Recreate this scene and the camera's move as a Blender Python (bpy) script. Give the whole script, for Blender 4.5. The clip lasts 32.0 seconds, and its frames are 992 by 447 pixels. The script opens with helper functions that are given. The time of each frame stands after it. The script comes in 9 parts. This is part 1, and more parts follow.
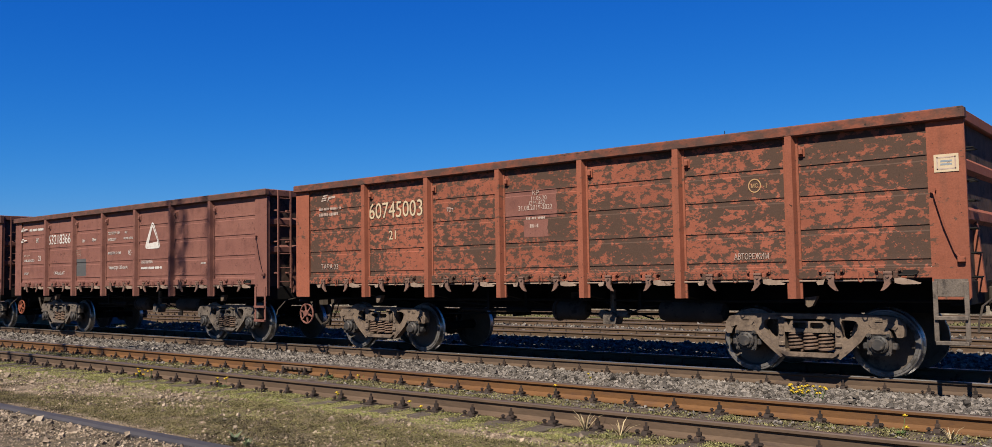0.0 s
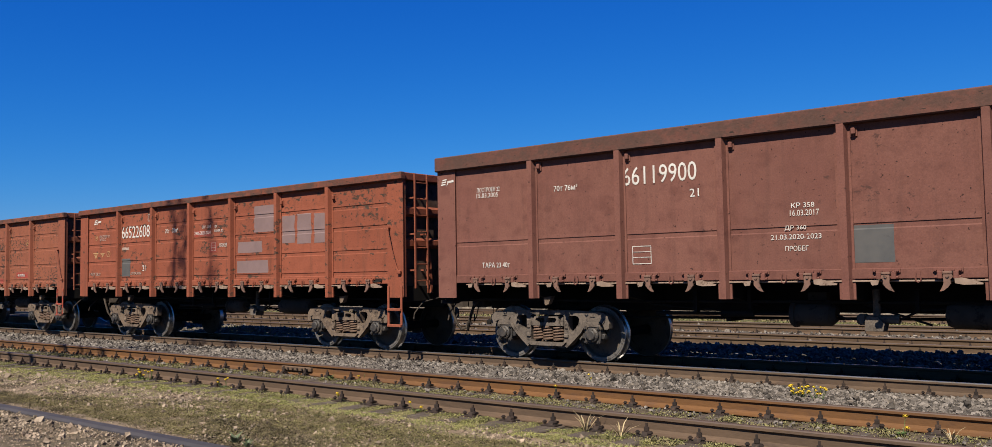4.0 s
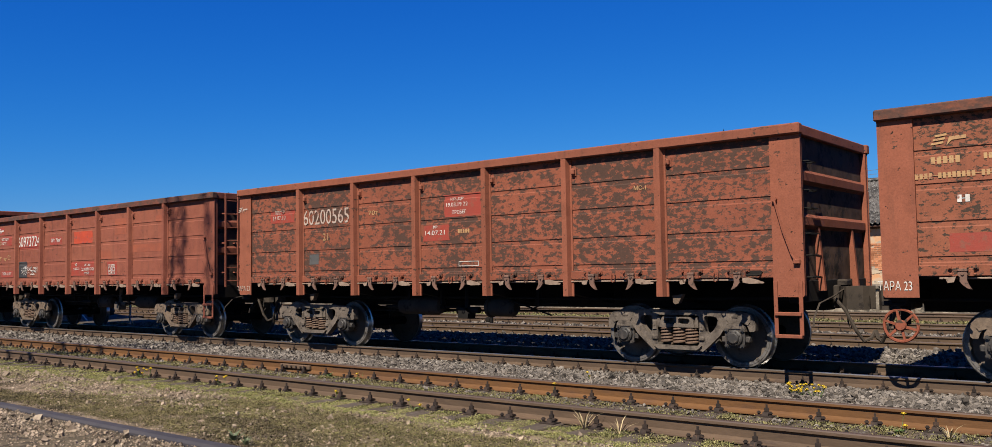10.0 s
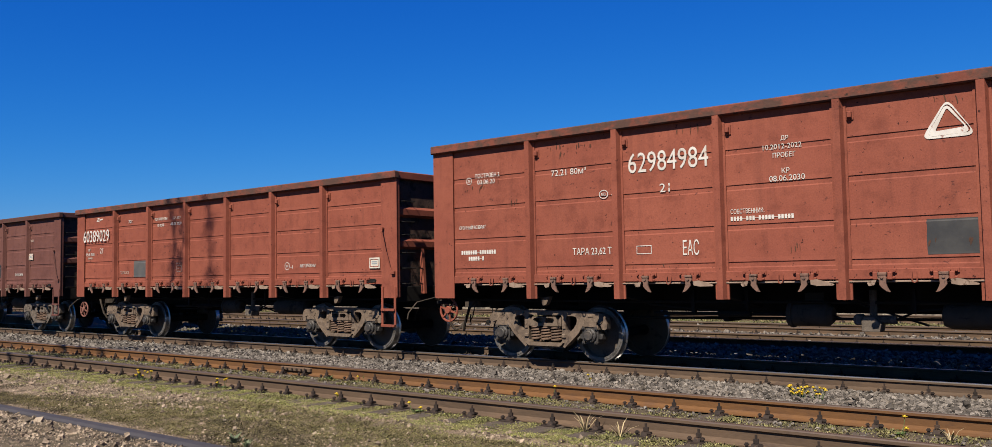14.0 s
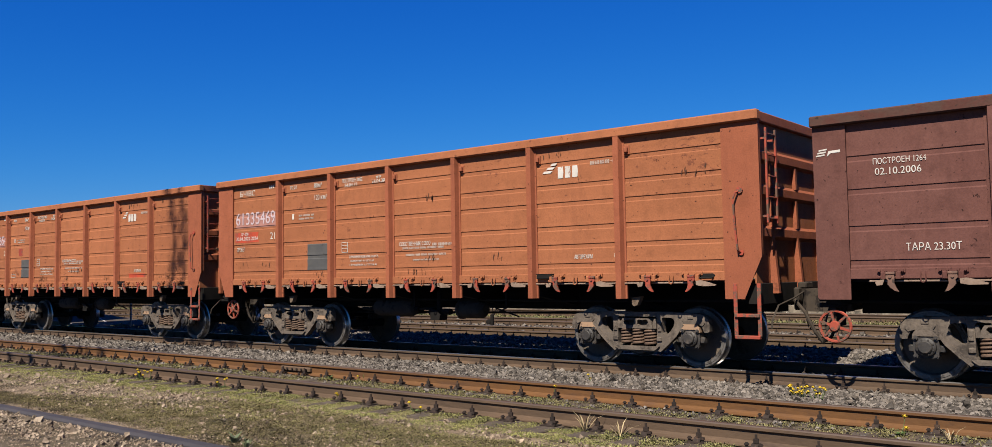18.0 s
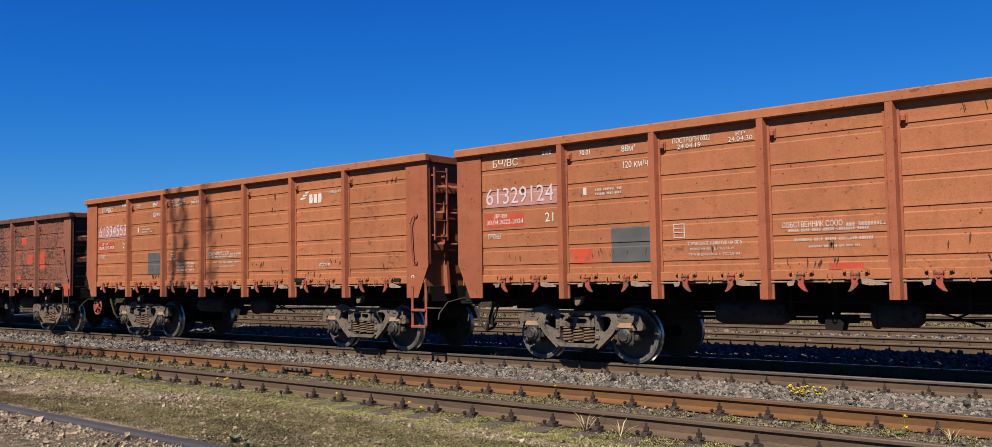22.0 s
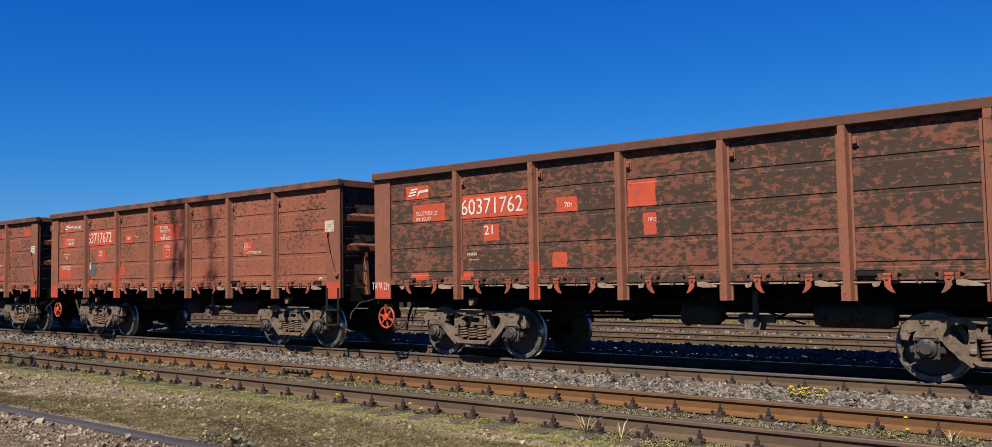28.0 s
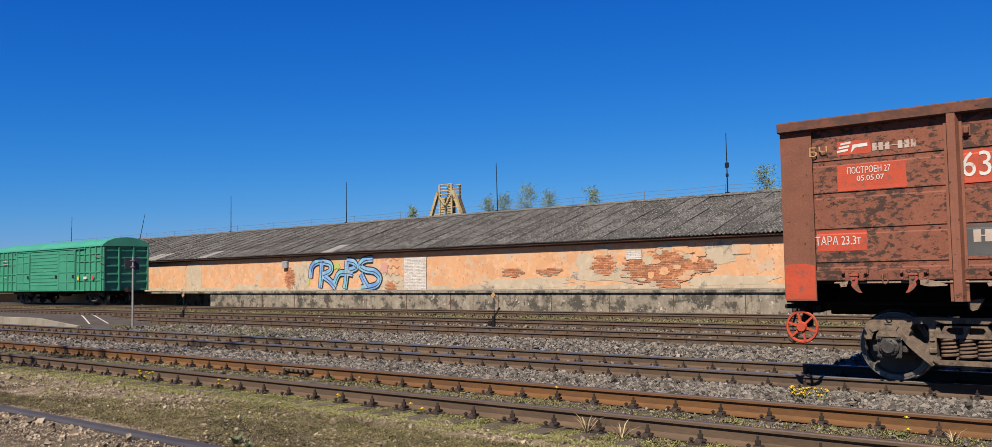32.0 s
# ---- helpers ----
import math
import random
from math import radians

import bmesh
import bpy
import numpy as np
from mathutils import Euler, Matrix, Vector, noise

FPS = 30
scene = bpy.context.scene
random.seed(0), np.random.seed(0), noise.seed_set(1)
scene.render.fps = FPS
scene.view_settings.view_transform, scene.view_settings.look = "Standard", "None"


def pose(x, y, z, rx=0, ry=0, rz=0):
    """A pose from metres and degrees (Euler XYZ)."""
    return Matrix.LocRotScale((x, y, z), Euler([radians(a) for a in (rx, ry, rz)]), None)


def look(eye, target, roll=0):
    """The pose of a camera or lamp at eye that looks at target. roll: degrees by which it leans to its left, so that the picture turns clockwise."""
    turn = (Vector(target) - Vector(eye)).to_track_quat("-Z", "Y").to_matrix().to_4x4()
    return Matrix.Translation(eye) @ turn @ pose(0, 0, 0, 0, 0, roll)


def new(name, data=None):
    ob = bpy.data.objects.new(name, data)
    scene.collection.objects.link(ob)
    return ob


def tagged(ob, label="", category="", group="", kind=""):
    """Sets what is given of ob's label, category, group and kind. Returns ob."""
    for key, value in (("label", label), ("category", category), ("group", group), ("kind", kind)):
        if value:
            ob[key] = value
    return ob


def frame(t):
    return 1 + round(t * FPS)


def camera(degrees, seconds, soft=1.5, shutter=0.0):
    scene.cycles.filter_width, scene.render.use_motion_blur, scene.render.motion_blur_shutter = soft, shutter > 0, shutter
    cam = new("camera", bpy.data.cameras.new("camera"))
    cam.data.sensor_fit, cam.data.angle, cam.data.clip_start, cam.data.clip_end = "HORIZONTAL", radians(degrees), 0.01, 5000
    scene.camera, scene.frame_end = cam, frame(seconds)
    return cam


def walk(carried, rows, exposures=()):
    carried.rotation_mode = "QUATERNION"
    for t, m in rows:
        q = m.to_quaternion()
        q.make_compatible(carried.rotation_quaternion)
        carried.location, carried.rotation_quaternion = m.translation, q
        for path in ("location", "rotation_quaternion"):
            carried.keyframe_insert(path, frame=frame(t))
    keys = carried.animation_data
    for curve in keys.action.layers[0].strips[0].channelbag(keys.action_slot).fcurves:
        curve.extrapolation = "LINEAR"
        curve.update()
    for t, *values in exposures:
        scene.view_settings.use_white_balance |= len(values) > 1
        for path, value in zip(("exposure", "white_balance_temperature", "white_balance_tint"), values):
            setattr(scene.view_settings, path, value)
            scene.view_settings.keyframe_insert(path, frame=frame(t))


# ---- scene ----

from mathutils.geometry import tessellate_polygon

# The camera stands beside the line on its support and sways a little.
cam = camera(58.647, 32.0, soft=0.6)
EYE = (0.0, -13.428, 1.465)
SWAY = [(0.0, 39.220, 3.356), (0.5, 39.242, 3.356), (1.0, 39.242, 3.363), (1.5, 39.242, 3.393), (2.0, 39.242, 3.400), (2.5, 39.247, 3.400), (3.0, 39.267, 3.400),
        (3.5, 39.247, 3.400), (5.5, 39.242, 3.373), (6.0, 39.242, 3.363), (6.5, 39.267, 3.408), (7.0, 39.257, 3.458), (7.5, 39.267, 3.408), (8.0, 39.227, 3.393),
        (8.5, 39.220, 3.348), (9.0, 39.198, 3.288), (9.5, 39.167, 3.328), (10.0, 39.157, 3.253), (10.5, 39.187, 3.225), (11.0, 39.167, 3.225), (11.5, 39.167, 3.225),
        (12.0, 39.192, 3.243), (12.5, 39.198, 3.338), (13.0, 39.198, 3.378), (13.5, 39.198, 3.398), (14.0, 39.202, 3.418), (14.5, 39.212, 3.513), (15.0, 39.202, 3.531),
        (15.5, 39.198, 3.528), (17.5, 39.212, 3.403), (18.0, 39.202, 3.398), (18.5, 39.204, 3.368), (19.0, 39.217, 3.283), (19.5, 39.220, 3.278), (20.0, 39.220, 3.343),
        (20.5, 39.220, 3.363), (21.0, 39.220, 3.393), (22.0, 39.220, 3.400), (22.5, 39.232, 3.408), (23.0, 39.242, 3.428), (23.5, 39.277, 3.418), (24.0, 39.286, 3.473),
        (24.5, 39.277, 3.487), (25.0, 39.262, 3.487), (25.5, 39.312, 3.487), (26.0, 39.329, 3.487), (26.5, 39.317, 3.487), (28.5, 39.242, 3.493), (29.0, 39.237, 3.523),
        (29.5, 39.212, 3.531), (30.0, 39.242, 3.531), (30.5, 39.287, 3.531), (31.0, 39.342, 3.526), (31.5, 39.342, 3.493), (32.0, 39.297, 3.487)]


def aim(yaw, pitch):
    a, b = radians(yaw), radians(pitch)
    ahead = Vector((-math.sin(a) * math.cos(b), math.cos(a) * math.cos(b), math.sin(b)))
    return look(EYE, Vector(EYE) + ahead * 10, -0.932)


walk(cam, [(t, aim(a, b)) for t, a, b in SWAY], [(0.0, 1.04), (32.0, 1.04)])

# How far the train has come at each time, in metres.
RUN = [(0.0, -0.00), (0.5, 3.89), (1.0, 7.86), (1.5, 11.87), (2.0, 15.89), (2.5, 19.92), (3.0, 23.99), (3.5, 28.02), (5.5, 44.20), (6.0, 48.28), (6.5, 52.38), (7.0, 56.51),
       (7.5, 60.58), (8.0, 64.72), (8.5, 68.92), (9.0, 73.09), (9.5, 77.27), (10.0, 81.48), (10.5, 85.64), (11.0, 89.86), (11.5, 94.10), (12.0, 98.34), (12.5, 102.61),
       (13.0, 106.89), (13.5, 111.10), (14.0, 115.37), (14.5, 119.71), (15.0, 124.06), (15.5, 128.52), (17.5, 145.95), (18.0, 150.26), (18.5, 154.65), (19.0, 159.07),
       (19.5, 163.50), (20.0, 167.88), (20.5, 172.25), (21.0, 176.67), (21.5, 181.14), (22.0, 185.59), (22.5, 190.03), (23.0, 194.46), (23.5, 198.88), (24.0, 203.37),
       (24.5, 207.84), (25.0, 212.36), (25.5, 216.82), (26.0, 221.25), (26.5, 225.70), (28.5, 243.59), (29.0, 248.12), (29.5, 252.58), (30.0, 257.04), (30.5, 261.53),
       (31.0, 266.00), (31.5, 270.52), (32.0, 275.09)]
RUN_T, RUN_S = [r[0] for r in RUN], [r[1] for r in RUN]
SLOPE = np.gradient(np.array(RUN_S), np.array(RUN_T))


def run_at(t):
    """The train's way at t seconds, by smooth cubic pieces between the rows of RUN."""
    i = min(max(int(np.searchsorted(RUN_T, t, side="right")) - 1, 0), len(RUN_T) - 2)
    h = RUN_T[i + 1] - RUN_T[i]
    u = (t - RUN_T[i]) / h
    return float((2 * u**3 - 3 * u**2 + 1) * RUN_S[i] + (u**3 - 2 * u**2 + u) * h * SLOPE[i] + (3 * u**2 - 2 * u**3) * RUN_S[i + 1] + (u**3 - u**2) * h * SLOPE[i + 1])


# ---- light: clear spring sky and one sun from behind the camera ----
SUN_UP = 49.0
SUN_WAY = Vector((-0.225, 1.0, 0)).normalized() * math.cos(radians(SUN_UP)) - Vector((0, 0, math.sin(radians(SUN_UP))))
world = bpy.data.worlds.new("sky")
scene.world = world
world.use_nodes = True
wn, wl = world.node_tree.nodes, world.node_tree.links
sky = wn.new("ShaderNodeTexSky")
sky.sky_type = "NISHITA"
sky.sun_disc = False
sky.sun_elevation = radians(SUN_UP)
sky.sun_rotation = math.atan2(-SUN_WAY.x, -SUN_WAY.y)
sky.air_density, sky.dust_density, sky.ozone_density, sky.altitude = 1.0, 0.2, 4.0, 100
# a clear deep-blue sky: each channel of the sky model takes the camera's own gain and contrast
split, join = wn.new("ShaderNodeSeparateColor"), wn.new("ShaderNodeCombineColor")
wl.new(sky.outputs["Color"], split.inputs[0])
for i, (gain, power) in enumerate(((0.55, 2.4), (0.47, 1.2), (0.70, 0.63))):
    lift, bend, drop = (wn.new("ShaderNodeMath") for _ in range(3))
    lift.operation, bend.operation, drop.operation = "MULTIPLY", "POWER", "MULTIPLY"
    lift.inputs[1].default_value, bend.inputs[1].default_value, drop.inputs[1].default_value = 0.1, power, gain / 0.1
    wl.new(split.outputs[i], lift.inputs[0])
    wl.new(lift.outputs[0], bend.inputs[0])
    wl.new(bend.outputs[0], drop.inputs[0])
    wl.new(drop.outputs[0], join.inputs[i])
wl.new(join.outputs[0], wn["Background"].inputs["Color"])
wn["Background"].inputs["Strength"].default_value = 0.0611
sun = new("sun", bpy.data.lights.new("sun", "SUN"))
sun.data.energy, sun.data.angle, sun.data.color = 5.0, radians(0.53), (1.0, 0.92, 0.79)
sun.matrix_world = look((0, -60, 70), Vector((0, -60, 70)) + SUN_WAY)


# ---- materials ----
def surface(name, colours, scale=1.0, rough=0.7, metal=0.0, wear=None, wear_scale=3.0, wear_from=0.6, wear_soft=0.04, bump=0.2, bump_scale=30.0, stretch=(1, 1, 1),
            speck=None, speck_scale=60.0, speck_from=0.68, vary=0.0, spread=True, island=False, streak=0.0, dents=0.0, wear_stretch=None, grain=0.0, grain_scale=48.0):
    """A rough surface: colours drift by a coarse noise, patches of wear and small specks lie over them, fine relief on all."""
    colours = [tuple(0.62 * c for c in col) for col in colours]
    wear, speck = (tuple(0.62 * c for c in col) if col else None for col in (wear, speck))
    m = bpy.data.materials.new(name)
    m.use_nodes = True
    n, l = m.node_tree.nodes, m.node_tree.links
    bsdf = n["Principled BSDF"]
    geo = n.new("ShaderNodeTexCoord")
    info = n.new("ShaderNodeObjectInfo")
    shift = n.new("ShaderNodeVectorMath")
    shift.operation = "MULTIPLY_ADD"
    l.new(geo.outputs["Object"], shift.inputs[0])
    shift.inputs[1].default_value = stretch
    if spread:
        far = n.new("ShaderNodeMath")
        far.operation = "MULTIPLY"
        far.inputs[1].default_value = 37.0
        l.new(info.outputs["Random"], far.inputs[0])
        l.new(far.outputs[0], shift.inputs[2])
    place = shift.outputs[0]

    def cloud(s, detail=5.0, rough_=0.6, squash=None):
        t = n.new("ShaderNodeTexNoise")
        t.inputs["Scale"].default_value, t.inputs["Detail"].default_value, t.inputs["Roughness"].default_value = s, detail, rough_
        if squash:
            q = n.new("ShaderNodeVectorMath")
            q.operation = "MULTIPLY"
            q.inputs[1].default_value = squash
            l.new(place, q.inputs[0])
            l.new(q.outputs[0], t.inputs["Vector"])
        else:
            l.new(place, t.inputs["Vector"])
        return t.outputs["Fac"]

    def blend(fac, a, b):
        x = n.new("ShaderNodeMix")
        x.data_type = "RGBA"
        l.new(fac, x.inputs["Factor"])
        for s, v in ((x.inputs[6], a), (x.inputs[7], b)):
            if isinstance(v, tuple):
                s.default_value = (*v, 1)
            else:
                l.new(v, s)
        return x.outputs[2]

    def ramp(fac, a, b):
        x = n.new("ShaderNodeMapRange")
        x.interpolation_type = "SMOOTHSTEP"
        x.inputs["From Min"].default_value, x.inputs["From Max"].default_value = a, b
        l.new(fac, x.inputs["Value"])
        return x.outputs["Result"]

    colour = blend(ramp(cloud(scale), 0.32, 0.68), colours[0], colours[1])
    if len(colours) > 2:
        colour = blend(ramp(cloud(scale * 4.3), 0.45, 0.75), colour, colours[2])
    if vary:
        pick = n.new("ShaderNodeNewGeometry").outputs["Random Per Island"] if island else info.outputs["Random"]
        hsv = n.new("ShaderNodeHueSaturation")
        v = n.new("ShaderNodeMapRange")
        v.inputs["To Min"].default_value, v.inputs["To Max"].default_value = 1 - vary, 1 + vary
        l.new(pick, v.inputs["Value"])
        l.new(v.outputs["Result"], hsv.inputs["Value"])
        l.new(colour, hsv.inputs["Color"])
        colour = hsv.outputs["Color"]
    if streak:
        st = n.new("ShaderNodeTexNoise")
        run = n.new("ShaderNodeVectorMath")
        run.operation = "MULTIPLY"
        run.inputs[1].default_value = (9.0, 9.0, 0.7)
        l.new(place, run.inputs[0])
        l.new(run.outputs[0], st.inputs["Vector"])
        st.inputs["Scale"].default_value, st.inputs["Detail"].default_value = 1.0, 3.0
        soft = n.new("ShaderNodeMath")
        soft.operation = "MULTIPLY"
        soft.inputs[1].default_value = streak
        l.new(ramp(st.outputs["Fac"], 0.5, 0.75), soft.inputs[0])
        colour = blend(soft.outputs[0], colour, wear or tuple(c * 0.5 for c in colours[0]))
    mask = None
    if wear:
        field = cloud(wear_scale, 8.0, 0.72, wear_stretch)
        if wear_stretch:
            # wear gathers in some areas of the sheet and leaves others whole
            gather = n.new("ShaderNodeMath")
            gather.operation = "MULTIPLY_ADD"
            l.new(cloud(0.85, 3.0), gather.inputs[0])
            gather.inputs[1].default_value = 0.42
            shifted = n.new("ShaderNodeMath")
            shifted.operation = "SUBTRACT"
            l.new(field, gather.inputs[2])
            l.new(gather.outputs[0], shifted.inputs[0])
            shifted.inputs[1].default_value = 0.21
            field = shifted.outputs[0]
        mask = ramp(field, wear_from - wear_soft, wear_from + wear_soft)
        colour = blend(mask, colour, wear)
    if speck:
        colour = blend(ramp(cloud(speck_scale, 3.0), speck_from, speck_from + 0.06), colour, speck)
    if grain:
        # fine dust and pitting: small steps of brightness over the whole face
        dust = n.new("ShaderNodeHueSaturation")
        step = n.new("ShaderNodeMapRange")
        step.inputs["From Min"].default_value, step.inputs["From Max"].default_value = 0.3, 0.7
        step.inputs["To Min"].default_value, step.inputs["To Max"].default_value = 1 - grain, 1 + grain
        l.new(cloud(grain_scale, 6.0, 0.75), step.inputs["Value"])
        l.new(step.outputs["Result"], dust.inputs["Value"])
        l.new(colour, dust.inputs["Color"])
        colour = dust.outputs["Color"]
    l.new(colour, bsdf.inputs["Base Color"])
    bsdf.inputs["Metallic"].default_value = metal
    bsdf.inputs["Specular IOR Level"].default_value = 0.5 if metal > 0.3 or rough < 0.56 else 0.32 if rough < 0.72 else 0.12
    r = n.new("ShaderNodeMapRange")
    r.inputs["To Min"].default_value, r.inputs["To Max"].default_value = max(rough - 0.12, 0.05), min(rough + 0.12, 1.0)
    l.new(cloud(scale * 7), r.inputs["Value"])
    l.new(r.outputs["Result"], bsdf.inputs["Roughness"])
    if bump:
        b = n.new("ShaderNodeBump")
        b.inputs["Strength"].default_value, b.inputs["Distance"].default_value = bump, 0.01
        l.new(cloud(bump_scale, 6.0), b.inputs["Height"])
        if dents:
            d = n.new("ShaderNodeBump")
            d.inputs["Strength"].default_value, d.inputs["Distance"].default_value = dents, 0.06
            l.new(cloud(2.2, 2.0, 0.5), d.inputs["Height"])
            l.new(d.outputs["Normal"], b.inputs["Normal"])
        l.new(b.outputs["Normal"], bsdf.inputs["Normal"])
    return m


def wagon_paint(name, main, other, wear, wear_from, wear_scale=2.6, wear_soft=0.03, streak=0.25, rough=0.74, dents=0.25, squash=(0.8, 1.0, 1.4), fine=2.5):
    """Old paint on steel sheet: sun-bleached drift, rain streaks, flaked patches, pits and dust; each sheet a little different."""
    main, other = ((r, g * 1.08, b * 1.13) for r, g, b in (main, other))
    return surface(name, (main, other, tuple(c * 0.8 for c in main)), 0.9, rough, wear=wear, wear_scale=wear_scale * fine, wear_from=wear_from, wear_soft=wear_soft,
                   bump=0.16, bump_scale=18.0, speck=tuple(c * 0.45 for c in wear), speck_scale=17.0, speck_from=0.665, streak=streak, dents=dents, wear_stretch=squash, vary=0.07, grain=0.2)


DARK = (0.062, 0.042, 0.03)
PAINT = {
    "flaked": wagon_paint("flaked_rust_red_paint", (0.31, 0.09, 0.05), (0.25, 0.074, 0.042), (0.085, 0.05, 0.035), 0.48, 4.2, 0.018, squash=(0.75, 1.0, 1.2)),
    "flaked_post": wagon_paint("clean_rust_red_paint", (0.31, 0.092, 0.05), (0.26, 0.08, 0.045), (0.11, 0.06, 0.04), 0.63, 3.0),
    "plum": wagon_paint("plum_brown_paint", (0.21, 0.082, 0.06), (0.235, 0.096, 0.068), (0.12, 0.05, 0.038), 0.66),
    "chocolate": wagon_paint("chocolate_brown_paint", (0.175, 0.066, 0.048), (0.19, 0.076, 0.054), (0.09, 0.042, 0.033), 0.68),
    "brick": wagon_paint("brick_red_paint", (0.29, 0.08, 0.042), (0.26, 0.071, 0.038), DARK, 0.605, 3.0),
    "scuffed": wagon_paint("scuffed_brick_paint", (0.3, 0.095, 0.05), (0.26, 0.082, 0.045), DARK, 0.555, 5.0, 0.02),
    "scuffed_post": wagon_paint("plain_brick_paint", (0.29, 0.088, 0.048), (0.25, 0.078, 0.044), DARK, 0.65, 3.0),
    "rusty": wagon_paint("rust_and_paint", (0.27, 0.078, 0.042), (0.23, 0.068, 0.038), (0.085, 0.047, 0.034), 0.51, 4.0, 0.02),
    "clay": wagon_paint("clay_red_paint", (0.255, 0.075, 0.046), (0.28, 0.086, 0.05), DARK, 0.66, 3.0),
    "carmine": wagon_paint("dull_carmine_paint", (0.25, 0.066, 0.04), (0.275, 0.076, 0.045), (0.12, 0.038, 0.028), 0.67),
    "umber": wagon_paint("umber_brown_paint", (0.145, 0.055, 0.042), (0.165, 0.066, 0.05), (0.075, 0.03, 0.024), 0.69),
    "orange": wagon_paint("orange_tan_paint", (0.4, 0.135, 0.058), (0.355, 0.119, 0.052), (0.2, 0.07, 0.037), 0.645, 3.4, streak=0.2, dents=0.15),
    "faded": wagon_paint("faded_brown_paint", (0.29, 0.092, 0.054), (0.25, 0.082, 0.048), (0.078, 0.041, 0.03), 0.575, 5.0, 0.035, squash=(0.9, 1.0, 1.1)),
    "faded_post": wagon_paint("plain_brown_paint", (0.245, 0.09, 0.054), (0.215, 0.08, 0.049), (0.09, 0.05, 0.035), 0.66, 3.0),
    "worn": wagon_paint("worn_brown_paint", (0.262, 0.088, 0.052), (0.215, 0.075, 0.046), (0.07, 0.04, 0.03), 0.535, 4.6, 0.03),
    "dark_worn": wagon_paint("dark_worn_brown_paint", (0.2, 0.07, 0.042), (0.165, 0.06, 0.038), (0.058, 0.038, 0.028), 0.49, 4.0, 0.03),
    "orange_post": wagon_paint("red_orange_post_paint", (0.36, 0.105, 0.05), (0.32, 0.092, 0.045), (0.2, 0.065, 0.035), 0.67),
}
# the top rails are darker and browner than the sides, with broken wear patches
DARK_RAIL = {key: surface("sooty_rail_" + key, (main, tuple(0.8 * c for c in main), (0.105, 0.058, 0.044)), 1.3, 0.8, wear=(0.095, 0.052, 0.04), wear_scale=5.0, wear_from=0.5, wear_soft=0.09, bump=0.25, bump_scale=22,
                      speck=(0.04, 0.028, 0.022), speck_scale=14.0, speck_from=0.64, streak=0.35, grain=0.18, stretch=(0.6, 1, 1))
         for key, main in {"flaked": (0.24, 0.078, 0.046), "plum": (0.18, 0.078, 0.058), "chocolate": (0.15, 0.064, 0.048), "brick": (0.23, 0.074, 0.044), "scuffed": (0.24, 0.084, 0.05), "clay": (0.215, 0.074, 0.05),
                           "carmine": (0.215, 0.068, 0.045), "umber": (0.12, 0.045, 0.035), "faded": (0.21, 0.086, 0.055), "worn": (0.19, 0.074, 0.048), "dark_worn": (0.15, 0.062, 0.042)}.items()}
# grimy steel; base colour pushed near black to deepen the shade under the floors
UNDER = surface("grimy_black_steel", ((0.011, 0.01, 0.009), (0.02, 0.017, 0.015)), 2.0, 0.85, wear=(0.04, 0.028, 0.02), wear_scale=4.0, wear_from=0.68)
CAST = surface("dusty_cast_steel", ((0.195, 0.142, 0.103), (0.145, 0.106, 0.078), (0.235, 0.172, 0.124)), 3.0, 0.85, wear=(0.075, 0.055, 0.044), wear_scale=5.0, wear_from=0.58, wear_soft=0.08, bump=0.5, bump_scale=40, streak=0.4, grain=0.28)
CAST_GREY = surface("grey_cast_steel", ((0.165, 0.132, 0.106), (0.125, 0.102, 0.083), (0.2, 0.16, 0.128)), 3.0, 0.85, wear=(0.055, 0.045, 0.038), wear_scale=5.0, wear_from=0.58, wear_soft=0.08, bump=0.5, bump_scale=40, streak=0.4, grain=0.28)
SPRING = surface("rusty_spring_steel", ((0.19, 0.12, 0.083), (0.13, 0.086, 0.062)), 6.0, 0.75, wear=(0.07, 0.045, 0.03), wear_scale=12.0, wear_from=0.6)
BOXCAP = surface("oily_axle_box", ((0.03, 0.027, 0.025), (0.05, 0.044, 0.04)), 5.0, 0.6, wear=(0.09, 0.072, 0.058), wear_scale=7.0, wear_from=0.56, wear_soft=0.08, bump=0.4, grain=0.25)
PADS = surface("tan_wear_plate", ((0.42, 0.27, 0.17), (0.36, 0.23, 0.15)), 6.0, 0.8, wear=(0.2, 0.13, 0.09), wear_scale=9, wear_from=0.6)
WHEEL = surface("dusty_wheel_web", ((0.155, 0.122, 0.095), (0.115, 0.093, 0.075)), 3.0, 0.8, wear=(0.05, 0.042, 0.036), wear_scale=4.5, wear_from=0.6, wear_soft=0.08, bump=0.3, grain=0.2)
RIM = surface("scraped_wheel_rim", ((0.2, 0.18, 0.16), (0.15, 0.135, 0.12)), 6.0, 0.5, 0.4, wear=(0.07, 0.06, 0.05), wear_scale=8, wear_from=0.55, bump=0.15)
TREAD = surface("polished_wheel_tread", ((0.55, 0.54, 0.52), (0.42, 0.41, 0.4)), 4.0, 0.3, 0.9, bump=0.05)
LEVER = surface("bare_weathered_lever", ((0.34, 0.245, 0.185), (0.25, 0.175, 0.13)), 8.0, 0.75, wear=(0.1, 0.06, 0.04), wear_scale=12, wear_from=0.6)
HOOK_RED = surface("red_latch_paint", ((0.4, 0.07, 0.035), (0.32, 0.06, 0.035)), 8.0, 0.7, wear=(0.13, 0.075, 0.05), wear_scale=9, wear_from=0.52)
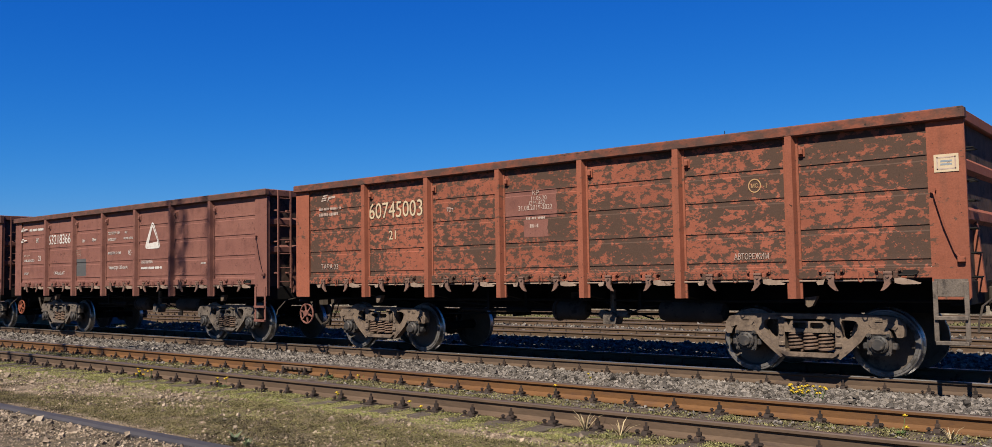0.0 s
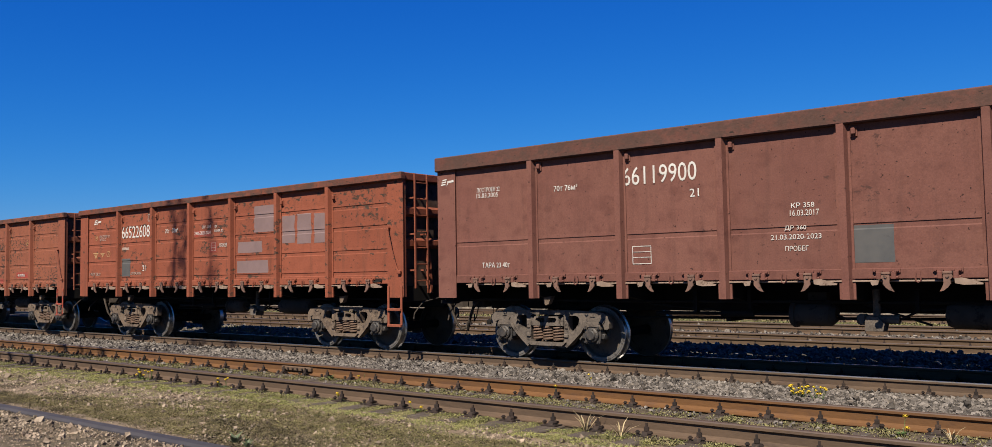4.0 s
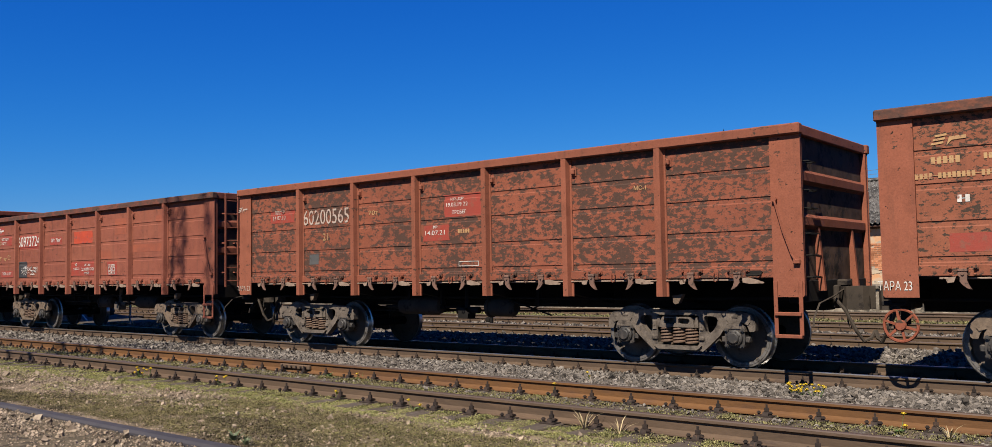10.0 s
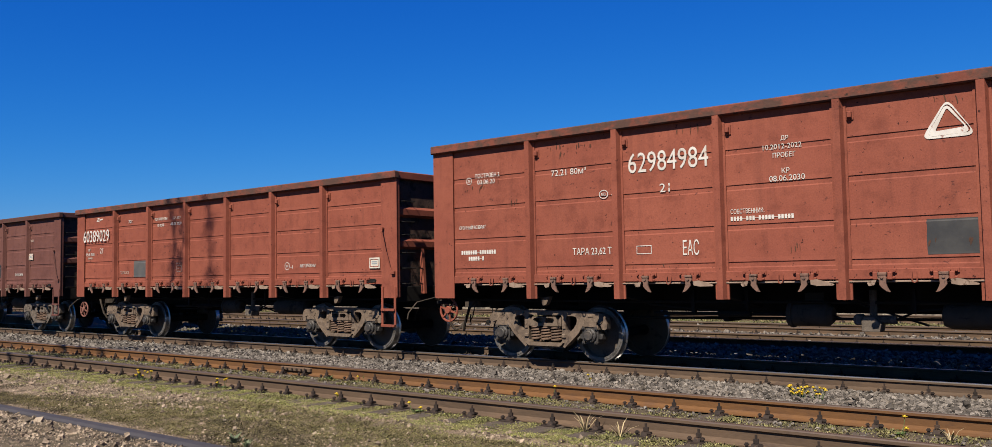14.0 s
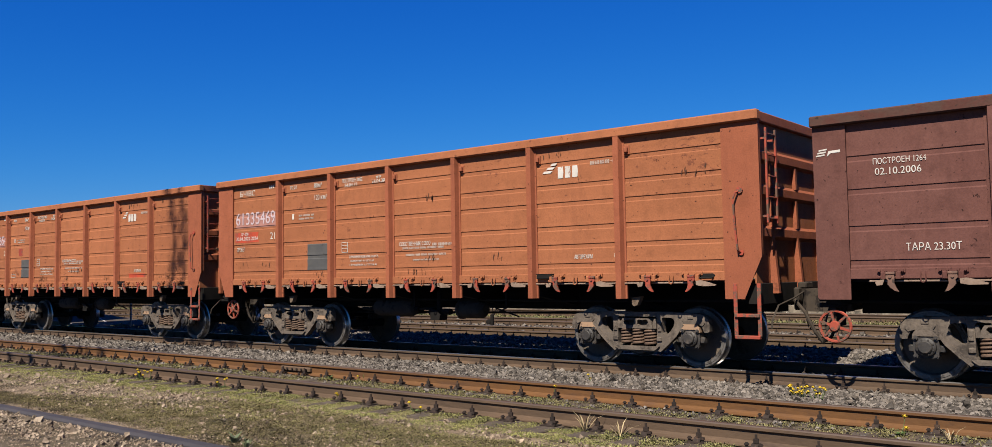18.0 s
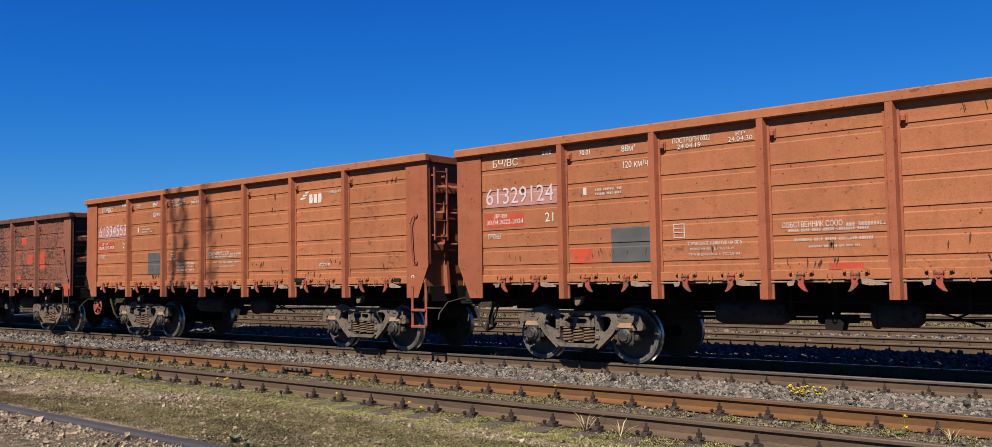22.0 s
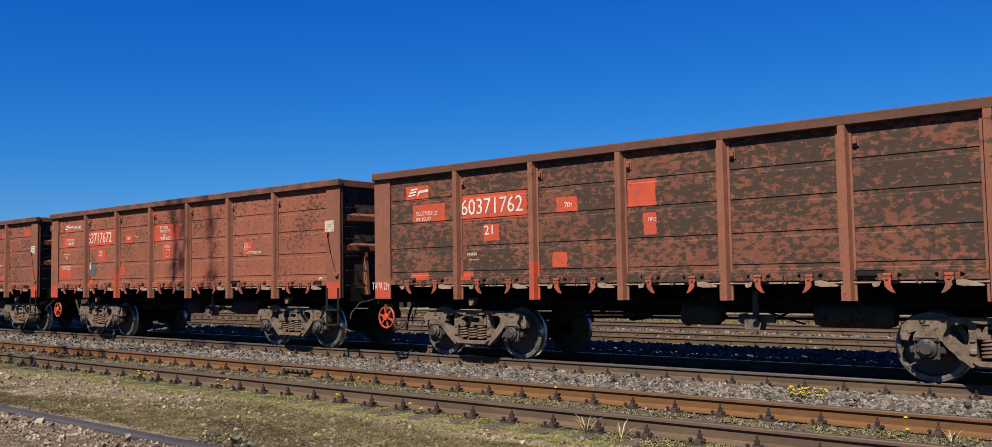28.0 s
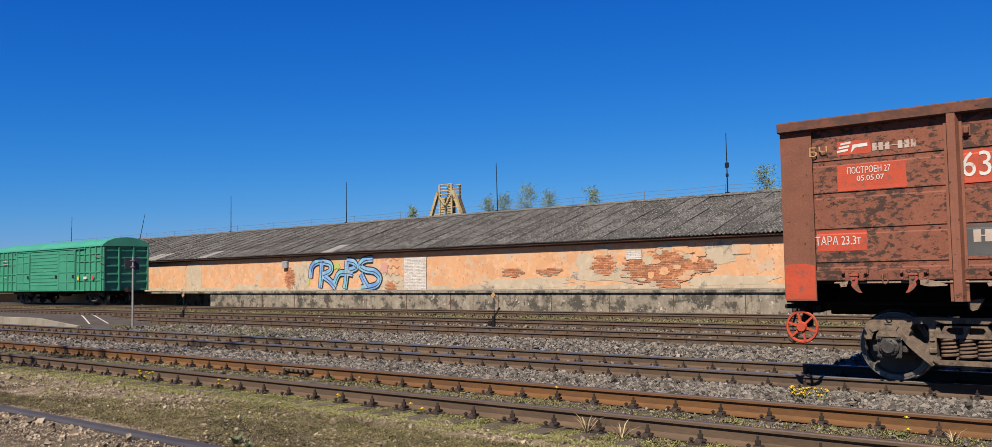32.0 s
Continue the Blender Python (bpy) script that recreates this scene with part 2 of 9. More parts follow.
# end sheets: dark brown with still darker patches and dents
END_SHEET = surface("sooty_brown_end_sheet", ((0.115, 0.07, 0.052), (0.085, 0.055, 0.042), (0.06, 0.042, 0.034)), 2.0, 0.85, wear=(0.03, 0.025, 0.022), wear_scale=3.0, wear_from=0.56, bump=0.2, dents=0.6)
HOOK_BROWN = surface("brown_latch_steel", ((0.225, 0.125, 0.092), (0.165, 0.1, 0.076)), 8.0, 0.8, wear=(0.07, 0.05, 0.04), wear_scale=12, wear_from=0.58)
TANK = surface("grimy_brown_tank", ((0.075, 0.058, 0.045), (0.05, 0.04, 0.032)), 3.0, 0.85, wear=(0.025, 0.02, 0.018), wear_scale=5.0, wear_from=0.58)
VIVID = surface("fresh_vermilion_paint", ((0.52, 0.068, 0.024), (0.42, 0.058, 0.024)), 3.0, 0.65, wear=(0.24, 0.075, 0.05), wear_scale=8, wear_from=0.585, wear_soft=0.06, grain=0.15)
WHITE = surface("white_stencil_paint", ((0.7, 0.66, 0.6), (0.56, 0.51, 0.45)), 5.0, 0.7, wear=(0.3, 0.14, 0.1), wear_scale=9, wear_from=0.625, bump=0)
PALE = surface("worn_stencil_paint", ((0.5, 0.4, 0.33), (0.42, 0.3, 0.24)), 5.0, 0.7, wear=(0.2, 0.08, 0.055), wear_scale=11, wear_from=0.58, bump=0)
YELLOWED = surface("yellowed_stencil_paint", ((0.5, 0.3, 0.13), (0.4, 0.22, 0.1)), 5.0, 0.7, wear=(0.2, 0.08, 0.055), wear_scale=11, wear_from=0.6, bump=0)
SLATE = surface("grey_chalk_square", ((0.085, 0.085, 0.085), (0.11, 0.105, 0.1)), 4.0, 0.75, wear=(0.05, 0.045, 0.042), wear_scale=5, wear_from=0.66, bump=0.05)
GREYPAINT = surface("grey_brown_patch_paint", ((0.2, 0.13, 0.12), (0.23, 0.15, 0.14)), 3.0, 0.7, wear=(0.16, 0.07, 0.05), wear_scale=6, wear_from=0.68)
REDBOX = surface("dark_red_panel_paint", ((0.33, 0.048, 0.027), (0.29, 0.05, 0.03)), 3.0, 0.65, wear=(0.24, 0.075, 0.045), wear_scale=7, wear_from=0.57, wear_soft=0.07, grain=0.15)
LILAC = surface("pale_number_panel", ((0.42, 0.2, 0.16), (0.38, 0.17, 0.13)), 3.0, 0.7, wear=(0.42, 0.13, 0.06), wear_scale=6, wear_from=0.62)
SCUFFED = surface("scuffed_bare_steel", ((0.11, 0.05, 0.03), (0.07, 0.038, 0.027)), 6.0, 0.85, bump=0.05)
STICKER = surface("white_plate", ((0.66, 0.6, 0.5), (0.58, 0.52, 0.44)), 6.0, 0.6, wear=(0.35, 0.25, 0.17), wear_scale=9, wear_from=0.66, bump=0.03)
CREAM = surface("cream_plate", ((0.6, 0.47, 0.3), (0.55, 0.42, 0.27)), 6.0, 0.6, wear=(0.3, 0.16, 0.1), wear_scale=9, wear_from=0.62, bump=0.03)
LETTER_GREY = surface("grey_lettering", ((0.22, 0.25, 0.27), (0.26, 0.29, 0.31)), 6.0, 0.7, bump=0)


# ---- mesh building ----
class Shape:
    """Collects solid pieces and turns them into one mesh."""

    def __init__(self):
        self.v, self.f, self.k = [], [], []

    def add(self, verts, faces, slot=0):
        o = len(self.v)
        self.v.extend(verts)
        self.f.extend([tuple(i + o for i in f) for f in faces])
        self.k.extend([slot] * len(faces))
        return self

    def box(self, x0, x1, y0, y1, z0, z1, c=0.0, slot=0):
        if c <= 0:
            v = [(x, y, z) for x in (x0, x1) for y in (y0, y1) for z in (z0, z1)]
            return self.add(v, [(0, 1, 3, 2), (4, 6, 7, 5), (0, 4, 5, 1), (2, 3, 7, 6), (0, 2, 6, 4), (1, 5, 7, 3)], slot)
        bm = bmesh.new()
        bmesh.ops.create_cube(bm, size=1.0)
        for p in bm.verts:
            p.co = ((x0 + x1) / 2 + p.co.x * (x1 - x0), (y0 + y1) / 2 + p.co.y * (y1 - y0), (z0 + z1) / 2 + p.co.z * (z1 - z0))
        bmesh.ops.bevel(bm, geom=bm.edges[:], offset=c, segments=1, affect="EDGES")
        bm.verts.index_update()
        self.add([tuple(p.co) for p in bm.verts], [tuple(p.index for p in f.verts) for f in bm.faces], slot)
        bm.free()
        return self

    def prism(self, outline, axis, a, b, holes=(), slot=0):
        """A plate: a flat outline (with holes) drawn across the axis, from a to b along it."""
        loops = [list(outline)] + [list(h) for h in holes]
        flat = [p for lp in loops for p in lp]
        from_tess = [Vector((p[0], p[1], 0)) for p in flat]
        groups, i = [], 0
        for lp in loops:
            groups.append(from_tess[i:i + len(lp)])
            i += len(lp)
        tris = tessellate_polygon(groups) if (holes or len(outline) > 4) else [tuple(range(len(outline)))]

        def put(p, d):
            return {"x": (d, p[0], p[1]), "y": (p[0], d, p[1]), "z": (p[0], p[1], d)}[axis]

        n = len(flat)
        verts = [put(p, a) for p in flat] + [put(p, b) for p in flat]
        faces = [tuple(t) for t in tris] + [tuple(n + q for q in reversed(t)) for t in tris]
        i = 0
        for lp in loops:
            for j in range(len(lp)):
                p, q = i + j, i + (j + 1) % len(lp)
                faces.append((p, n + p, n + q, q))
            i += len(lp)
        return self.add(verts, faces, slot)

    def rod(self, p, q, r, n=8, r2=None, slot=0):
        p, q = Vector(p), Vector(q)
        d = (q - p).normalized()
        u = d.orthogonal().normalized()
        w = d.cross(u)
        r2 = r if r2 is None else r2
        v = [tuple(p + (u * math.cos(2 * math.pi * i / n) + w * math.sin(2 * math.pi * i / n)) * r) for i in range(n)]
        v += [tuple(q + (u * math.cos(2 * math.pi * i / n) + w * math.sin(2 * math.pi * i / n)) * r2) for i in range(n)]
        f = [(i, (i + 1) % n, n + (i + 1) % n, n + i) for i in range(n)] + [tuple(range(n - 1, -1, -1)), tuple(range(n, 2 * n))]
        return self.add(v, f, slot)

    def tube(self, path, r, n=6, slot=0):
        pts = [Vector(p) for p in path]
        v, f = [], []
        u = None
        for i, p in enumerate(pts):
            d = (pts[min(i + 1, len(pts) - 1)] - pts[max(i - 1, 0)]).normalized()
            u = d.orthogonal().normalized() if u is None else (u - d * u.dot(d)).normalized()
            w = d.cross(u)
            v += [tuple(p + (u * math.cos(2 * math.pi * j / n) + w * math.sin(2 * math.pi * j / n)) * r) for j in range(n)]
        for i in range(len(pts) - 1):
            f += [(i * n + j, i * n + (j + 1) % n, (i + 1) * n + (j + 1) % n, (i + 1) * n + j) for j in range(n)]
        f += [tuple(range(n - 1, -1, -1)), tuple(range((len(pts) - 1) * n, len(pts) * n))]
        return self.add(v, f, slot)

    def lathe(self, profile, n, centre=(0, 0, 0), axis="y", slots=None):
        """Turns rows of (radius, place along the axis) about it; the ends lie on the axis or are closed."""
        v, f, k = [], [], []
        for r, h in profile:
            for i in range(n):
                a = 2 * math.pi * i / n
                c, s = r * math.cos(a), r * math.sin(a)
                v.append({"y": (centre[0] + c, centre[1] + h, centre[2] + s), "z": (centre[0] + c, centre[1] + s, centre[2] + h), "x": (centre[0] + h, centre[1] + c, centre[2] + s)}[axis])
        for j in range(len(profile) - 1):
            for i in range(n):
                f.append((j * n + i, j * n + (i + 1) % n, (j + 1) * n + (i + 1) % n, (j + 1) * n + i))
                k.append(slots[j] if slots else 0)
        f += [tuple(range(n - 1, -1, -1)), tuple(range((len(profile) - 1) * n, len(profile) * n))]
        k += [0, 0]
        o = len(self.v)
        self.v.extend(v)
        self.f.extend([tuple(i + o for i in q) for q in f])
        self.k.extend(k)
        return self

    def mirror_y(self):
        s = Shape()
        s.v = [(x, -y, z) for x, y, z in self.v]
        s.f = [tuple(reversed(q)) for q in self.f]
        s.k = list(self.k)
        return s

    def mesh(self, name, smooth=False, slots=1):
        me = bpy.data.meshes.new(name)
        me.from_pydata(self.v, [], self.f)
        for _ in range(slots):
            me.materials.append(None)
        if slots > 1:
            me.polygons.foreach_set("material_index", self.k)
        bm = bmesh.new()
        bm.from_mesh(me)
        bmesh.ops.recalc_face_normals(bm, faces=bm.faces[:])
        bm.to_mesh(me)
        bm.free()
        me.update()
        return me


MESHES = {}


def shared(key, make, slots=1, smooth=False):
    """One mesh for all alike pieces."""
    if key not in MESHES:
        MESHES[key] = make().mesh(str(key[0]) if isinstance(key, tuple) else key, smooth, slots)
        if smooth:
            MESHES[key].polygons.foreach_set("use_smooth", [True] * len(MESHES[key].polygons))
            MESHES[key].set_sharp_from_angle(angle=radians(38))
    return MESHES[key]


def dress(ob, material):
    mats = material if isinstance(material, (list, tuple)) else [material]
    for slot, m in zip(ob.material_slots, mats):
        slot.link = "OBJECT"
        slot.material = m
    return ob


def part(name, data, material, parent, label="", at=None):
    """One mesh object under a thing or under a part."""
    if isinstance(data, Shape):
        data = data.mesh(name)
    ob = dress(new(name, data), material)
    ob.parent = parent
    if at is not None:
        ob.matrix_basis = at
    if label:
        tagged(ob, label)
    return ob


def thing(name, label, category, group="", kind="", at=None):
    ob = new(name)
    ob.empty_display_size = 0.2
    if at is not None:
        ob.matrix_basis = at
    return tagged(ob, label, category, group, kind)


def solid(name, data, material, label, category, group="", kind="", at=None):
    if isinstance(data, Shape):
        data = data.mesh(name)
    ob = dress(new(name, data), material)
    if at is not None:
        ob.matrix_basis = at
    return tagged(ob, label, category, group, kind)


# ---- writing, made with the built-in font ----
WRITING = []


def write(body, x, z, width, height, material, parent, y, label="", name="lettering", turn=0):
    """Letters on a wagon's side: left end x, foot z, both measured on the side's plane."""
    c = bpy.data.curves.new(name, "FONT")
    c.body, c.resolution_u, c.size, c.extrude = body, 3, 1.0, 0.0015
    o = bpy.data.objects.new(name, c)
    scene.collection.objects.link(o)
    WRITING.append((o, x, z, width, height, material, parent, y, label, name))


def finish_writing():
    bpy.context.view_layer.update()
    dg = bpy.context.evaluated_depsgraph_get()
    done = []
    for o, x, z, width, height, material, parent, y, label, name in WRITING:
        me = bpy.data.meshes.new_from_object(o.evaluated_get(dg))
        n = len(me.vertices)
        if n:
            co = np.empty(n * 3, dtype=np.float32)
            me.vertices.foreach_get("co", co)
            co = co.reshape(-1, 3)
            lo, hi = co.min(0), co.max(0)
            out = np.empty_like(co)
            out[:, 0] = x + (co[:, 0] - lo[0]) / max(hi[0] - lo[0], 1e-6) * width
            out[:, 2] = z + (co[:, 1] - lo[1]) / max(hi[1] - lo[1], 1e-6) * height
            out[:, 1] = y - (co[:, 2] - lo[2])
            me.vertices.foreach_set("co", out.ravel())
            me.update()
            if not me.materials:
                me.materials.append(None)
            done.append((me, material, parent, label, name))
    for o, *_ in WRITING:
        c = o.data
        bpy.data.objects.remove(o)
        bpy.data.curves.remove(c)
    WRITING.clear()
    for me, material, parent, label, name in done:
        part(name, me, material, parent, label)


# ---- the train ----
POSTS = [-4.295, -2.577, -0.859, 0.859, 2.577, 4.295]
HALF, SIDE = 6.463, 1.472
AXLES = [-5.25, -3.4, 3.4, 5.25]


RIBS = {5: (0.057, 0.293, 0.548, 0.778), 6: (0.079, 0.226, 0.368, 0.556, 0.695, 0.872), 2: (0.293,)}
GROOVE = ((-0.085, 0.0), (-0.068, -0.009), (-0.003, -0.009), (0.0, 0.0035), (0.06, 0.0))


def ribs_of(zt, bands):
    """Heights of the lapped seams of a side sheet, by its make: each sheet laps over a shallow groove."""
    lo, hi = 1.487, zt - 0.15
    return [lo + (hi - lo) * k for k in RIBS[bands]]


def panel_shape(x0, x1, zt, bands):
    """A pressed side sheet with lapped bands across it."""
    base = 1.487 - 0.02
    prof = [(SIDE - 0.012, base), (SIDE, base)]
    for z in ribs_of(zt, bands):
        prof += [(SIDE + d, z + h) for h, d in GROOVE]
    prof += [(SIDE, zt - 0.10), (SIDE - 0.012, zt - 0.10)]
    return Shape().prism([(-y, z) for y, z in prof], "x", x0, x1)


def post_shape(zt, foot):
    """A pressed hat-section post."""
    w, f = 0.047, 0.105
    out = [(-f, SIDE - 0.01), (-f, SIDE + 0.014), (-w - 0.026, SIDE + 0.014), (-w, SIDE + 0.1), (w, SIDE + 0.1), (w + 0.026, SIDE + 0.014), (f, SIDE + 0.014), (f, SIDE - 0.01)]
    return Shape().prism([(x, -y) for x, y in out], "z", foot, zt - 0.13)


def corner_shape(zt, foot, chamfer, right, longer=0.0):
    """The plain end sheet of a side; some are cut away at the foot."""
    a, b = 6.03, HALF + longer
    out = [(a, foot), (b - chamfer, foot), (b, foot + chamfer * 2.2), (b, zt - 0.12), (a, zt - 0.12)] if chamfer else [(a, foot), (b - 0.02, foot), (b, foot + 0.03), (b, zt - 0.12), (a, zt - 0.12)]
    s = Shape().prism(out if right else [(-x, z) for x, z in out], "y", -SIDE - 0.035, -SIDE - 0.02)
    s.box(*((a, a + 0.02) if right else (-a - 0.02, -a)), -SIDE - 0.03, -SIDE + 0.02, foot + 0.35, zt - 0.12)
    return s


def latch_shape():
    """Hinge plate of a floor hatch with its bolts and knuckles."""
    s = Shape().box(-0.17, 0.17, -SIDE - 0.052, -SIDE - 0.028, 1.423, 1.482, 0.005)
    for x in (-0.14, -0.06, 0.06, 0.14):
        s.rod((x, -SIDE - 0.05, 1.454), (x, -SIDE - 0.072, 1.454), 0.017, 6)
    for x in (-0.09, 0.09):
        s.box(x - 0.03, x + 0.03, -SIDE - 0.085, -SIDE - 0.03, 1.340, 1.438, 0.008)
    s.rod((-0.15, -SIDE - 0.06, 1.364), (0.15, -SIDE - 0.06, 1.364), 0.016, 6)
    return s


def hook_shape(a):
    """The hanging hook of a hatch lock, with a narrow neck and a pointed foot that leans to one side."""
    o = [(-0.045, 1.43), (0.045, 1.43), (0.05, 1.36), (0.045, 1.29), (0.065, 1.235), (0.095, 1.185), (0.05, 1.195), (0.0, 1.235), (-0.035, 1.28), (-0.03, 1.33), (-0.058, 1.36)]
    s = Shape().prism([(a * x, z) for x, z in o], "y", -SIDE - 0.1, -SIDE - 0.07).rod((0, -SIDE - 0.115, 1.374), (0, -SIDE - 0.06, 1.374), 0.02, 8)
    return s.box(-0.055, 0.055, -SIDE - 0.11, -SIDE - 0.05, 1.40, 1.435, 0.006)


def lever_shape(a):
    """The tapering lever beside a hook; a short stub on the other one."""
    if a > 0:
        return Shape().prism([(0.075, 1.345), (0.15, 1.355), (0.25, 1.330), (0.39, 1.286), (0.38, 1.271), (0.17, 1.267), (0.08, 1.286)], "y", -SIDE - 0.085, -SIDE - 0.055)
    return Shape().prism([(-0.075, 1.340), (-0.15, 1.330), (-0.19, 1.301), (-0.17, 1.262), (-0.10, 1.271)], "y", -SIDE - 0.085, -SIDE - 0.055)


def ring_shape():
    p = [(-0.03, -SIDE - 0.05, 1.438), (-0.034, -SIDE - 0.06, 1.369), (-0.026, -SIDE - 0.062, 1.315), (0, -SIDE - 0.062, 1.298), (0.026, -SIDE - 0.062, 1.315), (0.034, -SIDE - 0.06, 1.369), (0.03, -SIDE - 0.05, 1.438)]
    return Shape().tube(p, 0.009, 5)


def wheel_shape(side):
    """A rolled wheel: hub, dished web, stepped rim, tread and flange; side is -1 for the near one."""
    prof = [(0.085, -0.06), (0.125, -0.06), (0.135, -0.035), (0.15, -0.01), (0.30, 0.03), (0.362, 0.022), (0.378, -0.03), (0.385, -0.056), (0.425, -0.058), (0.43, -0.052), (0.452, -0.052), (0.459, -0.044), (0.462, 0.045), (0.487, 0.06), (0.487, 0.075),
            (0.475, 0.08), (0.378, 0.08), (0.372, 0.05), (0.2, 0.07), (0.16, 0.09), (0.085, 0.095)]
    slots = [0, 0, 0, 0, 0, 0, 2, 2, 2, 2, 1, 1, 1, 1, 1, 0, 0, 0, 0, 0]
    return Shape().lathe([(r, -side * h) for r, h in prof], 44, (0, side * 0.765, 0), "y", slots)


def axle_shape():
    return Shape().lathe([(0.07, -1.02), (0.09, -0.9), (0.098, -0.68), (0.085, -0.5), (0.082, 0.5), (0.098, 0.68), (0.09, 0.9), (0.07, 1.02)], 14)


def frame_shape():
    """Cast side frame of a bogie: one thick plate with two rounded windows, the spring opening and the jaws over the axle boxes."""
    half = [(0.0, 0.858), (0.45, 0.865), (0.62, 0.86), (0.90, 0.846), (1.09, 0.836), (1.17, 0.81), (1.225, 0.75), (1.245, 0.66), (1.24, 0.58), (1.215, 0.56), (1.15, 0.56), (1.135, 0.61), (1.11, 0.655), (1.05, 0.682), (0.82, 0.682),
            (0.775, 0.66), (0.75, 0.61), (0.735, 0.55), (0.68, 0.49), (0.55, 0.372), (0.46, 0.292), (0.40, 0.252), (0.33, 0.235), (0.0, 0.23)]
    out = half + [(-x, z) for x, z in reversed(half[1:-1])]
    win = [(0.46, 0.778), (0.59, 0.774), (0.64, 0.758), (0.662, 0.715), (0.645, 0.645), (0.59, 0.57), (0.53, 0.518), (0.48, 0.512), (0.448, 0.54), (0.438, 0.60), (0.44, 0.755)]
    mid = [(-0.33, 0.785), (0.33, 0.785), (0.355, 0.76), (0.352, 0.36), (0.325, 0.325), (-0.325, 0.325), (-0.352, 0.36), (-0.355, 0.76)]
    s = Shape().prism(out, "y", -1.085, -0.955, [win, [(-x, z) for x, z in reversed(win)], mid])
    for a in (1, -1):
        # raised lip of the slanted member, end pad, cast lugs and wedge pockets
        s.prism([(a * 0.375, 0.262), (a * 0.415, 0.238), (a * 0.56, 0.362), (a * 0.70, 0.492), (a * 0.775, 0.60), (a * 0.83, 0.67), (a * 0.79, 0.685), (a * 0.72, 0.60), (a * 0.66, 0.525), (a * 0.54, 0.415)], "y", -1.108, -1.08)
        s.prism([(a * 0.84, 0.682), (a * 1.06, 0.682), (a * 1.135, 0.655), (a * 1.17, 0.70), (a * 1.12, 0.735), (a * 0.80, 0.735)], "y", -1.1, -1.08)
        s.box(a * 0.93 - 0.05, a * 0.93 + 0.05, -1.098, -1.08, 0.755, 0.80, 0.008)
        s.box(a * 0.40 - 0.035, a * 0.40 + 0.035, -1.105, -1.08, 0.55, 0.70, 0.012)
        s.box(a * 0.395 - 0.045, a * 0.395 + 0.045, -1.115, -1.08, 0.40, 0.47, 0.014)
        s.rod((a * 0.47, -1.10, 0.825), (a * 0.47, -1.08, 0.825), 0.018, 8)
        s.rod((a * 0.40, -1.112, 0.63), (a * 0.40, -1.09, 0.63), 0.02, 8)
    s.prism([(-0.40, 0.325), (0.40, 0.325), (0.37, 0.29), (0.32, 0.262), (-0.32, 0.262), (-0.37, 0.29)], "y", -1.135, -0.92)
    s.prism([(-0.11, 0.262), (0.11, 0.262), (0.07, 0.205), (-0.07, 0.205)], "y", -1.07, -0.97)
    return s


def settle(s):
    """Brings a bogie part to the height of the worn wheels."""
    s.v = [(x * 0.98, y, 0.475 + (z - 0.49) * 0.94) for x, y, z in s.v]
    return s


def bolster_end_shape():
    """The end of the bolster in the spring opening, with two rounded pockets and the friction wedges beside it."""
    pocket = [(0.025, 0.665), (0.03, 0.725), (0.05, 0.738), (0.20, 0.735), (0.225, 0.70), (0.19, 0.655), (0.05, 0.65)]
    s = Shape().prism([(-0.30, 0.60), (-0.275, 0.70), (-0.24, 0.757), (0.24, 0.757), (0.275, 0.70), (0.30, 0.60)], "y", -1.13, -0.9, [pocket, [(-x, z) for x, z in reversed(pocket)]])
    s.box(-0.24, 0.24, -0.98, -0.90, 0.61, 0.75)
    for a in (1, -1):
        s.prism([(a * 0.27, 0.60), (a * 0.348, 0.60), (a * 0.348, 0.75), (a * 0.31, 0.75)], "y", -1.10, -0.94)
    return s


def spring_shape():
    """One of three thick coil springs, five turns, that fill the opening side by side."""
    pts = [(0.09 * math.cos(a), 0.09 * math.sin(a), 0.345 + 0.245 * i / 54) for i, a in enumerate([2 * math.pi * 5.0 * k / 54 for k in range(55)])]
    return Shape().tube(pts, 0.0205, 6)


def axle_box_shape():
    """Roller bearing box: a cross-shaped body with corner lugs, side ears and a bolted round cap."""
    s = Shape().prism([(-0.15, 0.36), (-0.12, 0.325), (0.12, 0.325), (0.15, 0.36), (0.165, 0.47), (0.15, 0.60), (0.12, 0.625), (-0.12, 0.625), (-0.15, 0.60), (-0.165, 0.47)], "y", -1.09, -0.93)
    for x in (-0.125, 0.125):
        for z in (0.355, 0.60):
            s.rod((x, -1.115, z), (x, -1.07, z), 0.033, 8).rod((x, -1.13, z), (x, -1.11, z), 0.016, 6)
    s.lathe([(0.02, -0.062), (0.075, -0.062), (0.088, -0.05), (0.09, -0.03), (0.112, -0.026), (0.128, -0.012), (0.13, 0.03)], 24, (0, -1.115, 0.477))
    for i in range(8):
        a = math.pi * (i + 0.5) / 4
        s.rod((0.104 * math.cos(a), -1.13, 0.477 + 0.104 * math.sin(a)), (0.104 * math.cos(a), -1.15, 0.477 + 0.104 * math.sin(a)), 0.011, 6)
    s.box(-0.225, -0.15, -1.07, -0.95, 0.405, 0.50, 0.012).box(0.15, 0.225, -1.07, -0.95, 0.405, 0.50, 0.012)
    return settle(s)


def adapter_shape():
    """The saddle between an axle box and the jaw above it."""
    return Shape().prism([(-0.165, 0.56), (-0.13, 0.56), (-0.115, 0.60), (0.115, 0.60), (0.13, 0.56), (0.165, 0.56), (0.155, 0.63), (0.12, 0.68), (-0.12, 0.68), (-0.155, 0.63)], "y", -1.105, -0.95)


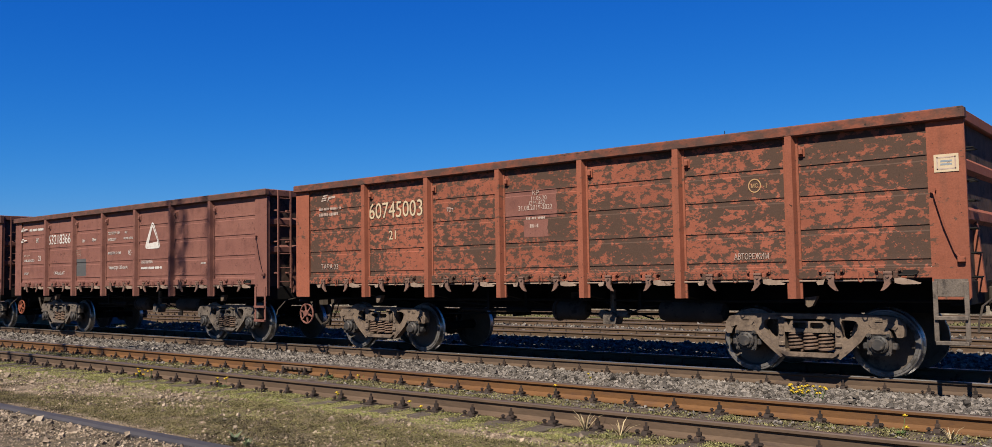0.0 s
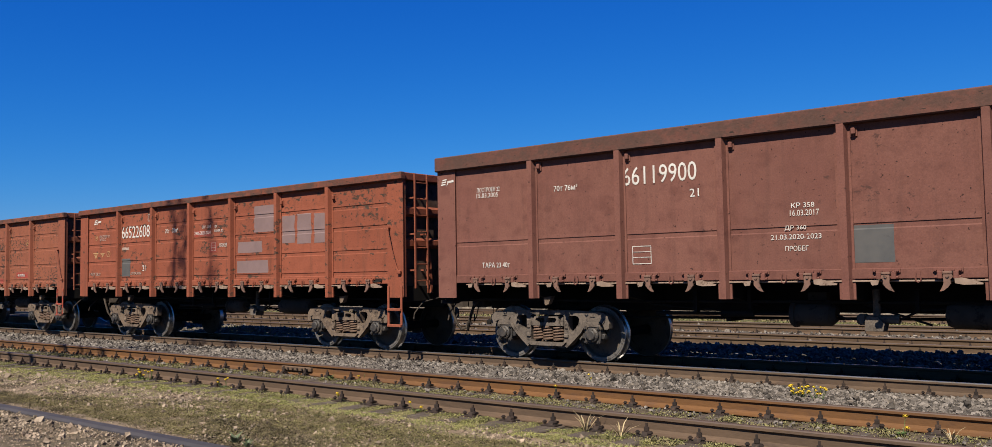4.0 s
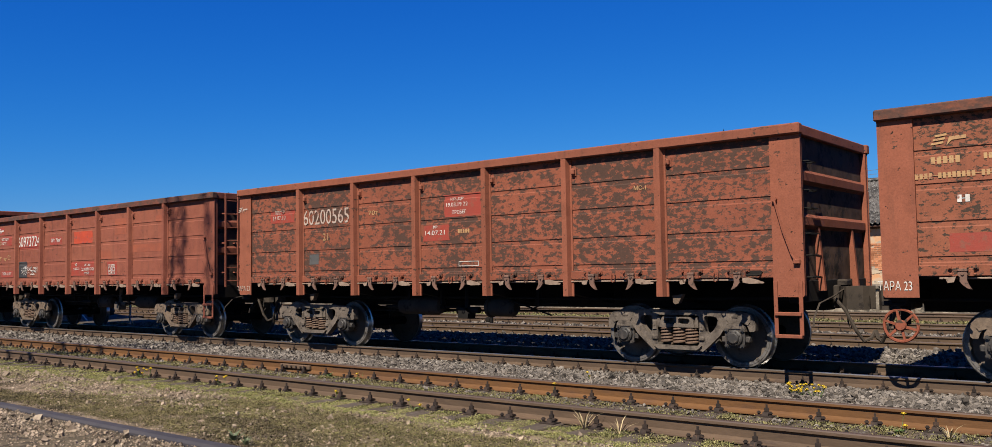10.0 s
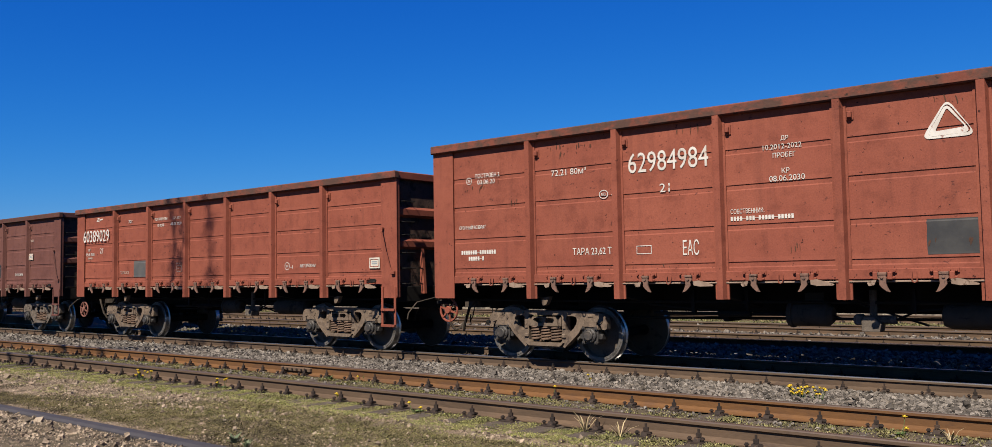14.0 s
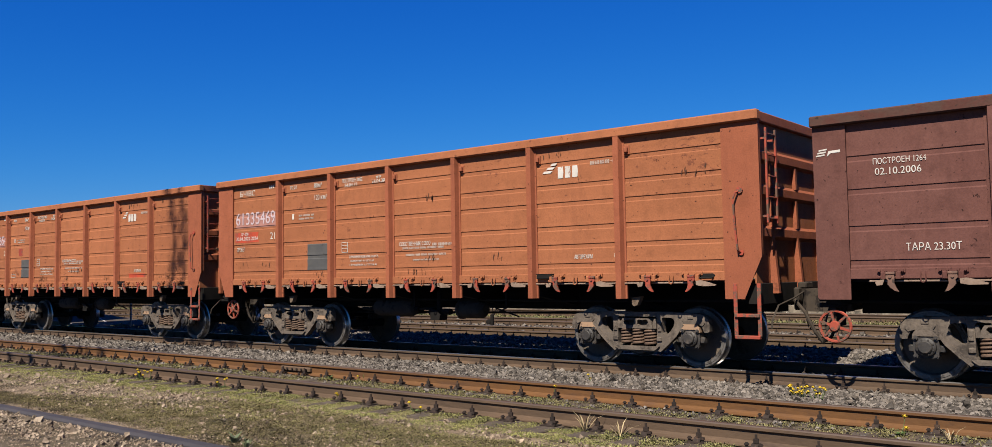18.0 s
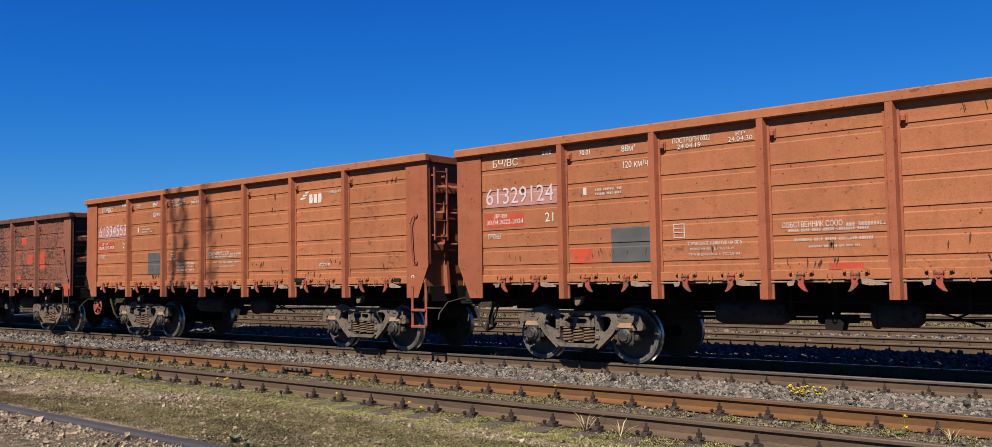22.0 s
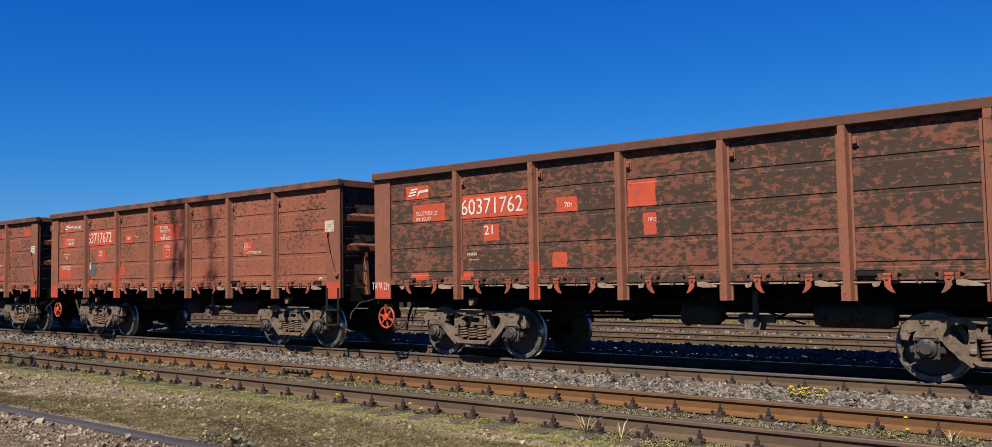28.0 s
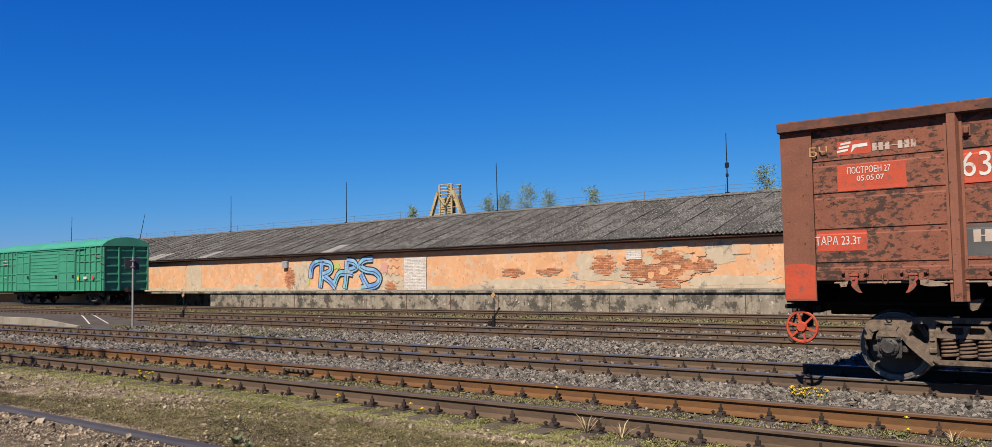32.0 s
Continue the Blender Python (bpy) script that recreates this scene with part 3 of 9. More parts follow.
def coupler_shape(sign):
    """Shank, head and claw of an automatic coupler at one end."""
    s = Shape()
    ends = lambda a, b: (min(sign * a, sign * b), max(sign * a, sign * b))
    s.box(*ends(6.0, 6.55), -0.09, 0.09, 0.95, 1.13, 0.015)
    s.prism([(sign * 6.50, -0.13), (sign * 6.60, -0.22), (sign * 6.84, -0.24), (sign * 6.90, -0.15), (sign * 6.83, -0.03), (sign * 6.93, 0.05), (sign * 6.86, 0.22), (sign * 6.62, 0.20), (sign * 6.50, 0.12)], "z", 0.86, 1.20)
    s.box(*ends(6.42, 6.50), -0.26, 0.26, 0.88, 1.22, 0.02)
    s.box(*ends(6.44, 6.58), -0.14, 0.14, 1.20, 1.30, 0.02)
    s.tube([(sign * 6.45, -0.32, 1.05), (sign * 6.62, -0.36, 0.86), (sign * 6.76, -0.34, 0.56), (sign * 6.84, -0.28, 0.42), (sign * 6.92, -0.2, 0.46), (sign * 6.96, -0.14, 0.56)], 0.028, 6)
    s.tube([(sign * 6.55, -0.16, 1.16), (sign * 6.50, -0.5, 1.06), (sign * 6.48, -1.0, 0.98), (sign * 6.47, -1.22, 0.78), (sign * 6.47, -1.25, 0.66)], 0.014, 5)
    s.tube([(sign * 6.60, -0.20, 0.95), (sign * 6.62, -0.26, 0.70), (sign * 6.66, -0.30, 0.58), (sign * 6.70, -0.24, 0.72)], 0.012, 5)
    return s


def end_wall_shape(sign, zt, levels, low_posts):
    """End sheet with the stiffening bars across it and short posts below."""
    s = Shape()
    e = lambda a, b: (min(sign * a, sign * b), max(sign * a, sign * b))
    s.box(*e(6.35, 6.37), -SIDE - 0.015, SIDE + 0.015, 1.30, zt - 0.05)
    return s


def corner_post_shape(sign, zt, y, low):
    a, b = sorted((sign * 6.372, sign * 6.455))
    return Shape().box(a, b, y, y + 0.07, low, zt - 0.155, 0.006)


def end_bar_shape(sign, z0, z1):
    e = (6.372, 6.425)
    out = [(sign * e[0], z0 - 0.05), (sign * e[1], z0), (sign * e[1], z1), (sign * e[0], z1 + 0.05)]
    return Shape().prism(out, "y", -SIDE - 0.01, SIDE + 0.01)


def end_post_shape(sign, y, z0, z1, low):
    out = [(sign * 6.372, z0), (sign * (6.372 + low), z0), (sign * 6.42, z1), (sign * 6.372, z1)]
    return Shape().prism(out, "y", y - 0.035, y + 0.035)


def end_ladder_shape(zt):
    """Short ladder on the upper half of an end wall."""
    s = Shape()
    for y in (-1.36, -1.02):
        s.box(6.50, 6.53, y - 0.02, y + 0.02, 2.15, zt - 0.25, 0.005)
        for z in (2.25, zt - 0.4):
            s.box(6.36, 6.51, y - 0.015, y + 0.015, z - 0.015, z + 0.015)
    for i in range(5):
        z = 2.22 + (zt - 2.55) * i / 4
        s.rod((6.515, -1.36, z), (6.515, -1.02, z), 0.014, 6)
    return s


def brake_wheel_shape():
    """Hand wheel with six spokes."""
    s = Shape()
    ring = [(0.205 * math.cos(2 * math.pi * i / 28), 0, 0.205 * math.sin(2 * math.pi * i / 28)) for i in range(29)]
    s.tube(ring, 0.021, 6)
    s.lathe([(0.02, -0.05), (0.06, -0.05), (0.075, -0.02), (0.06, 0.03)], 14)
    return s


def spoke_shape():
    return Shape().prism([(0.05, 0.018), (0.2, 0.012), (0.2, -0.012), (0.05, -0.018)], "y", -0.022, 0.004)


def wagon(x0, zt, label, paint, posts="", bands=5, chamfer=0.0, ends="bars", ladder=False, step="", hook=None, wheel=None, cast=None, gear=True, low_corner=None, corner_top=1.43, right_low=None, chord=0.15, longer=0.0, group="open wagons of the freight train"):
    body, post_mat = PAINT[paint], PAINT[posts or paint]
    w = thing("open_wagon", label, "freight wagon", group, at=pose(x0, 0, 0))
    cast = cast or CAST
    hook = hook or HOOK_BROWN
    foot = 1.08
    # sides
    edges = [-6.03] + POSTS + [6.03]
    for near in (True, False):
        tag = "near" if near else "far"
        flip = (lambda f: f) if near else (lambda f: (lambda: f().mirror_y()))
        for i in range(7):
            a, b = edges[i], edges[i + 1]
            part("side_panel", shared(("side_panel", i, zt, bands, tag), flip(lambda: panel_shape(a, b, zt, bands))), body, w)
        for x in POSTS:
            part("side_post", shared(("side_post", zt, tag), flip(lambda: post_shape(zt, foot))), post_mat, w, at=pose(x, 0, 0))
        for x in POSTS if near else ():
            part("lashing_eye", shared("lashing_eye", lambda: Shape().box(-0.03, 0.03, -SIDE - 0.07, -SIDE, -0.045, 0.045, 0.012).box(-0.045, 0.045, -SIDE - 0.02, -SIDE, -0.07, 0.07, 0.004)), post_mat, w, at=pose(x + 0.155, 0, zt - 0.36))
        for right in (True, False):
            part("corner_plate", shared(("corner_plate", zt, chamfer, longer, right, tag), flip(lambda: corner_shape(zt, foot, chamfer, right, longer))), post_mat, w)
        part("top_rail", shared(("top_rail", zt, chord, longer, tag), flip(lambda: Shape().box(-HALF - 0.02 - longer, HALF + 0.02 + longer, -SIDE - 0.105, -SIDE + 0.03, zt - chord, zt, 0.018))), {"orange": body, "rusty": post_mat}.get(paint, DARK_RAIL.get(paint)), w)
        part("bottom_rail", shared(("bottom_rail", tag), flip(lambda: Shape().box(-6.05, 6.05, -SIDE - 0.026, -SIDE + 0.05, 1.345, 1.482, 0.008))), body, w)
        part("hatch_edge", shared(("hatch_edge", tag), flip(lambda: Shape().box(-5.8, 5.8, -SIDE - 0.03, -SIDE + 0.02, 1.306, 1.330, 0.006))), LEVER if near else UNDER, w)
    # hatch locks of the side that is seen
    for i in range(7):
        a, b = edges[i], edges[i + 1]
        m = (a + b) / 2
        for x in (m - 0.36, m + 0.36):
            p = part("latch", shared("latch", latch_shape), body, w, at=pose(x, 0, 0))
            way = 1 if x > m else -1
            part("hook", shared(("hook", way), lambda: hook_shape(-way)), hook, p)
            part("lever", shared(("lever", way), lambda: lever_shape(way)), LEVER, p)
        part("lashing_ring", shared("ring", ring_shape), body, w, at=pose(m + 0.02, 0, 0))
    part("hand_slot", shared("hand_slot", lambda: Shape().prism([(5.60, 1.43), (5.63, 1.452), (5.85, 1.452), (5.88, 1.43), (5.85, 1.392), (5.63, 1.392)], "y", -SIDE - 0.042, -SIDE - 0.03).tube([(5.62, -SIDE - 0.04, 1.40), (5.66, -SIDE - 0.075, 1.385), (5.82, -SIDE - 0.075, 1.385), (5.86, -SIDE - 0.04, 1.40)], 0.012, 5)), UNDER, w)
    if paint in ("chocolate", "orange", "faded", "worn", "dark_worn"):
        part("placard_holder", shared("placard_holder", lambda: Shape().box(2.69, 3.03, -SIDE - 0.075, -SIDE - 0.027, 1.40, 1.475, 0.01).box(2.68, 3.04, -SIDE - 0.08, -SIDE - 0.027, 1.472, 1.486, 0.003)), UNDER, w)
    # ends
    levels = {"bars": [2.12, 2.74], "deep": [2.02, 2.62, 3.12]}[ends]
    for sign in (1, -1):
        part("end_wall", shared(("end_wall", sign, zt), lambda: end_wall_shape(sign, zt, levels, True)), body if ends == "deep" else END_SHEET, w, at=pose(sign * longer, 0, 0))
        for y in (-SIDE - 0.012, SIDE - 0.06):
            part("corner_post", shared(("corner_post", sign, zt, y, chamfer), lambda: corner_post_shape(sign, zt, y, 1.7 if chamfer else 1.09)), post_mat, w, at=pose(sign * longer, 0, 0))
        part("end_top_rail", shared(("end_top_rail", sign, zt), lambda: Shape().box(min(sign * 6.2, sign * 6.44), max(sign * 6.2, sign * 6.44), -SIDE + 0.03, SIDE - 0.03, zt - 0.15, zt, 0.015)), post_mat, w, at=pose(sign * longer, 0, 0))
        for z in levels:
            part("end_bar", shared(("end_bar", sign, z), lambda: end_bar_shape(sign, z - 0.05, z + 0.06)), post_mat, w, at=pose(sign * longer, 0, 0))
        for y in (-0.75, 0.75) if ends == "bars" else (-0.95, 0.0, 0.95):
            part("end_post", shared(("end_post", sign, y, "low"), lambda: end_post_shape(sign, y, 1.15, 2.05, 0.12)), post_mat, w, at=pose(sign * longer, 0, 0))
            if ends == "deep":
                for za, zb in ((2.11, 2.54), (2.71, 3.04)):
                    part("end_gusset", shared(("end_gusset", sign, y, za), lambda: end_post_shape(sign, y, za, zb, 0.06)), post_mat, w, at=pose(sign * longer, 0, 0))
        part("coupler", shared(("coupler", sign), lambda: coupler_shape(sign)), TANK, w, at=pose(sign * longer, 0, 0))
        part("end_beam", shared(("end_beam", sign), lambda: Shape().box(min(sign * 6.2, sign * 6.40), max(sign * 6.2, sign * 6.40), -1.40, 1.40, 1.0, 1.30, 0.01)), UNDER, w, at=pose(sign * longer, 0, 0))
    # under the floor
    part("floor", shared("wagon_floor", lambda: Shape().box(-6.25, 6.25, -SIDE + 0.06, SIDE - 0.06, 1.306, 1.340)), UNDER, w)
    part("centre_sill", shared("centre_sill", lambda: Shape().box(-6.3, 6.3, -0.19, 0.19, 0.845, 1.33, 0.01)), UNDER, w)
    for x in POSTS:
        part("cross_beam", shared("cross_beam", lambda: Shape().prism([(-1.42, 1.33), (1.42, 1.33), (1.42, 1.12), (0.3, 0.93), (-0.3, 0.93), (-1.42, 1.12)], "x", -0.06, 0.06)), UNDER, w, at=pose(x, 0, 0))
    for x in (-4.18, 4.42):
        part("bracket", shared("side_bracket", lambda: Shape().prism([(-0.07, 1.09), (0.10, 1.11), (0.03, 0.975), (-0.03, 0.955), (-0.07, 0.99)], "y", -1.28, -1.18)), CAST, w, at=pose(x, 0, 0))
    if gear:
        back = pose(-3.8, 0, 0), pose(0.5, 0, 0), pose(-1.15, 0, 0)
        tank_at, cyl_at, valve_at = back if paint in ("orange", "rusty") else (pose(0, 0, 0),) * 3
        part("air_reservoir", shared("air_reservoir", lambda: Shape().lathe([(0.05, -0.56), (0.14, -0.53), (0.165, -0.45), (0.165, 0.45), (0.14, 0.53), (0.05, 0.56)], 18, (2.45, -0.86, 0.86), "x"), smooth=True), TANK, w, at=tank_at)
        part("brake_cylinder", shared("brake_cylinder", lambda: Shape().lathe([(0.04, -0.36), (0.17, -0.33), (0.19, -0.30), (0.19, -0.26), (0.165, -0.25), (0.165, 0.22), (0.10, 0.30)], 18, (0.2, -0.84, 0.85), "x").box(0.03, 0.30, -0.66, -0.5, 0.98, 1.15), smooth=True), TANK, w, at=cyl_at)
        part("valve", shared("brake_valve", lambda: Shape().prism([(0.93, 0.645), (1.16, 0.645), (1.18, 0.74), (1.10, 0.83), (0.97, 0.85), (0.93, 0.78)], "y", -1.06, -0.84).rod((1.05, -0.92, 0.84), (1.05, -0.92, 1.2), 0.05).rod((0.80, -0.92, 0.79), (1.34, -0.92, 0.80), 0.06).box(0.82, 0.92, -1.0, -0.84, 0.72, 0.87, 0.02)), UNDER if paint in ("orange", "rusty") else CAST_GREY, w, at=valve_at)
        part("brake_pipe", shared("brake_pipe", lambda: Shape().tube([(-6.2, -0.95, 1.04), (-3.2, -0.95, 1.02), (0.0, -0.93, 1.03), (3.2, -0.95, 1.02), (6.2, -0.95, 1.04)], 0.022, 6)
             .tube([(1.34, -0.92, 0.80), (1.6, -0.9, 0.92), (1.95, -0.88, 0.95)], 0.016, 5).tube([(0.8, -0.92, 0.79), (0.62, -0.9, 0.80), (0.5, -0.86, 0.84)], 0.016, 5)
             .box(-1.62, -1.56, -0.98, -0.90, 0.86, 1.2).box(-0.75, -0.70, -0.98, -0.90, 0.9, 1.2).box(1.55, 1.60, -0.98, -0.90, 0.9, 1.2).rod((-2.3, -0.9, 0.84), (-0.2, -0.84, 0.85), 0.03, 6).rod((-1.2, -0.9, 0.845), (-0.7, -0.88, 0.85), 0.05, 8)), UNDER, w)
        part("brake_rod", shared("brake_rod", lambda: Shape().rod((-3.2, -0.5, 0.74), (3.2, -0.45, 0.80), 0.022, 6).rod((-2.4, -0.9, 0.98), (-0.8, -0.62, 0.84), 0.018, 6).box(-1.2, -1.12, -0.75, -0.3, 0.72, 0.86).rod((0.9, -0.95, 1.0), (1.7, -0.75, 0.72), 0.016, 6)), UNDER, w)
    # bogies
    for c in (-4.325, 4.325):
        for side in (-1, 1):
            flip = (lambda f: f) if side < 0 else (lambda f: (lambda: f().mirror_y()))
            fr = part("side_frame", shared(("side_frame", side), flip(frame_shape)), cast, w, at=pose(c, 0, 0))
            part("bolster_end", shared(("bolster_end", side), flip(bolster_end_shape)), cast, fr)
            for x in (-0.21, 0.0, 0.21):
                part("spring", shared("spring", spring_shape, smooth=True), SPRING, fr, at=pose(x, side * 1.03, 0, 0, 0, 40 + x * 300))
            for x in (-0.925, 0.925):
                part("axle_box", shared(("axle_box", side), flip(axle_box_shape), smooth=True), BOXCAP, fr, at=pose(x, 0, 0))
                part("adapter", shared(("adapter", side), flip(adapter_shape)), PADS if paint == "orange" else cast, fr, at=pose(x, 0, 0))
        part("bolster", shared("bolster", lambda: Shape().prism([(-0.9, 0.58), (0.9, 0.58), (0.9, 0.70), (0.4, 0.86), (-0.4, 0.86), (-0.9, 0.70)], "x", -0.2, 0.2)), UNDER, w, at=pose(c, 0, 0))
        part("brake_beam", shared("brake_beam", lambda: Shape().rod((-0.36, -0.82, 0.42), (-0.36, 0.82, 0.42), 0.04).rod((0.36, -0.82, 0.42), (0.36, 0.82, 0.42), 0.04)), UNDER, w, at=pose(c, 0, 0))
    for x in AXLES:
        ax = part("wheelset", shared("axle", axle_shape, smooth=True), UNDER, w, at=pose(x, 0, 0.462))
        for side in (-1, 1):
            part("wheel", shared(("wheel", side), lambda: wheel_shape(side), 3, True), [WHEEL, TREAD, RIM], ax)
        WHEELSETS.append((ax, x))
    # fittings at the corners
    if chamfer:
        part("grab_handle", shared("grab_handle", lambda: Shape().tube([(6.16, -SIDE - 0.04, 2.62), (6.13, -SIDE - 0.10, 2.60), (6.09, -SIDE - 0.11, 2.5), (6.11, -SIDE - 0.11, 2.1), (6.14, -SIDE - 0.11, 1.78), (6.17, -SIDE - 0.05, 1.74)], 0.014, 6)
             .rod((6.17, -SIDE - 0.035, 2.63), (6.17, -SIDE - 0.06, 2.63), 0.05, 8).rod((6.17, -SIDE - 0.035, 1.74), (6.17, -SIDE - 0.06, 1.74), 0.04, 8)), HOOK_RED, w, at=pose(longer, 0, 0))
    else:
        part("uncoupling_rod", shared("uncoupling_rod", lambda: Shape().tube([(6.09, -SIDE - 0.06, 2.42), (6.11, -SIDE - 0.10, 2.38), (6.2, -SIDE - 0.085, 2.0), (6.31, -SIDE - 0.07, 1.66), (6.37, -SIDE - 0.08, 1.57)], 0.014, 5)
             .rod((6.09, -SIDE - 0.035, 2.43), (6.09, -SIDE - 0.09, 2.43), 0.035, 8).box(6.33, 6.42, -SIDE - 0.09, -SIDE - 0.035, 1.53, 1.60, 0.01)), hook if hook in (HOOK_RED, VIVID) else post_mat, w)
    if step:
        sm = {"red": HOOK_RED, "black": UNDER, "paint": post_mat, "grey": CAST_GREY}[step]
        def step_shape():
            s = Shape()
            for x in (6.06, 6.41):
                s.box(x - 0.028, x + 0.028, -SIDE - 0.056, -SIDE - 0.037, 0.56, 1.30, 0.004)
            for z in (0.545, 0.85):
                s.box(6.05, 6.42, -SIDE - 0.09, -SIDE - 0.02, z - 0.026, z + 0.026, 0.008)
            return s
        part("footstep", shared("footstep", step_shape), sm, w, at=pose(longer, 0, 0))
    if ladder:
        def ladder_shape():
            s = Shape()
            for y in (-1.26, -0.92):
                s.box(6.53, 6.56, y - 0.02, y + 0.02, 1.25, zt - 0.02, 0.005)
            n = 7
            for i in range(n):
                z = 1.4 + (zt - 1.6) * i / (n - 1)
                s.rod((6.545, -1.26, z), (6.545, -0.92, z), 0.012, 6)
            for z in (1.6, 2.3, 3.0):
                s.box(6.36, 6.54, -0.94, -0.90, z - 0.015, z + 0.015)
                s.box(6.36, 6.54, -1.28, -1.24, z - 0.015, z + 0.015)
            return s
        part("ladder", shared(("ladder", zt), ladder_shape), post_mat, w, at=pose(longer, 0, 0))
    else:
        for z in (1.35, 1.65, 1.95, 2.3, 2.55, 2.95) if ends == "bars" else ():
            part("rung", shared(("end_rung", z), lambda: Shape().tube([(6.36, -1.35, z), (6.51, -1.33, z), (6.51, -1.05, z), (6.36, -1.03, z)], 0.012, 5)), UNDER, w, at=pose(longer, 0, 0))
        if ends == "deep":
            part("end_ladder", shared(("end_ladder", zt), lambda: end_ladder_shape(zt)), HOOK_RED, w, at=pose(longer, 0, 0))
    if wheel:
        b = part("brake_wheel", shared("brake_wheel", brake_wheel_shape, smooth=True), wheel, w, at=pose(-6.22 if chamfer else -6.3, -1.36, 0.79 if chamfer else 0.86 if longer else 0.72))
        for i in range(6):
            part("spoke", shared("brake_spoke", spoke_shape), wheel, b, at=pose(0, 0, 0, 0, 60 * i + 17, 0))
        part("spindle", shared("brake_spindle", lambda: Shape().rod((0, 0.02, 0), (0.0, 0.35, 0.02), 0.025).box(-0.05, 0.05, 0.2, 0.3, 0.0, 0.34)), UNDER, b)
    part("hose_block", shared("hose_block", lambda: Shape().box(-6.52, -6.22, -1.40, -1.20, 0.97, 1.03, 0.01).box(-6.50, -6.24, -1.38, -1.22, 1.05, 1.10, 0.01)), UNDER, w, at=pose(-longer, 0, 0))
    if low_corner:
        top = corner_top
        part("corner_patch", shared(("corner_patch_left", top), lambda: Shape().prism([(-HALF + 0.01, 1.095), (-6.04, 1.095), (-6.04, top - 0.03), (-6.16, top), (-HALF + 0.01, top - 0.01)], "y", -SIDE - 0.0385, -SIDE - 0.034)), low_corner, w, "fresh vermilion patch")
        part("corner_patch", shared("corner_patch_right", lambda: Shape().prism([(6.04, 1.095), (HALF - 0.01, 1.095), (HALF - 0.01, 1.40), (6.2, 1.43), (6.04, 1.42)], "y", -SIDE - 0.0385, -SIDE - 0.034)), low_corner, w, "fresh vermilion patch")
        foot_z = 1.72 if wheel else 1.6
        part("post_patch", shared(("post_patch", foot_z), lambda: Shape().prism([(x, -y) for x, y in ((-0.107, SIDE), (-0.107, SIDE + 0.0165), (-0.075, SIDE + 0.0165), (-0.049, SIDE + 0.1025), (0.049, SIDE + 0.1025), (0.075, SIDE + 0.0165), (0.107, SIDE + 0.0165), (0.107, SIDE))], "z", 1.082, foot_z)), low_corner, w, "vermilion foot of a post", at=pose(POSTS[1], 0, 0))
    if right_low:
        part("corner_patch", shared("corner_patch_dark", lambda: Shape().box(6.05, HALF - 0.03, -SIDE - 0.0385, -SIDE - 0.034, 1.115, 1.33)), right_low, w)
    return w


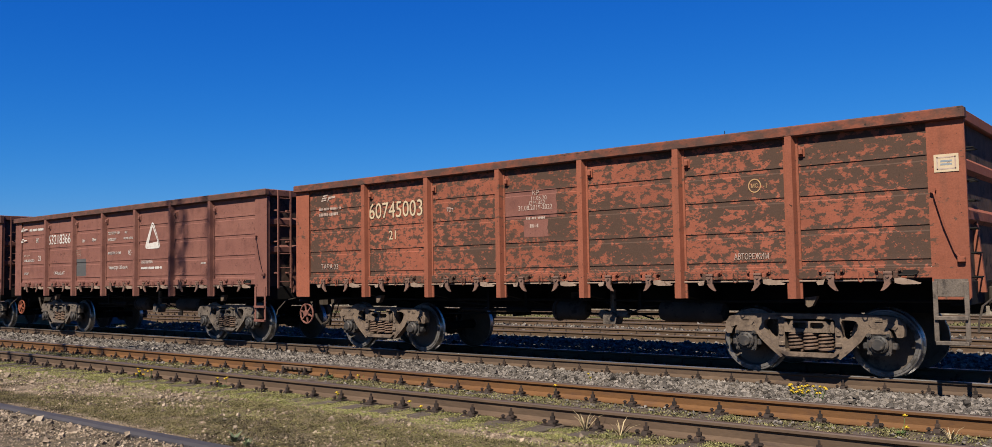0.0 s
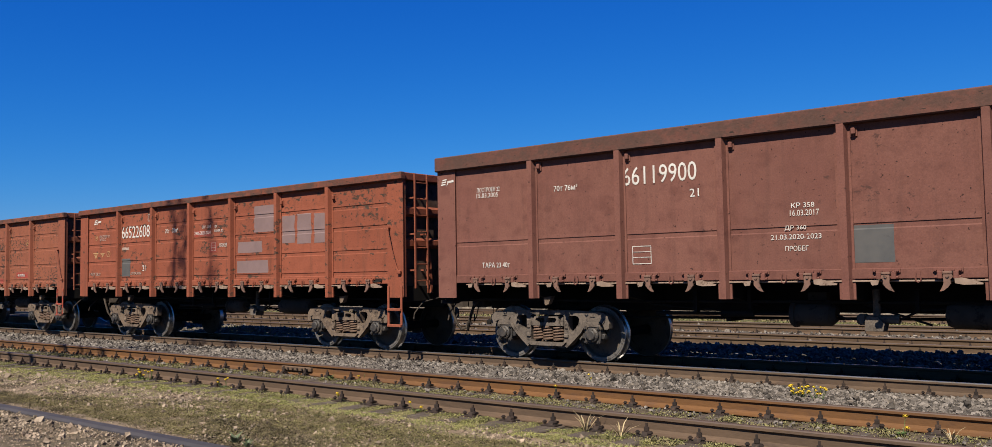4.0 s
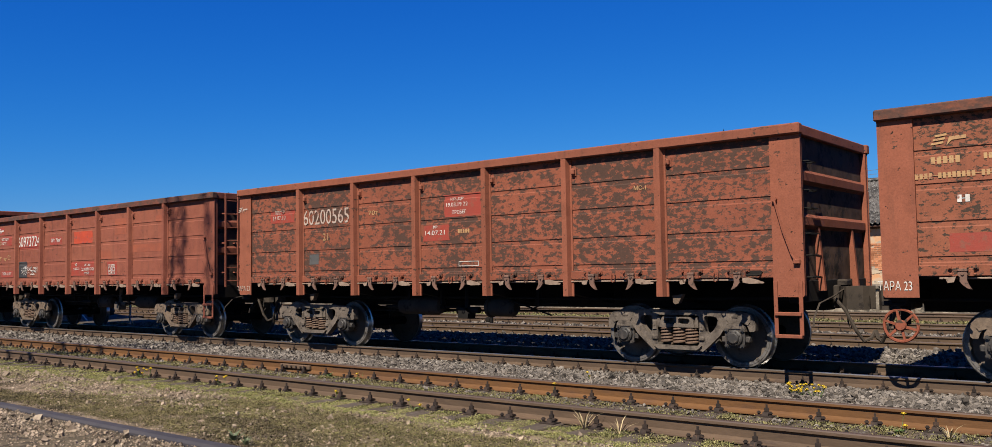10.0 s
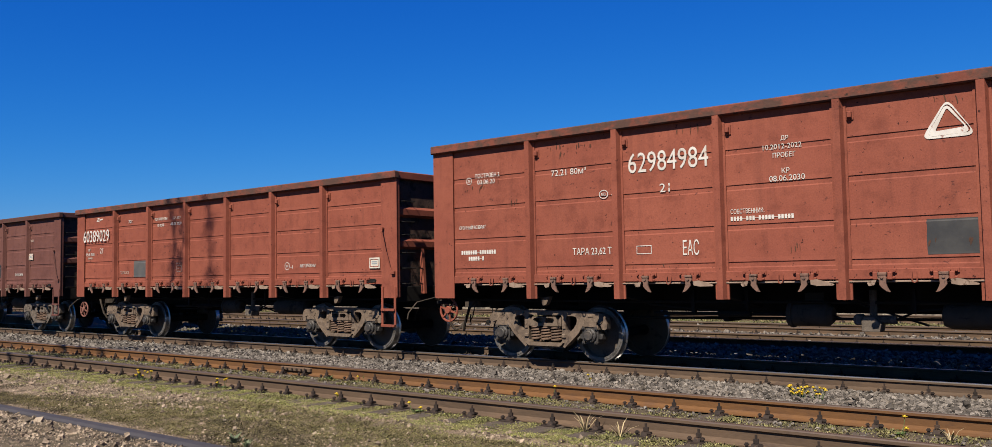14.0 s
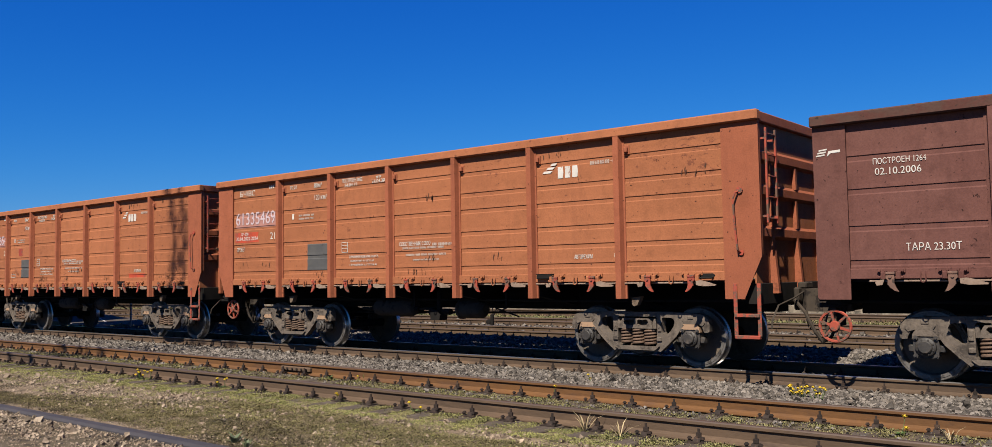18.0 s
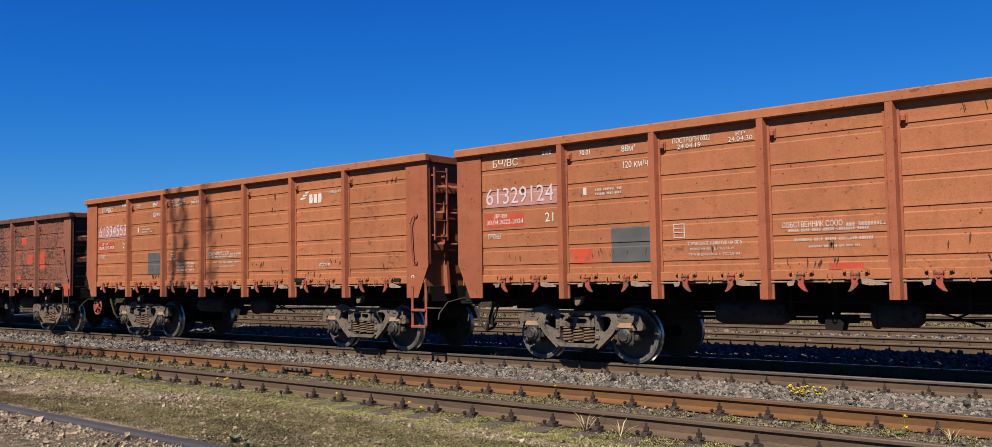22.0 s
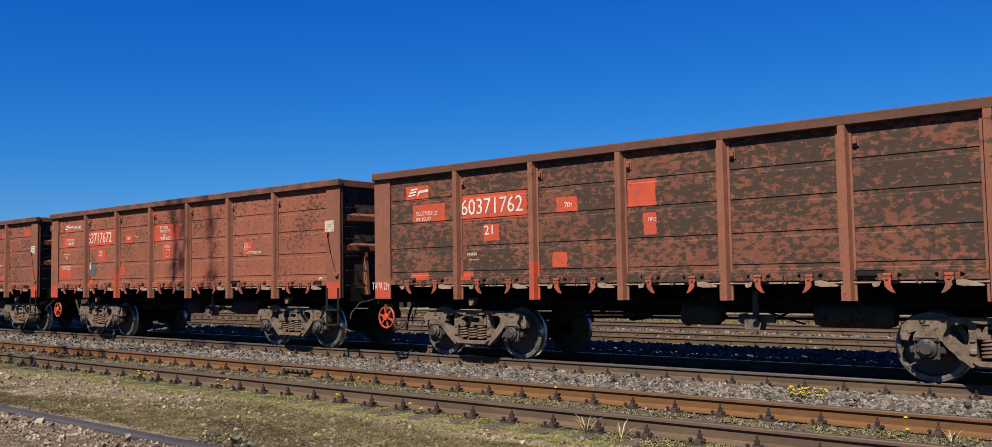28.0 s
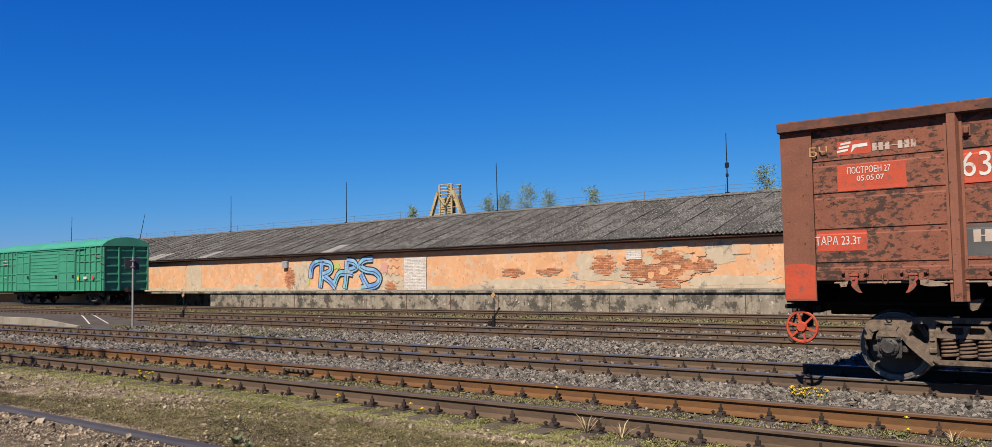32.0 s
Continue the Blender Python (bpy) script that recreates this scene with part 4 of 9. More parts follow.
WHEELSETS = []
STARTS = [-8.79, -22.75, -36.71, -50.55, -64.45, -78.35, -92.28, -106.21, -120.06, -134.02, -147.97, -161.79, -175.71, -189.62, -203.56, -217.59, -231.55, -245.45, -259.41, -273.27]
LEASED = dict(longer=0.13, paint="orange", posts="orange_post", bands=6, chamfer=0.27, ends="deep", step="red", hook=HOOK_RED, cast=CAST_GREY)
SPECS = [
    dict(zt=3.440, label="gondola wagon with rust-red paint flaked to dark brown", paint="flaked", posts="flaked_post", step="grey", wheel=PAINT["plum"], right_low=CAST_GREY),
    dict(zt=3.470, label="plum-brown gondola wagon with a white triangle emblem", paint="plum", ladder=True, step="paint", wheel=PAINT["brick"], cast=CAST_GREY),
    dict(zt=3.650, label="chocolate-brown gondola wagon with smooth sides and deep top rail", paint="chocolate", bands=2, ladder=True, step="grey", chord=0.26, wheel=None, cast=CAST_GREY),
    dict(zt=3.492, label="brick-red gondola wagon with grey overpainted patches", paint="brick", ladder=True, step="paint"),
    dict(zt=3.512, label="scuffed brick-red gondola wagon with dark red lettering panels", paint="scuffed", posts="scuffed_post", ladder=True, step="red", wheel=CAST_GREY, gear=True),
    dict(zt=3.492, label="gondola wagon in blistered brick-red paint with yellowed lettering", paint="scuffed", posts="scuffed_post", ladder=True, step="paint", wheel=PAINT["brick"]),
    dict(zt=3.462, label="rusty gondola wagon with large dark worn areas", paint="rusty", posts="scuffed_post", step="paint", cast=CAST_GREY),
    dict(zt=3.502, label="clay-red gondola wagon with a scribbled black square", paint="clay", ladder=True, step="paint", cast=CAST),
    dict(zt=3.880, label="tall dull-carmine gondola wagon with a white ring emblem", paint="carmine", longer=0.05, ladder=True, step="red", wheel=PAINT["carmine"], cast=CAST),
    dict(zt=3.532, label="dented dull-carmine gondola wagon with plain sides", paint="carmine", step="paint", wheel=PAINT["plum"], cast=CAST),
    dict(zt=3.542, label="umber-brown gondola wagon with white stencilled number", paint="umber", step="paint", wheel=HOOK_RED, cast=CAST_GREY),
    dict(zt=3.760, label="tall orange-tan gondola wagon with cut-away ends", wheel=HOOK_RED, **LEASED),
    dict(zt=3.770, label="tall orange-tan gondola wagon with small red paint patches", **LEASED),
    dict(zt=3.750, label="tall orange-tan gondola wagon with a red patch by its slate square", **LEASED),
    dict(zt=3.780, label="tall orange-tan gondola wagon with scratched end panels", wheel=HOOK_RED, **LEASED),
    dict(zt=3.505, label="faded brown gondola wagon with bright vermilion panels", paint="worn", posts="faded_post", step="black", hook=HOOK_RED, low_corner=VIVID),
    dict(zt=3.515, label="faded brown gondola wagon with vermilion panels and corners", paint="faded", posts="faded_post", step="black", hook=HOOK_RED, low_corner=VIVID),
    dict(zt=3.535, label="dark worn brown gondola wagon with vermilion panels", paint="dark_worn", posts="faded_post", step="black", hook=HOOK_RED, wheel=VIVID, low_corner=VIVID),
    dict(zt=3.535, label="faded brown gondola wagon with vermilion panels and black footstep", paint="faded", posts="faded_post", step="black", hook=HOOK_RED, wheel=VIVID, low_corner=VIVID),
    dict(zt=3.525, label="last worn brown gondola wagon with a vermilion brake wheel", paint="worn", posts="faded_post", step="black", hook=HOOK_RED, wheel=VIVID, low_corner=VIVID, corner_top=1.58),
]
WAGONS = [wagon(x, **spec) for x, spec in zip(STARTS, SPECS)]

# ---- marks painted on the wagons' sides ----
SIDES = {w.name: (s["zt"], s.get("bands", 5)) for w, s in zip(WAGONS, SPECS)}
LAVENDER = surface("lavender_number_paint", ((0.62, 0.5, 0.52), (0.55, 0.42, 0.43)), 5.0, 0.7, wear=(0.42, 0.16, 0.1), wear_scale=10, wear_from=0.63, bump=0)
BLACKSQ = surface("black_painted_square", ((0.03, 0.03, 0.032), (0.05, 0.048, 0.046)), 4.0, 0.7, wear=(0.13, 0.07, 0.055), wear_scale=6, wear_from=0.66, bump=0.05)


def skin(w, z, x=0.0):
    """How far the side stands out at a height, ribs included."""
    if abs(x) > 6.03:
        return SIDE + 0.036
    if z < 1.484:
        return SIDE + 0.0265
    zt, bands = SIDES[w.name]
    for r in ribs_of(zt, bands):
        if -0.085 < z - r < 0.06:
            return SIDE + float(np.interp(z - r, [g[0] for g in GROOVE], [g[1] for g in GROOVE]))
    return SIDE


def cover(w, x, z0, z1):
    """One flat distance that clears the ribs between two heights."""
    if abs(x) > 6.03:
        return -(SIDE + 0.039)
    zt, bands = SIDES[w.name]
    return -(SIDE + (0.0085 if any(z0 - 0.06 < r < z1 for r in ribs_of(zt, bands)) else 0.005))


def letters(w, body, x, z, width, height, m):
    write(body, x, z, width, height, m, w, cover(w, x, z, z + height))


def flat(w, name, outlines, m, z0, z1, x, label=""):
    y = cover(w, x, z0, z1)
    s = Shape()
    for o in outlines:
        s.prism(o, "y", y - 0.0015, y)
    return part(name, s, m, w, label)


def bar(w, x, z, width, height, m):
    """Writing that cannot be read: one plain toothed bar, notched into words of uneven length."""
    d = max(height * 0.74, 0.022)
    n = max(1, int(width / d))
    rng = random.Random(int(x * 613 + z * 271))
    mid, t = z + height / 2, height * 0.05
    upper, lower, word = [], [], rng.randint(4, 9)
    for i in range(n):
        word -= 1
        if word == 0 and 6 < n and i < n - 1:
            word = rng.randint(4, 9)
            continue
        a = x + width * i / n
        b = a + 0.74 * d
        upper += [(a, mid + t), (a, z + height), (b, z + height), (b, mid + t)]
        lower += [(a, mid - t), (a, z), (b, z), (b, mid - t)]
    return flat(w, "writing_bar", [upper + lower[::-1]], m, z, z + height, x)


def patch(w, a, b, z0, z1, m):
    """A brushed patch of paint that follows the ribs of the sheet."""
    zt, bands = SIDES[w.name]
    rng = random.Random(int(a * 997 + z0 * 131) + len(w.name))
    zs = {z0, z1} | {z for z in (1.4835, 1.4845) if z0 < z < z1}
    for r in ribs_of(zt, bands):
        zs.update(r + g[0] for g in GROOVE if z0 < r + g[0] < z1)
    n = max(2, int((z1 - z0) / 0.06))
    zs = sorted(zs | {z0 + (z1 - z0) * i / n for i in range(1, n)})
    j = 0.004 if m in (SLATE, BLACKSQ, STICKER) else 0.016
    if a < 6.03 < b:
        b = 6.02
    if a < -6.03 < b:
        a = -6.02
    v, f = [], []
    for z in zs:
        y = -(skin(w, z, a) + 0.0028)
        v += [(a + rng.uniform(-j, j), y, z + rng.uniform(-0.003, 0.003)), ((a + b) / 2, y, z), (b + rng.uniform(-j, j), y, z)]
    for i in range(len(zs) - 1):
        f += [(i * 3, i * 3 + 1, i * 3 + 4, i * 3 + 3), (i * 3 + 1, i * 3 + 2, i * 3 + 5, i * 3 + 4)]
    s = Shape()
    s.add(v, f)
    name = "slate_square" if m in (SLATE, BLACKSQ, STICKER) else "paint_patch"
    return part(name, s, m, w, {VIVID: "fresh vermilion paint patch", REDBOX: "dark red paint patch", GREYPAINT: "grey overpainted patch"}.get(m, ""))


def plate(w, a, b, z0, z1, m):
    """A small notice plate with a dark border and faint lines."""
    y = -(SIDE + 0.04 if abs(a) > 5.97 else SIDE + 0.024)
    p = part("notice_plate", Shape().box(a, b, y - 0.004, y + 0.003, z0, z1), m, w, "small pale notice plate")
    s = Shape()
    d = 0.14 * (z1 - z0)
    for o in ([(a + d, z0 + d), (b - d, z0 + d), (b - d, z0 + d * 1.5), (a + d, z0 + d * 1.5)], [(a + d, z1 - d * 1.5), (b - d, z1 - d * 1.5), (b - d, z1 - d), (a + d, z1 - d)],
              [(a + d, z0 + d), (a + d * 1.5, z0 + d), (a + d * 1.5, z1 - d), (a + d, z1 - d)], [(b - d * 1.5, z0 + d), (b - d, z0 + d), (b - d, z1 - d), (b - d * 1.5, z1 - d)]):
        s.prism(o, "y", y - 0.006, y - 0.0042)
    part("border", s, HOOK_RED if m is STICKER else PALE, p)
    s = Shape()
    for k in (0.38, 0.56):
        s.prism([(a + 2.4 * d, z0 + (z1 - z0) * k), (b - 2.4 * d, z0 + (z1 - z0) * k), (b - 2.4 * d, z0 + (z1 - z0) * (k + 0.1)), (a + 2.4 * d, z0 + (z1 - z0) * (k + 0.1))], "y", y - 0.006, y - 0.0042)
    part("writing_bar", s, LETTER_GREY, p)
    return p


def grid(w, a, b, z0, z1, m):
    """A ruled table frame."""
    t = 0.010
    o = [[(a, z0), (b, z0), (b, z0 + t), (a, z0 + t)], [(a, z1 - t), (b, z1 - t), (b, z1), (a, z1)], [(a, z0 + t), (a + t, z0 + t), (a + t, z1 - t), (a, z1 - t)], [(b - t, z0 + t), (b, z0 + t), (b, z1 - t), (b - t, z1 - t)]]
    if z1 - z0 > 0.18:
        for k in (0.36, 0.66):
            z = z0 + (z1 - z0) * k
            o.append([(a + t, z), (b - t, z), (b - t, z + t * 0.8), (a + t, z + t * 0.8)])
    return flat(w, "table_frame", o, m, z0, z1, a)


def ring(w, a, b, z0, z1, m, body):
    cx, cz, r, k = (a + b) / 2, (z0 + z1) / 2, (z1 - z0) / 2, (b - a) / max(z1 - z0, 1e-3)
    k = min(max(k, 0.8), 1.25)
    n = 20
    out = [(cx + k * r * math.cos(2 * math.pi * i / n), cz + r * math.sin(2 * math.pi * i / n)) for i in range(n)]
    inn = [(cx + k * r * 0.84 * math.cos(2 * math.pi * i / n), cz + r * 0.84 * math.sin(2 * math.pi * i / n)) for i in range(n)]
    y = cover(w, cx, z0, z1)
    part("ring_mark", Shape().prism(out, "y", y - 0.0015, y, [inn[::-1]]), m, w)
    write(body, cx - 0.5 * k * r, cz - 0.32 * r, k * r, 0.64 * r, m, w, y)


def wings(w, a, b, z0, z1, m):
    c, h = (a + b) / 2, z1 - z0
    o = [[(a, z1), (c, z1), (c, z1 - 0.2 * h), (a + 0.1 * (b - a), z1 - 0.2 * h)], [(c, z1), (b, z1), (b - 0.1 * (b - a), z1 - 0.2 * h), (c, z1 - 0.2 * h)],
         [(a + 0.16 * (b - a), z1 - 0.3 * h), (b - 0.16 * (b - a), z1 - 0.3 * h), (b - 0.22 * (b - a), z1 - 0.45 * h), (a + 0.22 * (b - a), z1 - 0.45 * h)],
         [(c - 0.2 * (b - a), z1 - 0.55 * h), (c + 0.2 * (b - a), z1 - 0.55 * h), (c + 0.05 * (b - a), z0), (c - 0.05 * (b - a), z0)]]
    return flat(w, "winged_mark", o, m, z0, z1, a)


def crook(w, a, b, z0, z1, m):
    """The small open hook that marks a lifting point."""
    cx, cz, r = (a + b) / 2, (z0 + z1) / 2, (z1 - z0) / 2
    pts = [(cx + r * math.cos(radians(t)), cz + r * math.sin(radians(t))) for t in range(-50, 211, 26)]
    inn = [(cx + 0.5 * r * math.cos(radians(t)), cz + 0.5 * r * math.sin(radians(t))) for t in range(-50, 211, 26)]
    return flat(w, "hook_mark", [pts + inn[::-1]], m, z0, z1, a)


def emblem(w, a, b, z0, z1, m):
    """A rounded triangular loop with a second, turned stroke inside."""
    c, h = (a + b) / 2, z1 - z0

    def tri(k, dx, dz, turn, soft=0.2):
        """A triangle with straight sides and rounded corners."""
        out = []
        tips = [(0.0, 0.62), (0.5, -0.38), (-0.5, -0.38)]
        for i in range(3):
            p, q, r = (Vector(tips[(i + j) % 3]) for j in (-1, 0, 1))
            for t in (0.0, 0.2, 0.4, 0.6, 0.8, 1.0):
                e, g = q.lerp(p, soft), q.lerp(r, soft)
                u = e.lerp(q, t).lerp(q.lerp(g, t), t)
                out.append((u.x * math.cos(turn) - u.y * math.sin(turn), u.x * math.sin(turn) + u.y * math.cos(turn)))
        return [(c + (b - a) * (dx + k * x), z0 + h * (0.38 + dz + k * z)) for x, z in out]

    y = cover(w, c, z0, z1)
    s = Shape()
    s.prism(tri(1.0, 0, 0, 0), "y", y - 0.0015, y, [tri(0.86, 0.012, 0.012, 0.04)[::-1]])
    s.prism(tri(0.82, 0.0, 0.0, 0.03), "y", y - 0.0015, y, [tri(0.55, 0.02, 0.035, 0.09, 0.1)[::-1]])
    return part("emblem", s, m, w, "white triangular loop emblem")


def crest(w, x, z, width, height, m):
    """The railway's crest as plain slanted strokes."""
    o = []
    for i in range(3):
        zz = z + height * (0.1 + 0.3 * i)
        o.append([(x + width * 0.06 * i, zz), (x + width * (0.36 + 0.05 * i), zz + height * 0.08), (x + width * (0.36 + 0.05 * i), zz + height * 0.26), (x + width * 0.06 * i, zz + height * 0.16)])
    o.append([(x + width * 0.45, z), (x + width * 0.6, z + height * 0.4), (x + width, z + height * 0.45), (x + width, z + height * 0.72), (x + width * 0.52, z + height * 0.66)])
    return flat(w, "crest", o, m, z, z + height, x)


def blocks(w, x, z, width, height, m, n):
    """A brand name as a row of plain blocks."""
    d = width / n
    for i in range(n):
        a = x + d * i
        flat(w, "brand_block", [[(a + 0.1 * d, z), (a + 0.8 * d, z), (a + 0.88 * d, z + height * 0.5), (a + 0.8 * d, z + height), (a + 0.1 * d, z + height)]], m, z, z + height, x)


def stripes(w, a, b, z0, z1, m):
    o, h = [], (z1 - z0) / 3
    for i in range(3):
        z = z0 + h * i
        o.append([(a + 0.08 * i, z), (b - 0.1 + 0.05 * i, z), (b - 0.06 + 0.05 * i, z + 0.62 * h), (a + 0.04 + 0.08 * i, z + 0.62 * h)])
    return flat(w, "stripe_mark", o, m, z0, z1, a)


def scribble(w, a, b, z0, z1, m):
    rng = random.Random(5)
    o = []
    for i in range(48):
        x, z = rng.uniform(a, b - 0.2), rng.uniform(z0, z1 - 0.06)
        dx, dz = rng.uniform(0.05, 0.22), rng.uniform(-0.1, 0.12)
        zz = min(max(z + dz, z0), z1)
        o.append([(x, z), (x + dx, zz), (x + dx + 0.012, zz + 0.012), (x + 0.006, z + 0.016)])
    y = cover(w, a, z0, z1)
    for i, q in enumerate(o):
        part("chalk_stroke", Shape().prism(q, "y", y - 0.0015 - 0.0005 * i, y - 0.0004 * i), m, w)


BRUSHED = surface("brushed_red_touch_up", ((0.33, 0.098, 0.056), (0.3, 0.086, 0.05)), 2.0, 0.75, wear=(0.25, 0.08, 0.05), wear_scale=3.0, wear_from=0.55, wear_soft=0.1, grain=0.18)
W7_BRUSHED = ((0.97, 1.54, 2.04, 2.28), (1.75, 2.35, 2.68, 3.11), (2.64, 4.16, 2.18, 2.38), (3.82, 4.23, 2.91, 3.09), (4.48, 4.83, 2.27, 2.45), (0.42, 0.70, 2.25, 2.37))
w = WAGONS[0]
letters(w, "60745003", -4.20, 2.61, 1.46, 0.310, CREAM)
letters(w, "21", -3.65, 2.19, 0.19, 0.170, CREAM)
letters(w, "ТАРА 23", -5.68, 1.64, 0.54, 0.110, PALE)
crest(w, -5.67, 3.04, 0.44, 0.160, PALE)
bar(w, -5.73, 2.87, 0.70, 0.050, PALE)
bar(w, -5.73, 2.75, 0.60, 0.060, PALE)
letters(w, "70т", -2.13, 2.63, 0.17, 0.090, PALE)
patch(w, -0.76, 0.34, 2.42, 2.90, PAINT["plum"])
patch(w, -0.35, 0.15, 2.10, 2.39, PAINT["plum"])
letters(w, "КР", -0.15, 2.81, 0.13, 0.080, PALE)
letters(w, "11.05.20", -0.18, 2.72, 0.32, 0.070, PALE)
letters(w, "ДР-352", -0.24, 2.64, 0.35, 0.070, PALE)
letters(w, "31.08.2019-2022", -0.46, 2.56, 0.71, 0.080, PALE)
bar(w, -0.30, 2.40, 0.40, 0.040, PALE)
bar(w, -0.22, 2.26, 0.19, 0.060, PALE)
letters(w, "АВТОРЕЖИМ", 3.43, 1.63, 0.51, 0.090, PALE)
ring(w, 3.67, 3.86, 2.57, 2.77, YELLOWED, "МС")
letters(w, "-1", 3.89, 2.63, 0.05, 0.070, YELLOWED)
plate(w, 6.11, 6.39, 2.65, 2.87, CREAM)
crook(w, 6.02, 6.10, 1.41, 1.51, WHITE)
w = WAGONS[1]
letters(w, "63218366", -4.24, 2.59, 1.38, 0.280, WHITE)
letters(w, "21", -4.92, 2.13, 0.17, 0.150, WHITE)
crest(w, -6.06, 3.03, 0.44, 0.130, WHITE)
bar(w, -5.54, 3.04, 0.95, 0.070, WHITE)
crest(w, -6.06, 2.69, 0.40, 0.140, WHITE)
letters(w, "ЕАС", -5.08, 2.68, 0.17, 0.130, WHITE)
letters(w, "ДР-350", -5.90, 2.26, 0.37, 0.070, PALE)
letters(w, "22.08.2020-2023", -5.92, 2.11, 0.72, 0.070, WHITE)
letters(w, "ПРОБЕГ", -5.87, 1.71, 0.32, 0.070, WHITE)
letters(w, "ТАРА 23,4 Т", -3.90, 1.68, 0.69, 0.100, WHITE)
letters(w, "70т", -2.15, 2.58, 0.19, 0.080, WHITE)
letters(w, "78м³", -1.57, 2.59, 0.24, 0.090, WHITE)
letters(w, "ПОСТРОЕН 1264", -0.67, 2.74, 0.61, 0.070, WHITE)
letters(w, "КР", 0.23, 2.74, 0.11, 0.060, WHITE)
letters(w, "09.08.2017", -0.68, 2.57, 0.43, 0.070, WHITE)
letters(w, "09.08.2028", 0.16, 2.58, 0.47, 0.060, WHITE)
letters(w, "МОДЕЛЬ 12-9763", -0.66, 2.19, 0.68, 0.080, WHITE)
ring(w, 0.41, 0.56, 2.16, 2.30, WHITE, "МС")
letters(w, "-1", 0.58, 2.20, 0.08, 0.050, WHITE)
letters(w, "Vконстр 120 км/ч", -0.62, 1.77, 0.99, 0.120, WHITE)
letters(w, "СОБСТВЕННИК:", 1.07, 1.92, 0.57, 0.070, WHITE)
bar(w, 1.07, 1.77, 1.01, 0.060, WHITE)
letters(w, "АВТОРЕЖИМ", 3.82, 1.85, 0.22, 0.040, WHITE)
emblem(w, 1.23, 2.03, 2.29, 3.04, WHITE)
patch(w, -2.49, -1.92, 1.63, 2.12, SLATE)
grid(w, -2.47, -2.25, 2.17, 2.38, PALE)
w = WAGONS[2]
letters(w, "66119900", -2.52, 2.84, 1.26, 0.280, WHITE)
letters(w, "21", -1.38, 2.59, 0.15, 0.120, WHITE)
letters(w, "ПОСТРОЕН 22", -5.53, 2.95, 0.52, 0.080, WHITE)
letters(w, "15.03.2005", -5.54, 2.85, 0.49, 0.080, WHITE)
letters(w, "70т 76м³", -3.85, 2.85, 0.47, 0.090, WHITE)
letters(w, "КР 358", 0.14, 2.33, 0.32, 0.070, WHITE)
letters(w, "16.03.2017", 0.12, 2.22, 0.40, 0.080, WHITE)
letters(w, "ДР 360", 0.04, 2.02, 0.30, 0.070, WHITE)
letters(w, "21.03.2020-2023", -0.16, 1.90, 0.70, 0.070, WHITE)
letters(w, "ПРОБЕГ", 0.04, 1.74, 0.32, 0.070, WHITE)
grid(w, -2.38, -2.05, 1.61, 1.89, WHITE)
letters(w, "ТАРА 23.40т", -5.43, 1.61, 0.62, 0.090, WHITE)
crest(w, -6.37, 3.12, 0.31, 0.140, WHITE)
letters(w, "АВТОРЕЖИМ", 4.60, 1.62, 0.51, 0.070, WHITE)
ring(w, 4.70, 4.83, 2.84, 2.95, WHITE, "МС")
letters(w, "-0", 4.88, 2.86, 0.06, 0.060, WHITE)
plate(w, 4.92, 5.20, 2.21, 2.42, STICKER)
patch(w, 0.87, 1.46, 1.56, 2.05, SLATE)
crook(w, 5.86, 5.95, 1.50, 1.59, WHITE)
w = WAGONS[3]
letters(w, "66522608", -4.20, 2.62, 1.41, 0.310, WHITE)
letters(w, "21", -3.14, 1.74, 0.15, 0.150, WHITE)
crest(w, -5.74, 3.04, 0.39, 0.160, WHITE)
grid(w, -2.88, -2.75, 3.02, 3.19, WHITE)
letters(w, "70т", -2.05, 2.67, 0.20, 0.100, WHITE)
letters(w, "78м³", -1.72, 2.67, 0.25, 0.110, WHITE)
letters(w, "ДР-353", -0.39, 2.71, 0.37, 0.070, WHITE)
letters(w, "КР", 0.14, 2.70, 0.09, 0.070, WHITE)
letters(w, "02.07.23", 0.12, 2.61, 0.36, 0.060, WHITE)
patch(w, -0.74, -0.02, 2.53, 2.66, REDBOX)
letters(w, "24.05.2021-2024", -0.72, 2.57, 0.68, 0.080, WHITE)
letters(w, "ПРОБЕГ", 0.33, 2.25, 0.32, 0.080, WHITE)
patch(w, -0.06, 0.22, 2.13, 2.38, REDBOX)
grid(w, -0.01, 0.18, 2.17, 2.36, PALE)
letters(w, "ТАРА 23,2т", -5.98, 1.64, 0.64, 0.090, PALE)
letters(w, "АВТОРЕЖИМ", -3.73, 1.65, 0.53, 0.070, PALE)
bar(w, -4.20, 2.31, 0.39, 0.070, PALE)
wings(w, -5.78, -5.46, 2.12, 2.28, YELLOWED)
wings(w, -5.38, -5.11, 2.16, 2.26, YELLOWED)
ring(w, -5.03, -4.82, 2.15, 2.31, YELLOWED, "Т")
letters(w, "ПОСТРОЕН 27", -5.42, 2.68, 0.56, 0.070, PALE)
letters(w, "02.12.12", -5.40, 2.60, 0.34, 0.070, PALE)
ring(w, -5.69, -5.52, 2.62, 2.75, YELLOWED, "5")
patch(w, -4.23, -3.76, 1.61, 2.08, SLATE)
patch(w, 1.69, 2.43, 2.53, 3.12, GREYPAINT)
patch(w, 1.07, 1.98, 2.08, 2.33, GREYPAINT)
patch(w, 1.03, 2.20, 1.62, 1.90, GREYPAINT)
patch(w, 2.70, 3.14, 2.25, 2.84, GREYPAINT)
patch(w, 3.22, 3.69, 2.22, 2.86, GREYPAINT)
